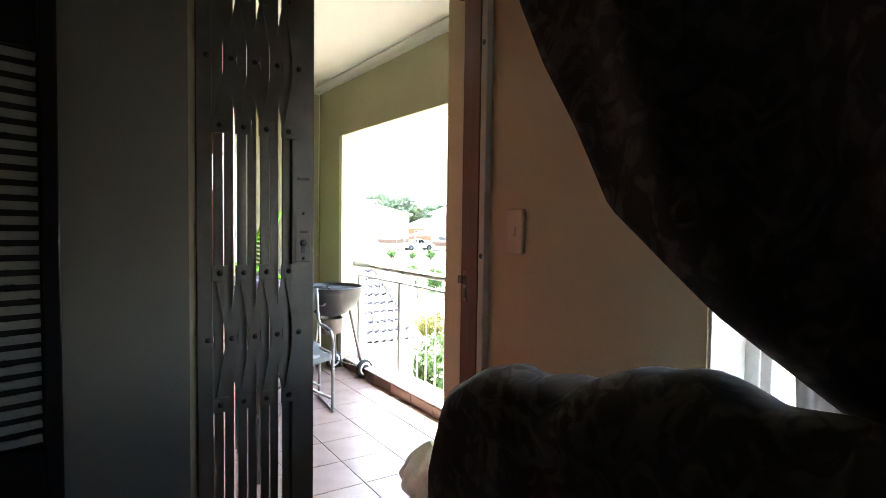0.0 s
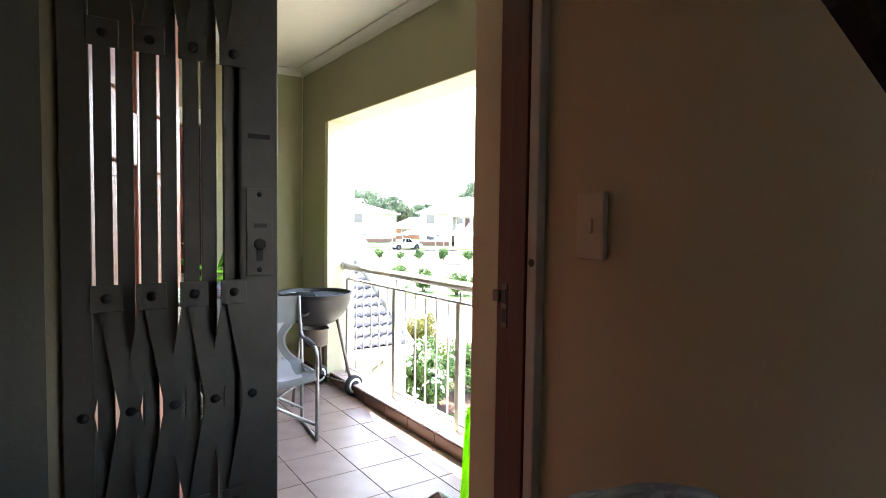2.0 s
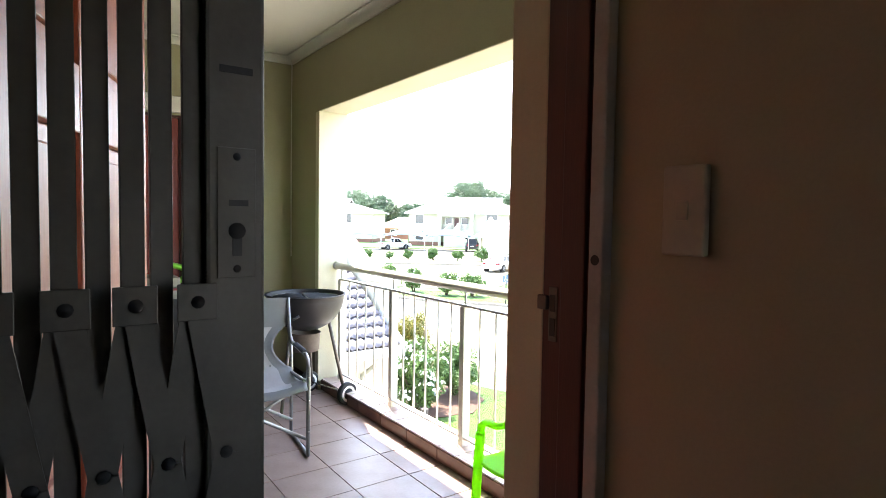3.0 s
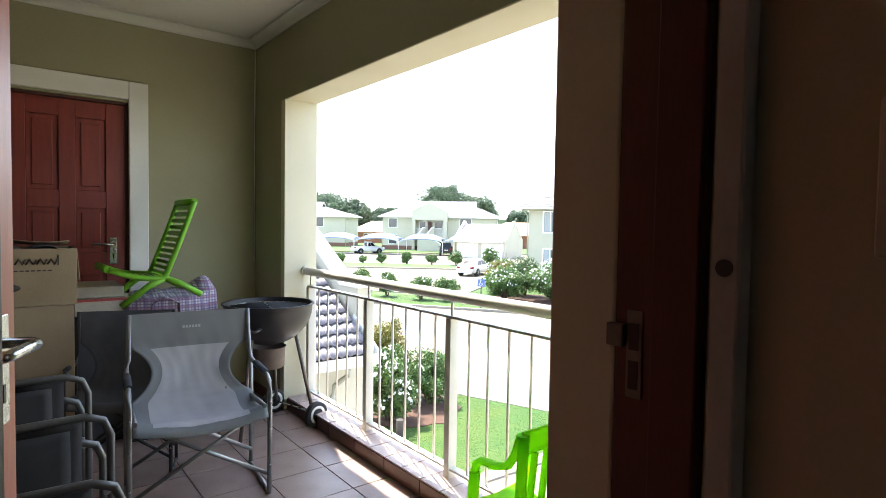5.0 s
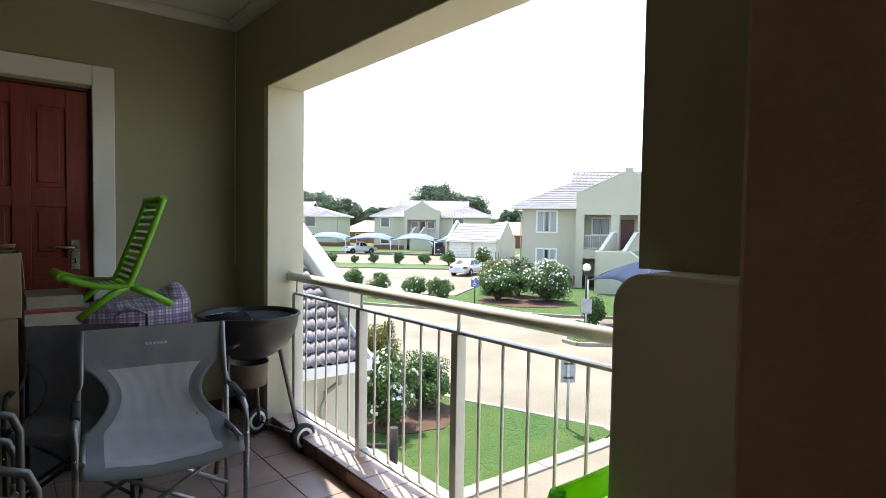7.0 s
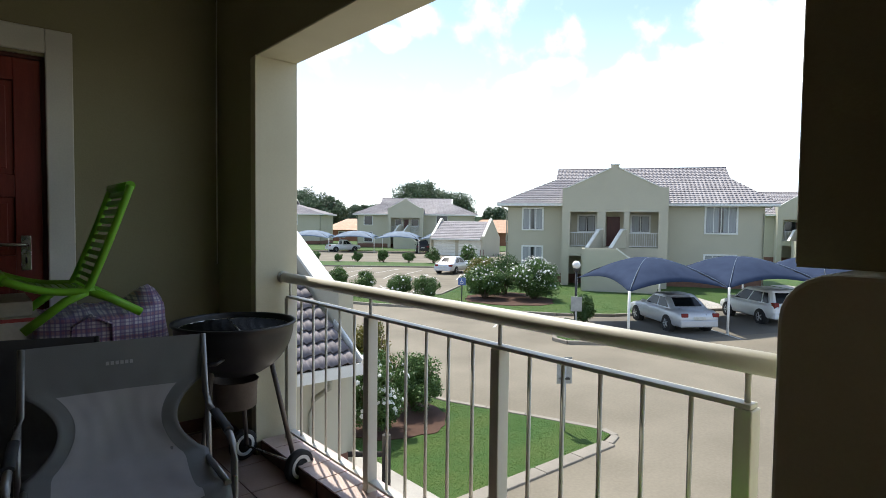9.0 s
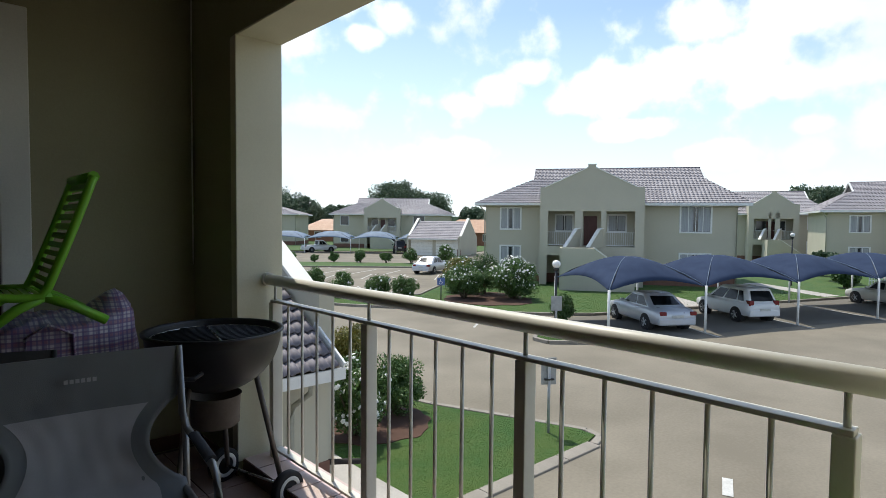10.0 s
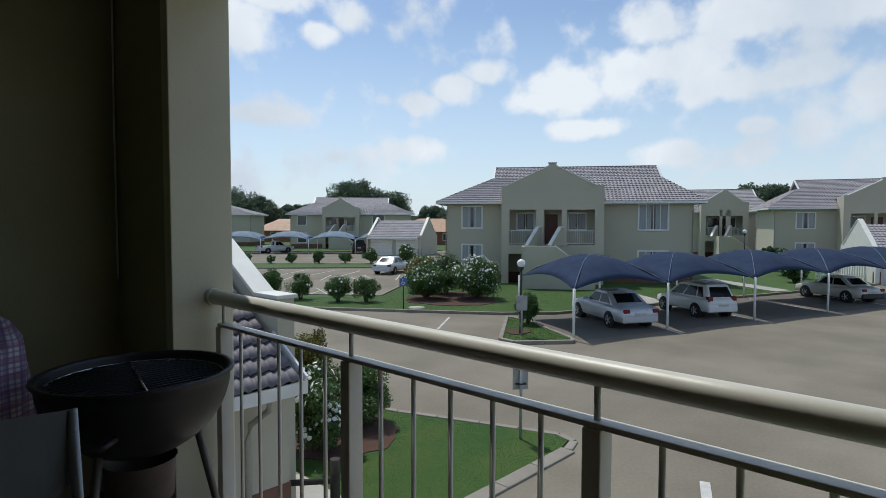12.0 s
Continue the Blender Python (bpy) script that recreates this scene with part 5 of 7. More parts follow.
car(heading(24.15, 14.1, 0.55, 0.835), M["car_silver"], 4.5, 1.8, 1.42, "sedan", "silver four-door saloon parked under the blue carport")
car(heading(29.05, 12.3, 0.55, 0.835), M["car_white"], 3.9, 1.7, 1.52, "hatch", "white compact hatchback parked under the blue carport")
car(heading(39.7, 8.2, 0.55, 0.835), M["car_gold"], 4.3, 1.65, 1.37, "sedan", "old pale saloon with dark bumpers under the blue carport")
car(heading(33.7, 39.0, 0.91, 0.41), M["car_silver"], 4.5, 1.75, 1.42, "sedan", "silver saloon parked at the end of a bay row")
car(heading(43.9, 75.1, 0.85, -0.1), M["car_white"], 5.0, 1.8, 1.75, "pickup", "white double-cab pickup under a pale carport")
car(heading(52.0, 66.5, 0.60, 0.80), M["car_black"], 4.4, 1.85, 1.85, "suv", "black off-road car beside the garages")

# ---- plants ----


def leaves(rng, centres, radii, per, size, squash=1.0):
    """Leaf quads scattered over the shells of many small clumps."""
    V, F = [], []
    for (cx, cy, cz), r in zip(centres, radii):
        d = rng.normal(size=(per, 3))
        d /= np.linalg.norm(d, axis=1)[:, None]
        p = np.array((cx, cy, cz)) + d * (r * rng.uniform(0.55, 1.08, per))[:, None] * np.array((1, 1, squash))
        t = rng.normal(size=(per, 3))
        t /= np.linalg.norm(t, axis=1)[:, None]
        n_ = np.cross(t, d + rng.normal(scale=0.5, size=(per, 3)))
        n_ /= np.linalg.norm(n_, axis=1)[:, None] + 1e-9
        s = (size * rng.uniform(0.6, 1.3, per))[:, None]
        o = len(V)
        quad = np.stack([p - t * s, p + n_ * s * 0.42, p + t * s, p - n_ * s * 0.42], 1).reshape(-1, 3)
        V += quad.tolist()
        F += [(o + 4 * k, o + 4 * k + 1, o + 4 * k + 2, o + 4 * k + 3) for k in range(per)]
    return V, F


def crown(name, parent, rng, centres, radii, per, size, mat, label="", squash=1.0):
    V, F = leaves(rng, centres, radii, per, size, squash)
    me = bpy.data.meshes.new(name)
    me.from_pydata(V, [], F)
    me.materials.append(mat)
    ob = new(name, me)
    ob.parent = parent
    return tagged(ob, label)


def shrub(x, y, r, h, leaf, seed, label, flowers=0, z=GZ + 0.08, clumps=26, per=90, size=0.07, stems=5, name="shrub", group="", fsize=0.05):
    rng = np.random.default_rng(seed)
    t = thing(name, label, "shrub", Matrix.Translation((x, y, z)), group)
    g = Geo()
    tips = []
    for k in range(stems):
        a = 2 * math.pi * (k + rng.uniform(-0.3, 0.3)) / stems
        e = Vector((math.cos(a) * r * 0.55, math.sin(a) * r * 0.55, h * rng.uniform(0.6, 0.85)))
        g.tube([(e.x * 0.08, e.y * 0.08, -0.05), e * 0.5 + Vector((0, 0, 0.05)), e], 0.022 + 0.012 * h, 6, r2=0.008)
        tips.append(e)
    part("stem", g, M["bark"], t)
    C, R = [], []
    for k in range(clumps):
        d = rng.normal(size=3)
        d /= np.linalg.norm(d)
        q = rng.uniform(0.35, 0.95)
        C.append((d[0] * r * q * 0.85, d[1] * r * q * 0.85, h * 0.55 + d[2] * h * 0.42 * q))
        R.append(r * rng.uniform(0.22, 0.42))
    crown("foliage", t, rng, C, R, per, size, leaf, squash=min(1.2, h / (2 * r) * 1.1))
    if flowers:
        V, F = [], []
        Cn = np.array(C)
        for k in range(flowers):
            i = rng.integers(len(C))
            d = rng.normal(size=3)
            d /= np.linalg.norm(d)
            d[2] = abs(d[2]) * 0.8 + 0.1
            p = Cn[i] + d * R[i] * 1.05
            o = len(V)
            s = fsize * rng.uniform(0.7, 1.3)
            u = np.cross(d, (0.3, 0.5, 0.8))
            u /= np.linalg.norm(u)
            w = np.cross(d, u)
            ring = [p + (u * math.cos(2 * math.pi * j / 5) + w * math.sin(2 * math.pi * j / 5)) * s for j in range(5)]
            V += [tuple(p + d * s * 0.35)] + [tuple(q) for q in ring]
            F += [(o, o + 1 + j, o + 1 + (j + 1) % 5) for j in range(5)]
        me = bpy.data.meshes.new("blossom")
        me.from_pydata(V, [], F)
        me.materials.append(M["flower"])
        tagged(new("blossom", me), "white blossom").parent = t
    return t


def soil(x, y, r, seed, top=0.115):
    rng = random.Random(seed)
    ph = [rng.uniform(0, 6.28) for _ in range(4)]
    poly = []
    for k in range(72):
        a = 2 * math.pi * k / 72
        q = r * (1 + 0.09 * math.sin(2 * a + ph[0]) + 0.06 * math.sin(3 * a + ph[1]) + 0.03 * math.sin(7 * a + ph[2]) + 0.025 * math.sin(13 * a + ph[3]))
        poly.append((x + q * math.cos(a), y + q * math.sin(a)))
    solid("flower_bed", Geo().prism(poly, GZ, GZ + top), M["soil"], "bare red soil of a planting bed", "flower bed", kind="structure")


soil(7.85, 11.75, 1.2, 1, 0.05)
shrub(7.1, 11.45, 0.8, 1.55, M["leaf_oleander"], 11, "white-flowering oleander shrub in a red soil bed", 320, z=GZ + 0.03, clumps=40, per=330, size=0.042, fsize=0.045)
shrub(8.6, 12.0, 0.78, 1.2, M["leaf_oleander"], 12, "round oleander shrub with few flowers in a red soil bed", 10, z=GZ + 0.03, clumps=38, per=330, size=0.04, fsize=0.035)
shrub(7.92, 12.9, 0.7, 2.01, M["leaf_gold"], 13, "upright golden-green conifer shrub behind the oleanders", 0, z=GZ + 0.03, clumps=46, per=320, size=0.036)
soil(24.2, 23.6, 2.6, 2)
shrub(23.2, 24.5, 1.3, 1.75, M["leaf_oleander"], 14, "oleander shrub with white flowers on the lawn", 260, clumps=44, per=260, size=0.075, fsize=0.058)
shrub(25.3, 22.7, 1.6, 2.2, M["leaf_oleander"], 15, "large oleander shrub covered in white flowers", 560, clumps=48, per=280, size=0.078, fsize=0.062)
shrub(25.6, 25.2, 1.15, 2.4, M["leaf_hedge"], 16, "clipped dark green shrub among the oleanders", 0, clumps=48, per=300, size=0.05)
shrub(25.2, 27.0, 1.2, 2.0, M["leaf_gold"], 17, "yellow-green shrub behind the oleanders", 60, clumps=34, per=240, size=0.08)
shrub(28.2, 29.5, 1.2, 2.0, M["leaf_oleander"], 18, "oleander shrub at the corner of the apartment block", 110, clumps=34, per=240, size=0.08, fsize=0.08)
for k, (x, y, f) in enumerate(((18.3, 32.2, 8), (18.4, 29.4, 16), (19.2, 27.1, 70), (20.2, 26.0, 20))):
    shrub(x, y, 0.78, 1.45, M["leaf_oleander"], 20 + k, "young oleander on the grass strip" if f < 50 else "young oleander with white flowers on the grass strip", f, clumps=30, per=200, size=0.055, group="young oleanders", fsize=0.06)
for k, (x, y) in enumerate(((29.8, 57.0), (31.8, 55.5), (33.5, 54.4), (35.5, 52.4), (37.4, 50.4), (38.9, 48.0))):
    s = (0.85, 0.6, 0.8, 0.95, 0.9, 1.15)[k]
    shrub(x, y, 0.85 * s, 1.35 * s, M["leaf_oleander"], 30 + k, "low clipped shrub on the grass strip" if s < 1 else "tall flowering shrub on the grass strip", 12 if s > 0.9 else 0, clumps=22, per=160, size=0.075, group="strip shrubs", fsize=0.08)
shrub(41.8, 45.8, 1.3, 2.2, M["leaf_oleander"], 40, "flowering shrub at the end of the grass strip", 60, clumps=24, per=90, size=0.13, fsize=0.1)
shrub(20.6, 16.0, 0.62, 1.25, M["leaf_hedge"], 41, "clipped round shrub behind the lamp post", 0, clumps=34, per=130, size=0.05)
soil(18.9, 15.3, 0.5, 3)
for k, (x, y) in enumerate(((47.5, 11.8), (51.0, 12.4))):
    shrub(x, y, 1.0, 1.5, M["leaf_hedge"], 45 + k, "dark green shrub near the carports", 0, clumps=24, per=90, size=0.12)


def tree(x, y, h, r, leaf, seed, label, trunk=0.3, tall=False, clumps=60, per=120, size=0.5):
    rng = np.random.default_rng(seed)
    t = thing("tree", label, "tree", Matrix.Translation((x, y, GZ)), "background trees")
    g = Geo().tube([(0, 0, -0.2), (0.1, 0.05, h * 0.3), (0.0, 0.1, h * 0.62)], trunk, 8, r2=trunk * 0.45)
    C, R = [], []
    for k in range(7):
        a = 2 * math.pi * k / 7 + rng.uniform(-0.3, 0.3)
        z0 = h * rng.uniform(0.3, 0.5)
        e = (math.cos(a) * r * 0.7, math.sin(a) * r * 0.7, h * rng.uniform(0.6, 0.85))
        g.tube([(0, 0, z0), (e[0] * 0.5, e[1] * 0.5, (z0 + e[2]) / 2 + 0.3), e], trunk * 0.35, 6, r2=trunk * 0.1)
    part("trunk", g, M["bark"], t)
    for k in range(clumps):
        if tall:
            z = rng.uniform(0.12, 1.0)
            q = r * (1.02 - z) * rng.uniform(0.3, 1.0) + 0.1
            a = rng.uniform(0, 2 * math.pi)
            C.append((math.cos(a) * q, math.sin(a) * q, h * z))
            R.append(r * rng.uniform(0.22, 0.38) * (1.15 - z * 0.7))
        else:
            d = rng.normal(size=3)
            d /= np.linalg.norm(d)
            q = rng.uniform(0.4, 1.0)
            C.append((d[0] * r * q, d[1] * r * q, h * 0.66 + d[2] * h * 0.3 * q))
            R.append(r * rng.uniform(0.16, 0.34))
    crown("crown", t, rng, C, R, per, size, leaf)


def at_angle(yaw, dist):
    """A place seen from the balcony's end at a compass yaw, dist metres off."""
    return 1.1 - math.sin(radians(yaw)) * dist, 2.6 + math.cos(radians(yaw)) * dist


for k, (yaw, dist, h, r, tall, lab) in enumerate((
        (-25.6, 150, 12.5, 7.5, 0, "broad dark tree behind the far blocks"), (-28.5, 140, 10.5, 5.5, 0, "rounded dark tree behind the far blocks"), (-30.0, 150, 9.8, 2.6, 1, "slender conifer behind the far blocks"),
        (-32.0, 160, 9.0, 4.5, 0, "small tree behind the brick house"), (-33.5, 165, 9.5, 4.5, 0, "small tree behind the brick house"), (-38.4, 130, 13.6, 6.5, 0, "large tree above the far block's roof"),
        (-41.2, 132, 11.4, 6.0, 0, "spreading tree above the far block's roof"), (-46.0, 165, 9.5, 4.0, 0, "tree behind the orange roofs"), (-47.8, 160, 8.6, 4.0, 0, "tree behind the orange roofs"),
        (-75.9, 105, 10.8, 4.2, 0, "tree behind the stair gable of the next block"), (-77.3, 105, 10.2, 3.6, 0, "tree behind the stair gable of the next block"), (-56, 170, 8.5, 5, 0, "far tree on the skyline"))):
    x, y = at_angle(yaw, dist)
    tree(x, y, h, r, M["leaf_pine"] if tall else M["leaf_tree"], 60 + k, lab, 0.35, tall, 110 if not tall else 70, 260, 0.27)
tree(53.0, 13.6, 2.2, 1.1, M["leaf_tree"], 90, "small lawn tree beyond the carports", 0.12, False, 30, 100, 0.18)
tree(57.5, 15.5, 2.3, 1.1, M["leaf_tree"], 91, "small lawn tree beyond the carports", 0.12, False, 30, 100, 0.18)
solid("backdrop", Geo().add([(120 + 0 * 1, 240, GZ - 1), (260, 90, GZ - 1), (260, 90, GZ + 7.5), (120, 240, GZ + 7.5)], [(0, 1, 2, 3)]).add([(-40, 240, GZ - 1), (120, 240, GZ - 1), (120, 240, GZ + 7.0), (-40, 240, GZ + 7.0)], [(0, 1, 2, 3)])
      .add([(260, 90, GZ - 1), (260, -160, GZ - 1), (260, -160, GZ + 7.5), (260, 90, GZ + 7.5)], [(0, 1, 2, 3)]), M["leaf_tree"], "distant band of dark trees on the horizon", "backdrop", kind="structure")

# ---- street furniture ----


def lamp_post(m, h, label):
    """A black post with a white globe, its top at height h."""
    lp = thing("lamp_post", label, "street lamp", m, group="globe lamps")
    part("post", Geo().tube([(0, 0, -0.1), (0, 0, 0.4)], 0.07, 12).tube([(0, 0, 0.4), (0, 0, h - 0.37)], 0.045, 12), M["dark"], lp)
    part("collar", Geo().lathe([(0.045, h - 0.42), (0.1, h - 0.37), (0.1, h - 0.30), (0.06, h - 0.28)], 16), M["dark"], lp)
    part("globe", Geo().lathe([(0.155 * math.sin(math.pi * k / 12), h - 0.155 - 0.155 * math.cos(math.pi * k / 12)) for k in range(13)], 20), M["globe"], lp, "white opal globe")


lamp_post(Matrix.Translation((18.65, 15.0, GZ + 0.09)), 2.82, "black lamp post with a white globe on the grass island")
lamp_post(Matrix.Translation((46.51, 14.84, GZ + 0.09)), 3.75, "black lamp post with a white globe beyond the carports")
nb = thing("notice_board", "grey notice board on a post seen from behind", "sign", Matrix.Translation((18.35, 14.75, GZ + 0.09)) @ Matrix.Rotation(radians(-50), 4, "Z"))
part("post", Geo().tube([(0, 0, -0.1), (0, 0, 1.5)], 0.035, 10), M["signback"], nb)
part("board", Geo().box(-0.2, 0.2, -0.05, -0.035, 0.95, 1.5), M["signback"], nb, bevel=0.006)
hs = thing("disabled_parking_sign", "blue wheelchair parking sign on a dark post", "sign", Matrix.Translation((19.85, 22.75, GZ + 0.09)) @ Matrix.Rotation(radians(-47), 4, "Z"))
part("post", Geo().tube([(0, 0, -0.1), (0, 0, 1.5)], 0.03, 10), M["dark"], hs)
pl = part("plate", Geo().box(-0.19, 0.19, -0.05, -0.035, 1.12, 1.5), M["signblue"], hs, "blue plate", bevel=0.004)
sy = Geo().tube([(-0.02, -0.056, 1.4), (-0.02, -0.056, 1.3), (0.05, -0.056, 1.3), (0.08, -0.056, 1.22)], 0.014, 6)
sy.tube([(-0.02 + 0.07 * math.cos(a), -0.056, 1.25 + 0.07 * math.sin(a)) for a in [math.pi * (0.6 + k / 7) for k in range(10)]], 0.011, 6)
sy.lathe([(0.0, 0.004), (0.022, 0.004), (0.022, -0.002)], 10, pose(-0.02, -0.055, 1.43, 90))
part("symbol", sy, M["white"], pl)
ns = thing("road_sign", "road sign seen from behind on a steel post in the lawn", "sign", Matrix.Translation((10.15, 9.0, GZ + 0.09)) @ Matrix.Rotation(radians(-35), 4, "Z"))
part("post", Geo().tube([(0, 0, -0.2), (0, 0, 1.45)], 0.03, 10), M["signback"], ns)
part("plate", Geo().box(-0.16, 0.16, 0.03, 0.036, 0.92, 1.47), M["signback"], ns, "bare metal back", bevel=0.003)
part("bracket", Geo().box(-0.1, 0.1, -0.036, 0.03, 1.02, 1.05).box(-0.1, 0.1, -0.036, 0.03, 1.32, 1.35), M["dark"], ns)
cv = thing("manhole_cover", "concrete manhole cover in the grass", "manhole cover", Matrix.Translation((20.6, 22.6, GZ + 0.09)))
part("lid", Geo().lathe([(0.0, 0.03), (0.38, 0.03), (0.4, 0.0)], 20), M["path"], cv)
fence = thing("palisade_fence", "white palisade fence beside the far garage", "fence", Matrix.Translation((51.5, 11.2, GZ)) @ Matrix.Rotation(radians(-72), 4, "Z"))
fm = Geo().box(-0.035, 0.035, -0.01, 0.01, 0.0, 1.8).mesh("pale", M["white"])
for k in range(46):
    part("pale", fm, None, fence, m=Matrix.Translation((k * 0.15, 0, 0.05)))
part("rail", Geo().box(0, 6.9, 0.012, 0.05, 0.4, 0.46).box(0, 6.9, 0.012, 0.05, 1.45, 1.51), M["white"], fence)
tp = thing("timber_bollard", "dark timber posts with a low rail beside the garage path", "bollard", Matrix.Translation((5.7, 8.95, GZ)))
part("post", Geo().tube([(0, 0, 0), (0, 0, 1.02)], 0.07, 10), M["timber"], tp)
part("post", Geo().tube([(-0.9, 1.0, 0), (-0.9, 1.0, 0.9)], 0.07, 10), M["timber"], tp)
part("crossbar", Geo().tube([(0, 0, 0.72), (-0.9, 1.0, 0.62)], 0.045, 8), M["timber"], tp)
solid("pavement", Geo().box(2.6, 6.28, 5.65, 8.9, GZ - 0.1, GZ + 0.08).box(5.55, 6.28, 8.9, 16, GZ - 0.1, GZ + 0.08), M["path"], "pale concrete path along the building", "pavement", kind="structure")
solid("garden_path", Geo().add([(40.5, 11.4, GZ + 0.1), (41.9, 10.9, GZ + 0.1), (46.5, 17.0, GZ + 0.1), (45.2, 17.6, GZ + 0.1)], [(0, 1, 2, 3)]), M["path"], "concrete path across the lawn", "pavement", kind="structure")
solid("garden_path", Geo().add([(29.8, 15.0, GZ + 0.1), (31.3, 14.5, GZ + 0.1), (35.0, 19.0, GZ + 0.1), (33.5, 20.0, GZ + 0.1)], [(0, 1, 2, 3)]), M["path"], "concrete path to the stair", "pavement", kind="structure")

# ---- room: window, cloth, seat, switch, panel ----
win = thing("window_1", "white framed window half hidden by a dark curtain", "window", kind="structure")
part("window_frame", Geo().box(1.13, 1.17, 0.59, 0.63, 0.80, 2.05).box(1.13, 1.17, -0.75, -0.71, 0.80, 2.05).box(1.13, 1.17, -0.71, 0.59, 2.01, 2.05).box(1.13, 1.17, -0.71, 0.59, 0.80, 0.84).box(1.132, 1.168, -0.08, -0.04, 0.84, 2.01)
     .box(1.132, 1.168, -0.04, 0.59, 1.115, 1.135), M["white"], win, bevel=0.004)
part("window_sill", Geo().box(0.985, 1.13, -0.745, 0.625, 0.802, 0.82), M["white"], win, bevel=0.005)
part("reveal", Geo().box(1.004, 1.13, 0.622, 0.628, 0.822, 2.045), M["white"], win)
for y0, y1 in ((-0.71, -0.08), (-0.04, 0.59)):
    pn = part("pane", Geo().box(1.148, 1.152, y0, y1, 0.84, 2.01), M["glass"], win)
    pn.visible_shadow = False
part("stay", Geo().box(1.10, 1.13, 0.55, 0.575, 0.98, 1.14), M["white"], win, bevel=0.003)
solid("net_curtain", Geo().grid(lambda u, v: (1.075 + 0.01 * math.sin(u * 24), 0.56 - 0.20 * u - 0.08 * v, 0.85 + 1.15 * (1 - v)), 30, 12), M["curtain_in"], "sheer white net curtain at the window", "curtain")


def cloth_edge(v):
    """Free edge of the hanging cloth (y, z), from its top to its foot."""
    keys = ((0.0, 1.02, 2.50), (0.14, 0.96, 2.0), (0.24, 0.90, 1.82), (0.36, 0.82, 1.67), (0.47, 0.73, 1.535), (0.60, 0.645, 1.385), (0.72, 0.525, 1.29), (0.81, 0.44, 1.225), (0.91, 0.335, 1.165), (1.0, 0.22, 1.10))
    for (a, ya, za), (b, yb, zb) in zip(keys, keys[1:]):
        if v <= b:
            q = (v - a) / (b - a)
            return ya + (yb - ya) * q, za + (zb - za) * q
    return keys[-1][1:]


def cloth(u, v):
    y, z = cloth_edge(v)
    fold = 0.03 * math.sin(u * 30 + v * 5) * min(1, u * 6) + 0.010 * math.sin(u * 67 + v * 11) * min(1, u * 9)
    return 0.72 + 0.05 * u + fold, y - u * (y + 1.2), z - 0.35 * u * v


solid("curtain", Geo().grid(cloth, 80, 44, 0.004), M["damask"], "dark damask curtain drawn aside and hanging over the seat", "curtain")
couch = thing("armchair", "dark patterned high-backed sofa below the curtain", "sofa")


def back_top(y):
    """Height of the padded back along its length."""
    keys = ((-9.0, 1.14), (0.32, 1.14), (0.36, 1.15), (0.41, 1.16), (0.46, 1.15), (0.51, 1.14), (0.55, 1.12), (0.61, 1.10), (0.66, 1.09), (0.71, 1.08), (0.75, 1.08), (0.80, 1.08), (0.87, 1.06), (0.94, 1.02), (0.98, 0.90), (9.0, 0.90))
    for (a, za), (b, zb) in zip(keys, keys[1:]):
        if y <= b:
            return za + (zb - za) * (y - a) / (b - a)
    return keys[-1][1]


def pad(u, v):
    y = 0.980 - u * 2.2
    h = back_top(y)
    a = math.pi * v
    x = 0.645 - 0.085 * math.cos(a) + 0.004 * math.sin(y * 31)
    z = 0.03 if v < 0.06 or v > 0.94 else h - 0.10 * (1 - math.sin(a)) ** 1.2 + 0.003 * math.sin(y * 43 + v * 7)
    return (x if v >= 0.06 else 0.56), y, z


part("backrest", Geo().grid(pad, 110, 30, 0.004), M["damask"], couch)
part("end_panel", Geo().box(0.575, 0.72, 0.930, 0.968, 0.03, 0.78), M["damask"], couch, bevel=0.01)
part("seat", Geo().box(0.735, 0.985, -1.15, 0.80, 0.12, 0.46), M["damask"], couch, bevel=0.04)
sw = thing("light_switch", "ivory light switch with one rocker on the wall", "light switch", Matrix.Translation((1.0, 1.222, 1.33)))
part("plate", Geo().box(-0.014, 0.0, -0.033, 0.033, -0.064, 0.064), M["switch"], sw, bevel=0.004, seg=3)
part("rocker", Geo().box(-0.019, -0.014, -0.009, 0.009, -0.014, 0.014), M["switch"], sw, bevel=0.002)
fp = thing("wall_panel", "black framed wall panel with grey strips for a reflected window blind", "wall panel", Matrix.Translation((0, YD0 - 0.008, 0)))
part("backing", Geo().box(-0.62, -0.10, -0.018, 0.0, 0.55, 2.1), M["black"], fp)
part("frame", Geo().box(-0.125, -0.095, -0.035, -0.018, 0.55, 2.1).box(-0.62, -0.59, -0.035, -0.018, 0.55, 2.1).box(-0.59, -0.125, -0.035, -0.018, 1.68, 1.80).box(-0.59, -0.125, -0.035, -0.018, 0.80, 0.90), M["black"], fp, bevel=0.003)
# Grey slats stand in for a window blind reflected in the panel.
for k in range(27):
    z = 0.915 + k * 0.0287
    tilt = 0.010 * (1 - k / 13) if k < 13 else -0.012 * (k - 13) / 13
    part("slat", bar(Geo(), (-0.13, -0.024, z), (-0.585, -0.024, z - tilt * 4), 0.0165, 0.004, up=(0, 1, 0)), M["slat"], fp)
for k in range(6):
    z = 0.60 + k * 0.0287
    part("slat", bar(Geo(), (-0.13, -0.024, z + 0.02), (-0.585, -0.024, z - 0.02), 0.0165, 0.004, up=(0, 1, 0)), M["slat"], fp)

# ---- balcony: chairs ----


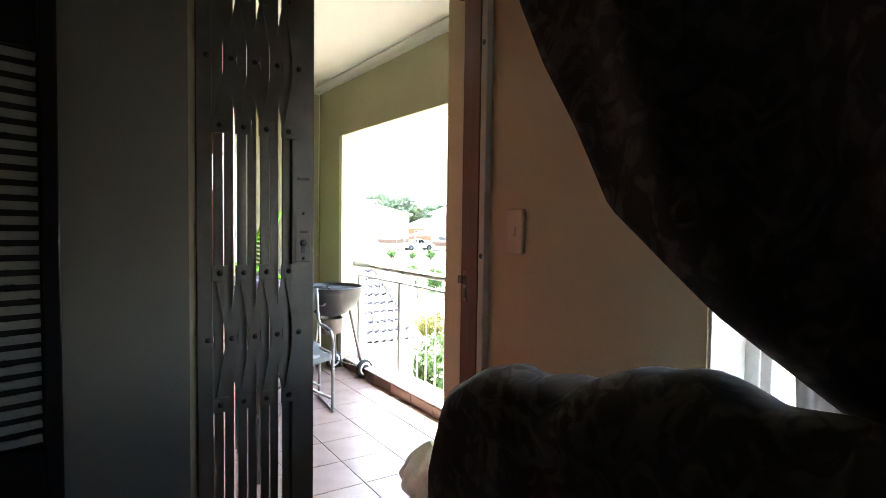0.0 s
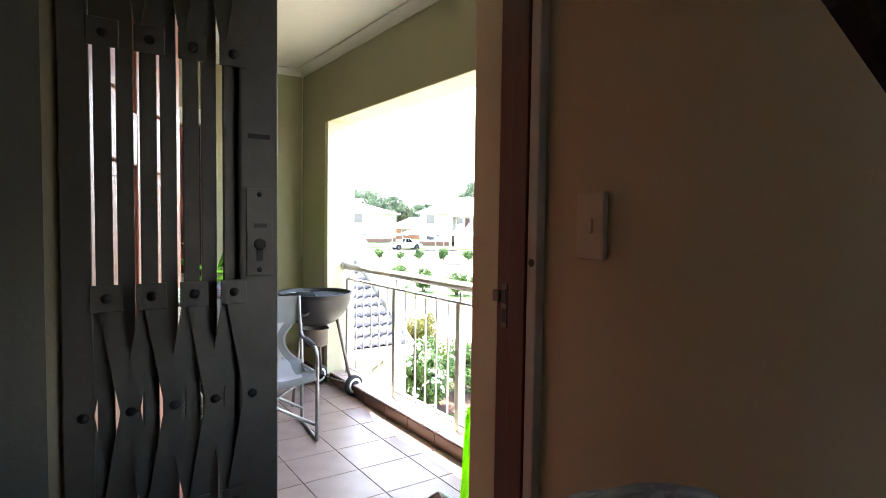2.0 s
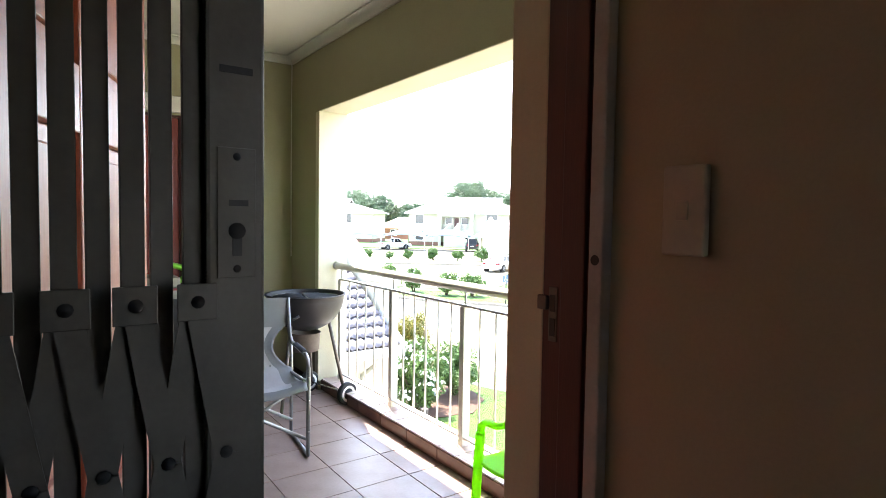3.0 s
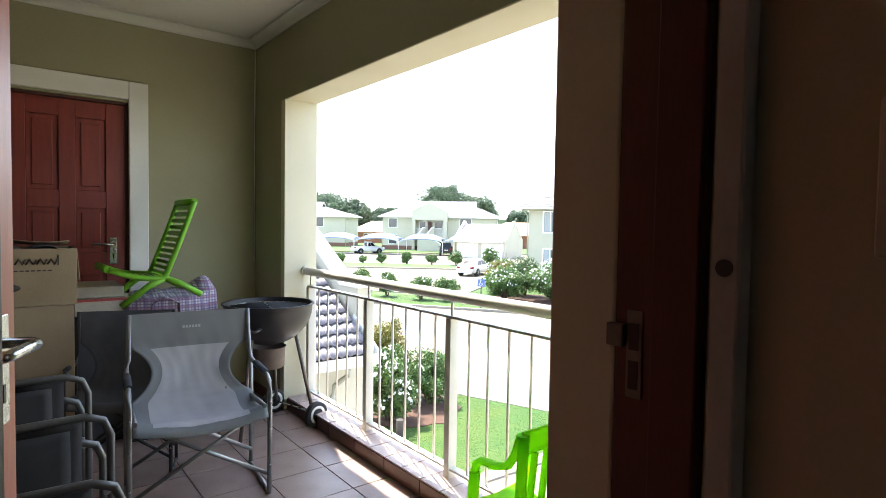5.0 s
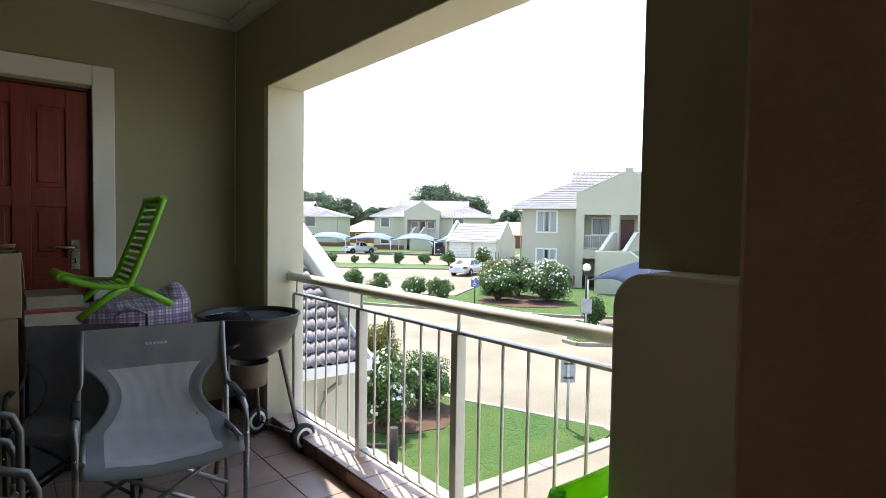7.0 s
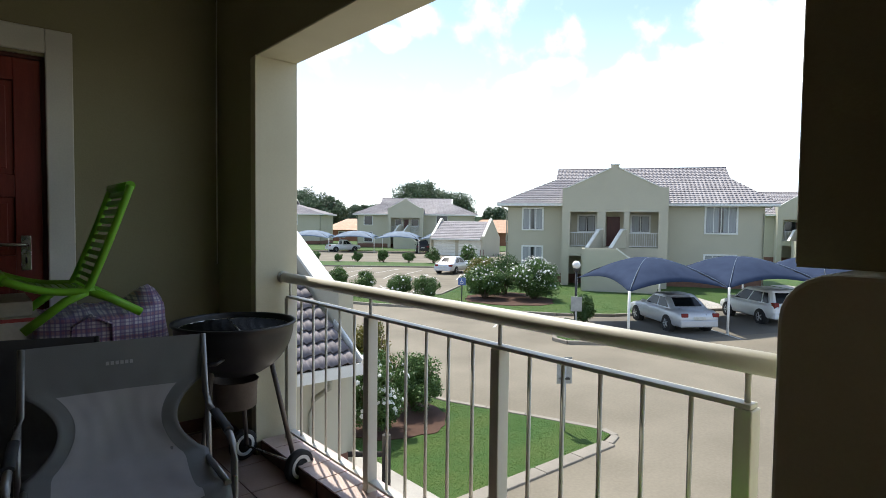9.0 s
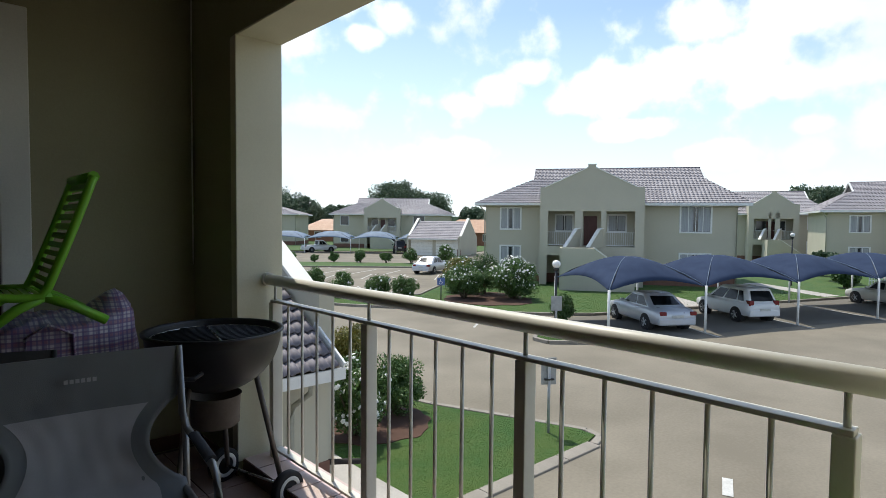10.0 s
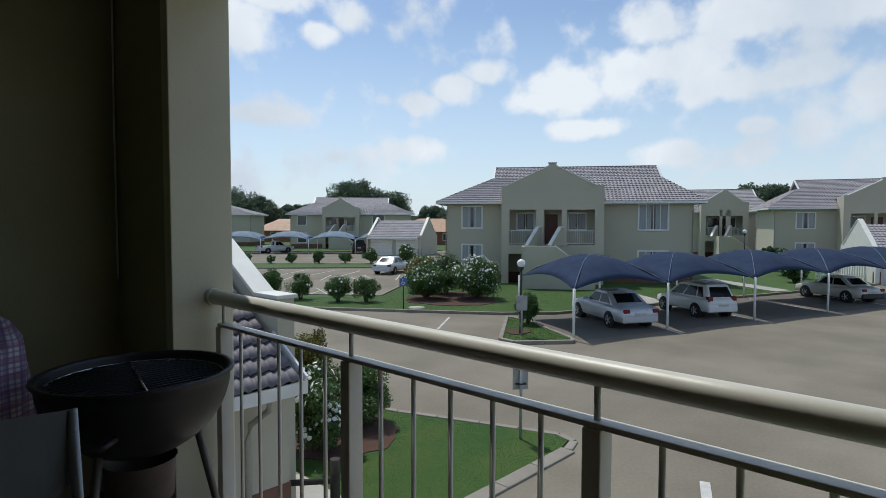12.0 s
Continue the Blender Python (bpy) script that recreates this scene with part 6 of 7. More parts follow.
def camp_chair(m, label, back, centre, tube, folded=False, logo=True):
    """A folding camp chair with a slung canvas; it faces -y, feet on z = 0."""
    c = thing("camp_chair", label, "camp chair", m, group="camp chairs")
    W = 0.29
    for s in (-1, 1):
        x = s * W
        g = Geo().tube([(x, -0.20, 0.012), (x, 0.20, 0.012)], 0.010, 8)
        g.tube([(x, -0.20, 0.01), (x, -0.205, 0.30), (x, -0.205, 0.50), (x * 1.0, -0.19, 0.545), (x, -0.15, 0.562), (x, 0.10, 0.568), (x * 0.99, 0.16, 0.575), (x * 0.96, 0.185, 0.62), (x * 0.945, 0.215, 0.835)], 0.0115, 10)
        g.tube([(x, 0.19, 0.01), (x, 0.185, 0.40), (x * 0.985, 0.18, 0.60)], 0.0105, 8)
        part("side_frame", g, tube, c, "grey steel tube frame")
        part("armrest", Geo().tube([(x, -0.13, 0.572), (x, 0.08, 0.577)], 0.017, 10, flat=0.6), M["canvas_dark"], c)
        for z in (0.15, 0.32, 0.45):
            part("rivet", Geo().lathe([(0.0, 0.003), (0.004, 0.002), (0.005, 0.0)], 8, pose(x, -0.2165, z, 90)), M["steel"], c)
    for y, d in ((-0.19, 1), (0.16, -1)):
        for s in (-1, 1):
            part("cross_bar", Geo().tube([(s * W * 0.98, y + 0.008 * s * d, 0.10), (-s * W * 0.93, y + 0.008 * s * d, 0.42)], 0.0095, 8), tube, c)
    for s in (-1, 1):
        part("seat_rail", Geo().tube([(s * W * 0.93, -0.21, 0.43), (s * W * 0.93, 0.17, 0.40)], 0.011, 8), tube, c)

    def half(v):
        """Half width of the canvas from the top of the back (0) to the front of the seat (1)."""
        if v < 0.24:
            return W * 0.955
        if v < 0.62:
            s = (v - 0.24) / 0.38
            return W * (0.955 - 0.33 * math.sin(math.pi * s) ** 0.8)
        return W * (0.955 - 0.0 * v)

    def line(v):
        if v < 0.6:
            s = v / 0.6
            return 0.215 - 0.06 * s + 0.02 * math.sin(math.pi * s), 0.835 - 0.40 * s
        s = (v - 0.6) / 0.4
        return 0.155 - 0.40 * s, 0.435 - 0.045 * math.sin(math.pi * min(1, s * 1.1)) + 0.01 * s - 0.055 * max(0.0, (s - 0.78) / 0.22) ** 2

    def sheet(lo, hi, off, narrow):
        def f(u, v):
            vv = lo + (hi - lo) * v
            h = half(vv) * narrow
            q = 2 * u - 1
            y, z = line(vv)
            k1, k2 = max(0.0, min(1.0, (vv - 0.15) / 0.3)), max(0.0, min(1.0, (vv - 0.48) / 0.24))
            k1, k2 = k1 * k1 * (3 - 2 * k1), k2 * k2 * (3 - 2 * k2)
            e = q * narrow
            sag = 0.035 * (1 - e * e) * (0.4 + 0.6 * k1)
            wr = 0.0016 * math.sin(e * 9 + vv * 13) + 0.001 * math.sin(e * 23 - vv * 17)
            n_ = (-1.0 + k2, 0.12 + 0.88 * k2)
            return q * h, y + sag * (1 - k2) + n_[0] * (off + wr), z - sag * k2 + n_[1] * (off + wr)
        return f
    part("canvas", Geo().grid(sheet(0.0, 1.0, 0.0, 1.0), 26, 40, 0.004), back, c)
    part("centre_panel", Geo().grid(sheet(0.26, 0.97, 0.006, 0.72), 20, 34), centre, c, "paler centre panel")
    part("top_hem", Geo().grid(sheet(0.0, 0.2, 0.007, 1.01), 20, 6), back, c)
    if logo:
        lg = Geo()
        for k in range(6):
            lg.box(-0.04 + k * 0.0145, -0.04 + k * 0.0145 + 0.010, 0.196, 0.1975, 0.758, 0.770)
        part("logo_bars", lg, M["canvas_light"], c)
    return c


camp_chair(Matrix.Translation((1.165, 3.92, 0)) @ Matrix.Rotation(radians(-7), 4, "Z"), "grey canvas camp chair with a paler centre panel, unfolded", M["canvas"], M["canvas_light"], M["tube"])
camp_chair(Matrix.Translation((0.92, 4.34, 0.0)) @ Matrix.Rotation(radians(-20), 4, "Z") @ Matrix.Diagonal((0.8, 0.5, 0.98, 1)), "grey camp chair pushed in behind the other, canvas darkened for shade", M["canvas_shaded"], M["canvas_shaded"], M["dark"], logo=False)


def folded_chair(m, label, h):
    """A folded camp chair standing upright: bent tube frames with dark cloth between."""
    c = thing("folded_camp_chair", label, "camp chair", m, group="folded camp chairs")
    for k, (y, hh, w) in enumerate(((0.0, h, 0.48), (0.07, h - 0.10, 0.46))):
        pts = [(-w / 2, y, 0.01), (-w / 2, y, hh - 0.07), (-w / 2 + 0.02, y, hh - 0.02), (-w / 2 + 0.07, y, hh), (w / 2 - 0.07, y, hh), (w / 2 - 0.02, y, hh - 0.02), (w / 2, y, hh - 0.07), (w / 2, y, 0.01)]
        part("frame", Geo().tube(pts, 0.0125, 10), M["tube_dark"], c, "grey bent steel tube")
    part("cloth", Geo().grid(lambda u, v: (-0.235 + 0.40 * u, 0.03 + 0.02 * math.sin(v * 5) + 0.008 * math.sin(u * 14), h - 0.015 - v * (h - 0.22)), 16, 16, 0.006), M["canvas_dark"], c, "charcoal cloth")
    part("cloth_flap", Geo().grid(lambda u, v: (-0.235 + 0.36 * u, -0.018 - 0.012 * math.sin(v * 3.1), h - 0.03 - v * 0.24), 12, 10, 0.005), M["canvas_dark"], c, "charcoal cloth flap")
    part("hinge", Geo().tube([(0.225, -0.02, h * 0.62), (0.225, 0.09, h * 0.62)], 0.011, 8), M["tube"], c)
    return c


folded_chair(Matrix.Translation((0.455, 3.62, 0)), "folded dark camp chair standing behind two others", 0.70)
folded_chair(Matrix.Translation((0.475, 3.20, 0)) @ Matrix.Rotation(radians(3), 4, "Z"), "folded dark camp chair standing in a row", 0.66)
folded_chair(Matrix.Translation((0.455, 2.86, 0)) @ Matrix.Rotation(radians(-4), 4, "Z"), "folded dark camp chair at the front of a row", 0.585)

# ---- boxes and bags ----


def carton(m, w, d, h, label, mat, open_top=False, prints=0):
    b = thing("cardboard_box", label, "box", m, group="stacked boxes")
    t = 0.006
    g = Geo().box(0, w, 0, t, 0, h).box(0, w, d - t, d, 0, h).box(0, t, t, d - t, 0, h).box(w - t, w, t, d - t, 0, h).box(t, w - t, t, d - t, 0, t)
    part("body", g, mat, b, bevel=0.002)
    if open_top:
        part("flap", Geo().grid(lambda u, v: (0.01 + u * (w - 0.02), d - 0.004 - v * 0.11, h + 0.012 + v * 0.02 + 0.01 * math.sin(u * 6)), 12, 4, 0.004), mat, b)
        part("flap", Geo().grid(lambda u, v: (w - 0.002 + v * 0.012, 0.01 + u * (d - 0.02), h - v * 0.16), 6, 4, 0.004), mat, b)
        part("contents", Geo().grid(lambda u, v: (0.02 + u * (w - 0.04), 0.02 + v * (d - 0.04), h - 0.015 + 0.03 * math.sin(u * 9 + 1) * math.sin(v * 7 + 2)), 18, 14), M["canvas_dark"], b)
    else:
        part("lid", Geo().box(0.001, w - 0.001, 0.001, d / 2 - 0.002, h, h + 0.004).box(0.001, w - 0.001, d / 2 + 0.002, d - 0.001, h, h + 0.004), mat, b)
    if prints == 1:
        pg = Geo()
        for k in range(4):
            x = w - 0.245 + k * 0.042
            pg.tube([(x, -0.002, h - 0.075), (x + 0.014, -0.002, h - 0.048), (x + 0.028, -0.002, h - 0.075), (x + 0.04, -0.002, h - 0.052)], 0.0045, 6, flat=1.0)
        pg.box(w - 0.08, w - 0.074, -0.003, 0.0, h - 0.08, h - 0.03)
        part("printed_mark", pg, M["ink"], b, "dark script mark")
        bars = Geo()
        for k in range(7):
            bars.box(w - 0.25 + k * 0.022, w - 0.25 + k * 0.022 + 0.016, -0.0015, 0.0, h - 0.108, h - 0.102)
        part("printed_line", bars, M["ink"], b)
        part("hand_hole", Geo().lathe([(0.0, 0.001), (0.045, 0.001), (0.047, -0.001)], 20, Matrix.Translation((w - 0.27, 0, h - 0.185)) @ Matrix.Rotation(radians(90), 4, "X") @ Matrix.Diagonal((1, 0.4, 1, 1))), M["ink"], b, "dark hand hole")
    if prints == 2:
        pg = Geo().lathe([(0.0, -0.05), (0.018, -0.05), (0.003, -0.045), (0.003, -0.02), (0.02, -0.012), (0.033, 0.008), (0.036, 0.03)], 16, Matrix.Translation((w - 0.22, -0.001, h - 0.17)) @ Matrix.Diagonal((1, 0.04, 1, 1)))
        part("printed_glass", pg, M["ink"], b, "printed goblet")
    return b


carton(Matrix.Translation((0.22, 4.42, 0.0)), 0.50, 0.40, 0.49, "brown cardboard box at the bottom of a stack", M["card"])
carton(Matrix.Translation((0.24, 4.40, 0.495)), 0.48, 0.38, 0.372, "brown cardboard box with a printed goblet", M["card"], prints=2)
carton(Matrix.Translation((0.25, 4.42, 0.872)), 0.485, 0.36, 0.275, "open brown cardboard box with dark script on its side", M["card"], True, 1)
cr = thing("flat_carton", "cream carton with a red edge lying on a stack", "box", Matrix.Translation((0.77, 4.86, 0)))
part("crate", Geo().box(0.0, 0.26, 0.0, 0.38, 0.0, 0.74), M["canvas_dark"], cr, "dark crate below", bevel=0.01)
part("body", Geo().box(-0.01, 0.27, -0.01, 0.40, 0.745, 0.84), M["beige_box"], cr, bevel=0.003)
part("edge_band", Geo().box(-0.012, 0.272, -0.012, -0.010, 0.825, 0.84).box(0.256, 0.272, -0.0125, -0.0105, 0.745, 0.825), M["redprint"], cr)
part("top_sheet", Geo().box(0.0, 0.24, 0.04, 0.40, 0.842, 0.905), M["beige_box"], cr, bevel=0.003)
ct = solid("storage_crate", Geo().box(1.0, 1.52, 4.75, 5.3, 0.0, 0.42), M["canvas_dark"], "dark storage crate under the plaid bag", "crate", bevel=0.02)


def bag(u, v):
    a = 2 * math.pi * u
    cx, cy = 1.26, 4.98
    k = abs(math.cos(a)) ** 0.55 * (1 if math.cos(a) > 0 else -1)
    s = abs(math.sin(a)) ** 0.55 * (1 if math.sin(a) > 0 else -1)
    q = 1 + 0.06 * math.sin(math.pi * min(v / 0.7, 1)) + 0.018 * math.sin(a * 7 + v * 9) + 0.012 * math.sin(a * 13 - v * 15)
    sh = 1.0 if v < 0.7 else max(0.012, 1 - (v - 0.7) / 0.3)
    x, y = cx + 0.27 * k * q * sh, cy + 0.22 * s * q * sh
    z = 0.425 + (0.40 * v / 0.7 if v < 0.7 else 0.40 + 0.035 * math.sin((v - 0.7) / 0.3 * math.pi / 2))
    z += 0.115 * math.exp(-((x - cx - 0.20) / 0.075) ** 2 - ((y - cy + 0.06) / 0.13) ** 2) * min(1.0, max(0.0, v - 0.4) / 0.3) + 0.010 * math.sin(x * 47) * math.sin(y * 41) * (v > 0.5)
    return x, y, z


bg_ = thing("plaid_bag", "purple and white plaid woven carrier bag, full", "bag")
part("body", Geo().grid(bag, 72, 30), M["plaid"], bg_)
part("handle", Geo().tube([(1.12, 4.755, 0.62), (1.13, 4.742, 0.80), (1.20, 4.74, 0.845), (1.28, 4.742, 0.80), (1.29, 4.755, 0.62)], 0.012, 8, flat=0.5), M["plaid"], bg_)
# slatted plastic recliner lying on the bag
lo = thing("plastic_recliner", "lime green slatted plastic recliner chair resting on the bag", "chair", Matrix.Translation((1.195, 4.62, 0.945)))


def rec(s):
    """Side profile of the recliner: seat to the corner, then up the back."""
    if s < 0.45:
        t = s / 0.45
        return -0.30 + 0.28 * t, 0.075 - 0.055 * t - 0.02 * math.sin(math.pi * t)
    t = (s - 0.45) / 0.55
    return -0.02 + 0.03 * t + 0.13 * t ** 1.1, 0.02 + 0.44 * t - 0.02 * math.sin(math.pi * t)


for y in (0.0, 0.40):
    part("side_rail", Geo().tube([(rec(k / 16)[0], y, rec(k / 16)[1]) for k in range(17)], 0.021, 10, flat=0.75), M["lime_shaded"], lo)
    part("leg", Geo().tube([(0.0, y, 0.03), (-0.10, y, -0.02), (-0.24, y, -0.13)], 0.018, 8), M["lime_shaded"], lo)
    part("leg", Geo().tube([(-0.02, y, 0.02), (0.07, y, -0.02), (0.175, y, -0.085)], 0.018, 8), M["lime_shaded"], lo)
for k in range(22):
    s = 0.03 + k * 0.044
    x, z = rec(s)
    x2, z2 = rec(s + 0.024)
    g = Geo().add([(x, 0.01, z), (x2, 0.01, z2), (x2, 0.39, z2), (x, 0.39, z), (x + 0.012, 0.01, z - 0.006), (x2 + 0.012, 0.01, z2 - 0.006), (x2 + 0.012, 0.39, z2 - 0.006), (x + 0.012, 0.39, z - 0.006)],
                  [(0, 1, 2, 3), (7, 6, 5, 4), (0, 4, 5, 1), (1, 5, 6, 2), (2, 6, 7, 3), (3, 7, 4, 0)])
    part("slat", g, M["lime_shaded"], lo)
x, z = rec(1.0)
part("top_bar", Geo().tube([(x, 0.0, z), (x, 0.40, z)], 0.021, 8), M["lime_shaded"], lo)
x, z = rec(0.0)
part("front_bar", Geo().tube([(x, 0.0, z), (x, 0.40, z)], 0.021, 8), M["lime_shaded"], lo)

# ---- kettle barbecue ----
kb = thing("kettle_barbecue", "black enamel kettle barbecue without its lid", "barbecue", Matrix.Translation((1.735, 4.50, 0)))
R = 0.262
part("bowl", Geo().lathe([(R * math.sin(radians(a)), 0.785 - R * 0.93 * math.cos(radians(a)) + 0.0) for a in range(12, 91, 6)] + [(R + 0.012, 0.792), (R + 0.012, 0.80), (R - 0.004, 0.80)] + [((R - 0.006) * math.sin(radians(a)), 0.79 - R * 0.9 * math.cos(radians(a))) for a in range(90, 10, -8)], 40), M["enamel"], kb)
gr = part("grate", Geo().tube([(0.244 * math.cos(2 * math.pi * k / 36), 0.244 * math.sin(2 * math.pi * k / 36), 0.772) for k in range(36)], 0.004, 6, closed=True), M["steel"], kb, "round wire grate")
for k in range(-9, 10):
    y = k * 0.026
    h = math.sqrt(max(0.0, 0.243 ** 2 - y * y))
    part("grate_bar", Geo().tube([(-h, y, 0.773), (h, y, 0.773)], 0.0025, 5), M["dark"], gr)
part("grate_bar", Geo().tube([(-0.05, -0.237, 0.776), (0.05, 0.237, 0.776)], 0.004, 6), M["steel"], gr)
part("ash_pan", Geo().lathe([(0.0, 0.40), (0.085, 0.40), (0.095, 0.41), (0.10, 0.525), (0.105, 0.53)], 24), M["ash"], kb, "rusty ash can below the bowl")
for a in (-135, 100):
    c_, s_ = math.cos(radians(a)), math.sin(radians(a))
    part("handle", Geo().tube([(c_ * 0.245 - s_ * 0.06, s_ * 0.245 + c_ * 0.06, 0.68), (c_ * 0.288 - s_ * 0.05, s_ * 0.288 + c_ * 0.05, 0.67), (c_ * 0.288 + s_ * 0.05, s_ * 0.288 - c_ * 0.05, 0.67), (c_ * 0.245 + s_ * 0.06, s_ * 0.245 - c_ * 0.06, 0.68)], 0.009, 8), M["enamel"], kb)
feet = [(0.262, -0.075), (0.17, 0.30), (-0.22, -0.14)]
for k, (fx, fy) in enumerate(feet):
    d = Vector((fx, fy)).normalized()
    zb = 0.085 if k < 2 else 0.012
    part("leg", Geo().tube([(d.x * 0.16, d.y * 0.16, 0.60), (fx, fy, zb)], 0.0115, 10), M["dull"], kb, "dull steel tube leg")
part("axle", Geo().tube([(feet[0][0] + 0.02, feet[0][1] - 0.03, 0.08), (feet[1][0], feet[1][1], 0.08)], 0.006, 8), M["steel"], kb)
ax = Vector((feet[0][0] - feet[1][0], feet[0][1] - feet[1][1], 0)).normalized()
for k in (0, 1):
    c0 = Vector((feet[k][0], feet[k][1], 0.08)) + ax * (0.03 if k == 0 else -0.03)
    yaw = math.atan2(ax.y, ax.x)
    wm = Matrix.Translation(c0) @ Matrix.Rotation(yaw, 4, "Z") @ Matrix.Rotation(radians(90), 4, "Y")
    wh = part("wheel", Geo().lathe([(0.054, -0.018), (0.074, -0.02), (0.079, -0.012), (0.079, 0.012), (0.074, 0.02), (0.054, 0.018)], 28, wm), M["tyre"], kb, "black plastic wheel")
    part("white_ring", Geo().lathe([(0.040, 0.0185), (0.056, 0.0195), (0.058, 0.017), (0.058, -0.017), (0.056, -0.0195), (0.040, -0.0185)], 28, wm), M["white"], wh, "white wheel ring")
    part("hub", Geo().lathe([(0.0, 0.022), (0.012, 0.021), (0.016, 0.016), (0.041, 0.014), (0.041, -0.014), (0.016, -0.016), (0.0, -0.022)], 20, wm), M["tyre"], wh)

# ---- lime green armchair by the railing ----
gc = thing("plastic_armchair", "lime green plastic armchair with a slotted back facing the railing", "chair", Matrix.Translation((1.847, 2.29, 0)) @ Matrix.Diagonal((1, 0.87, 0.865, 1)))
W = 0.128
part("seat", Geo().grid(lambda u, v: ((2 * u - 1) * W * 0.98, 0.05 + 0.30 * v, 0.36 - 0.02 * math.sin(math.pi * v) + 0.015 * (2 * u - 1) ** 2), 16, 12, 0.012), M["lime"], gc)
for s in (-1, 1):
    x = s * W
    part("arm", Geo().tube([(x, 0.05, 0.735), (x, 0.075, 0.66), (x, 0.115, 0.60), (x, 0.18, 0.575), (x, 0.26, 0.57), (x * 1.0, 0.29, 0.55), (x, 0.30, 0.50)], 0.021, 10, flat=0.7), M["lime"], gc)
    part("front_leg", Geo().tube([(x, 0.30, 0.51), (x * 1.02, 0.315, 0.3), (x * 1.06, 0.33, 0.0)], 0.022, 10), M["lime"], gc)
    part("back_leg", Geo().tube([(x * 0.97, 0.055, 0.42), (x * 1.0, 0.03, 0.2), (x * 1.05, 0.0, 0.0)], 0.022, 10), M["lime"], gc)
    part("back_post", Geo().tube([(x * 0.97, 0.06, 0.36), (x, 0.045, 0.6), (x, 0.04, 0.735)], 0.02, 10), M["lime"], gc)
part("top_rail", Geo().grid(lambda u, v: ((2 * u - 1) * W, 0.04 - 0.02 * math.sin(math.pi * u), 0.66 + 0.085 * v + 0.012 * math.sin(math.pi * u)), 16, 4, 0.014), M["lime"], gc)
part("lower_rail", Geo().grid(lambda u, v: ((2 * u - 1) * W, 0.052 - 0.015 * math.sin(math.pi * u), 0.39 + 0.07 * v), 16, 4, 0.014), M["lime"], gc)
for k in range(4):
    x = (k - 1.5) * 0.056
    part("back_slat", bar(Geo(), (x - 0.012 * (1 if k < 2 else -1), 0.044, 0.45), (x, 0.03, 0.67), 0.012, 0.027, up=(0, 1, 0)), M["lime"], gc, bevel=0.003)


def sack(u, v):
    a = 2 * math.pi * u
    r = 0.135 * (math.sin(math.pi * min(1.0, 0.12 + v * 0.9)) ** 0.6) * (1 + 0.10 * math.sin(a * 5 + v * 7) + 0.06 * math.sin(a * 11 - v * 13))
    return 1.36 + r * math.cos(a), 2.27 + r * math.sin(a), 0.002 + 0.27 * v * (1 + 0.08 * math.sin(a * 3))


solid("plastic_bag", Geo().grid(sack, 60, 22), M["bagwhite"], "crumpled white plastic shopping bag on the floor", "bag")

# ---- tiles: balcony floor, kerb, skirting, garage roof ----
P_ = 0.307
tile_me = Geo().box(0.002, P_ - 0.002, 0.002, P_ - 0.002, -0.008, 0.0).mesh("floor_tile", M["tile"], 0.0015, 1)
for i in range(-14, 8):
    for j in range(-6, 8):
        x, y = 1.783 + (i - 7) * P_, 3.515 + (j - 1) * P_
        if -2.6 <= x and x + P_ <= 2.09 and y >= 1.58 - 0.2 and y + P_ <= YB + 0.2:
            me = tile_me
            if x + P_ > 2.0 or y < 1.61 or y + P_ > YB:
                y0, y1, x1 = max(y, 1.615), min(y + P_, YB - 0.002), min(x + P_, 1.998)
                if y1 - y0 < 0.03 or x1 - x < 0.03:
                    continue
                me = Geo().box(0.003, x1 - x - 0.003, y0 - y + 0.003, y1 - y - 0.003, -0.008, 0.0).mesh("floor_tile", M["tile"], 0.0015, 1)
            part("floor_tile", me, None, slab, m=Matrix.Translation((x, y, 0)))
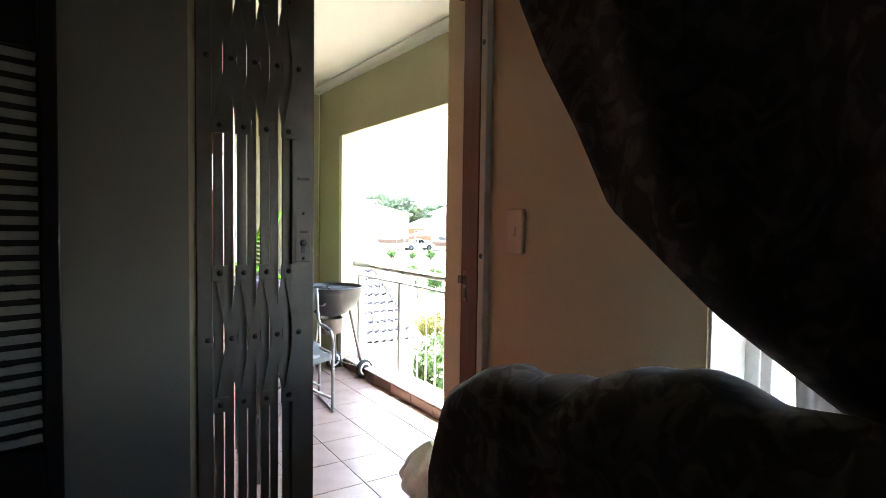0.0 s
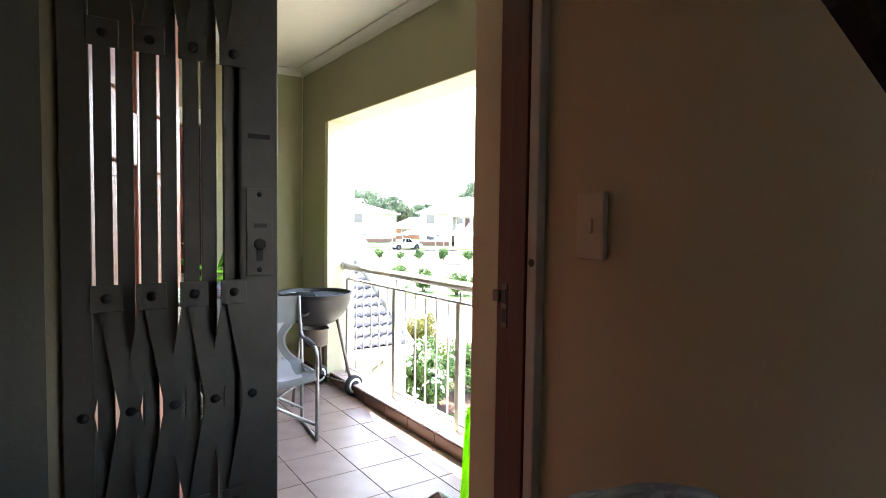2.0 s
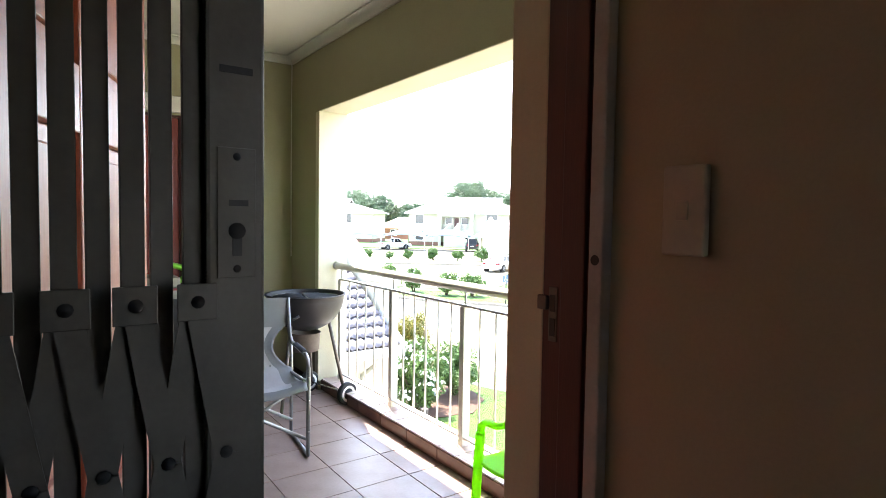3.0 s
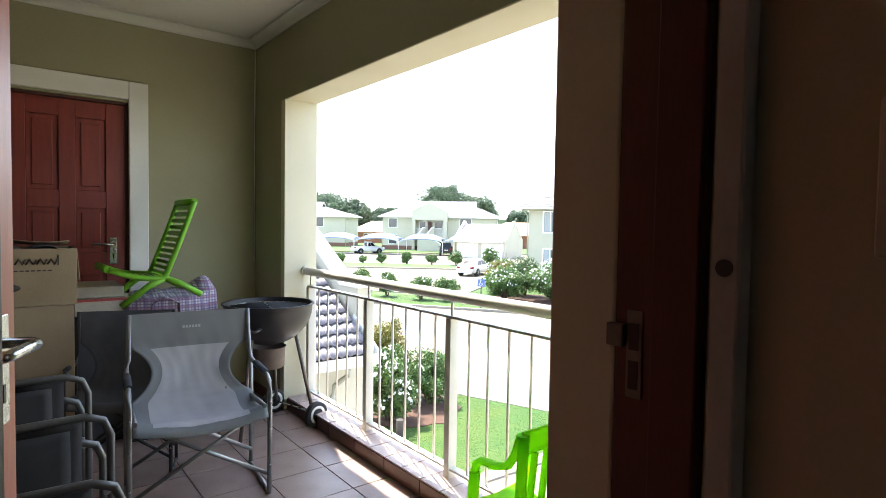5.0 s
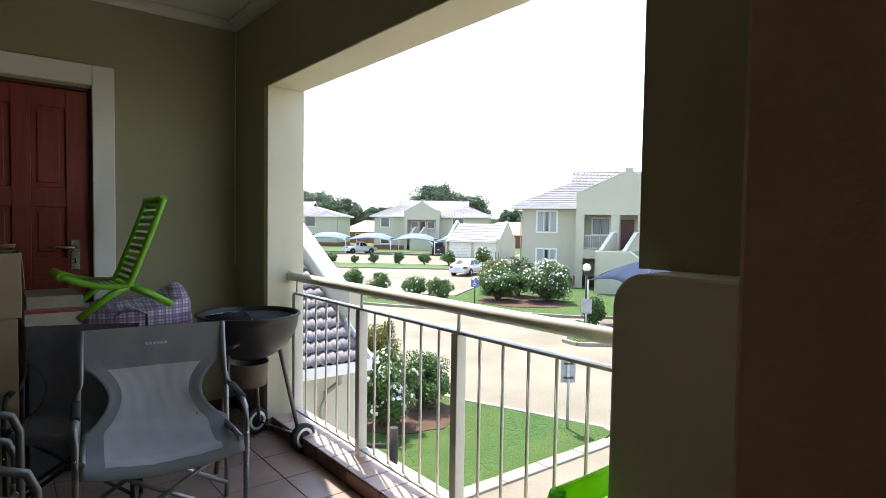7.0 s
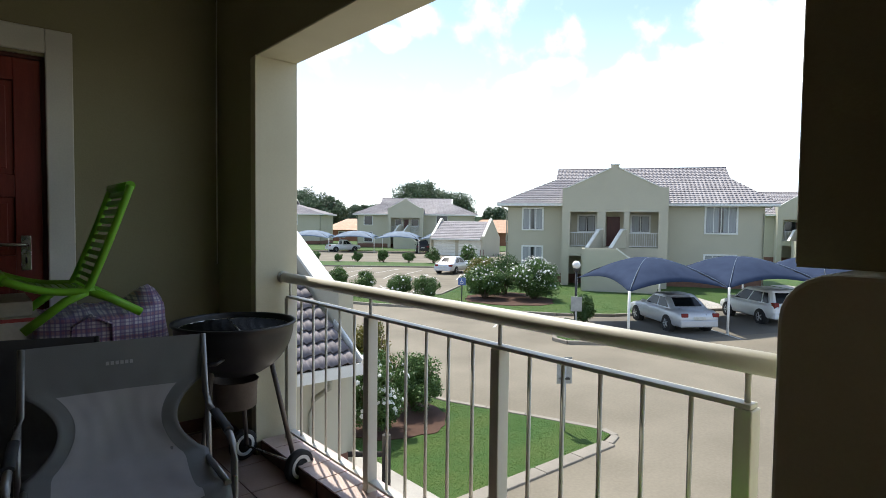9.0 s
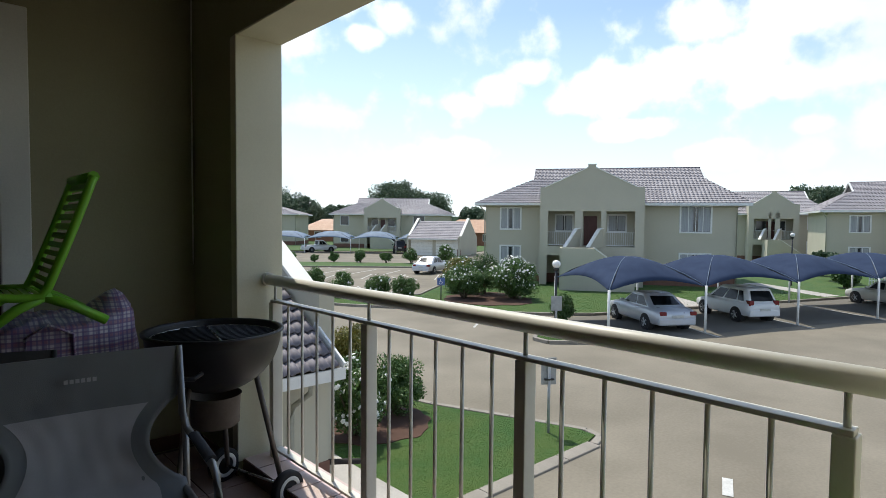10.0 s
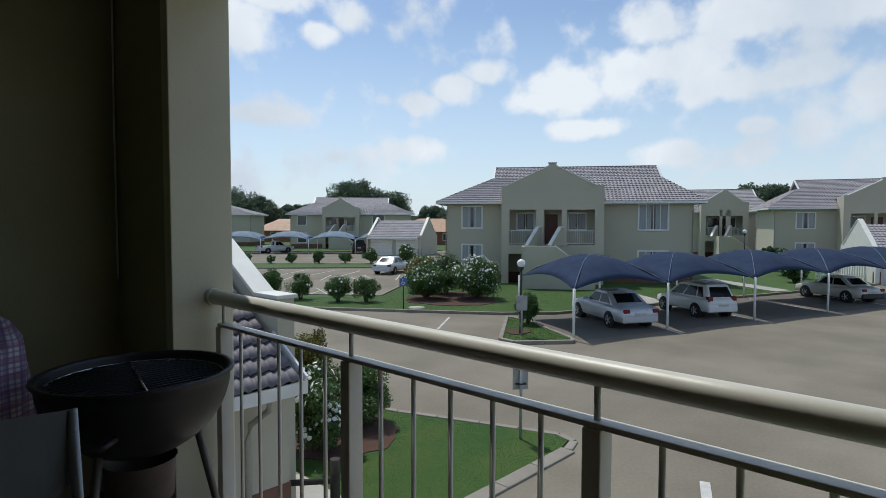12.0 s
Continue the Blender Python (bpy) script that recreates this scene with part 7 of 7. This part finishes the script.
sk = Geo().box(0, 0.008, 0.002, 0.311, 0.002, 0.078).mesh("skirting_tile", M["skirt"], 0.0015, 1)
for k in range(8):
    y = OY0 + 0.03 + k * 0.315
    part("skirting_tile", sk, None, kerb, m=Matrix.Translation((1.992, y, 0)))
si = Geo().box(0, 0.20, 0.002, 0.151, 0.0, 0.008).mesh("sill_tile", M["sill"], 0.0015, 1)
for k in range(16):
    part("sill_tile", si, None, kerb, m=Matrix.Translation((1.99, OY0 + 0.03 + k * 0.1565, 0.082)))
bk = thing("baseboard", "brown tile skirting along the balcony walls", "skirting", kind="structure")
part("skirting_tile", sk, None, bk, m=Matrix.Translation((XI - 0.01, OY1 + 0.002, 0)) @ Matrix.Diagonal((1, 1.0, 1, 1)))
part("skirting_tile", sk, None, bk, m=Matrix.Translation((XI - 0.01, OY1 + 0.254, 0)))
sk2 = Geo().box(0.002, 0.313, -0.008, 0.0, 0.002, 0.078).mesh("skirting_tile", M["skirt"], 0.0015, 1)
for k in range(3):
    part("skirting_tile", sk2, None, bk, m=Matrix.Translation((1.24 + k * 0.24, YB - 0.001 - 0.0006 * k, 0)))
for k in range(9):
    part("skirting_tile", sk2, None, bk, m=Matrix.Translation((-2.55 + k * 0.316, YB - 0.001, 0)))

rp = math.atan2(1.99, 3.42)


def roof_tile():
    """One wavy interlocking tile, lying along its slope (y up the slope)."""
    def f(u, v):
        w = 0.018 * math.cos(4 * math.pi * (u + 0.1)) + 0.006 * math.cos(8 * math.pi * u)
        return u * 0.305, v * 0.325, w + 0.04 - 0.036 * v
    return Geo().grid(f, 14, 1, 0.014)


rt = roof_tile().mesh("roof_tile", M["roof_near"])
slope = part("roof_slope", Geo().box(0.62, 5.2, 8.99, 9.0, -0.83, -0.8), M["timber"], near)
for i in range(15):
    for j in range(15):
        d = j * 0.268
        part("roof_tile", rt, None, slope, m=Matrix.Translation((0.62 + i * 0.302, 8.93 + d * math.cos(rp), -0.80 + 0.0 + d * math.sin(rp) + 0.012)) @ Matrix.Rotation(rp, 4, "X"))
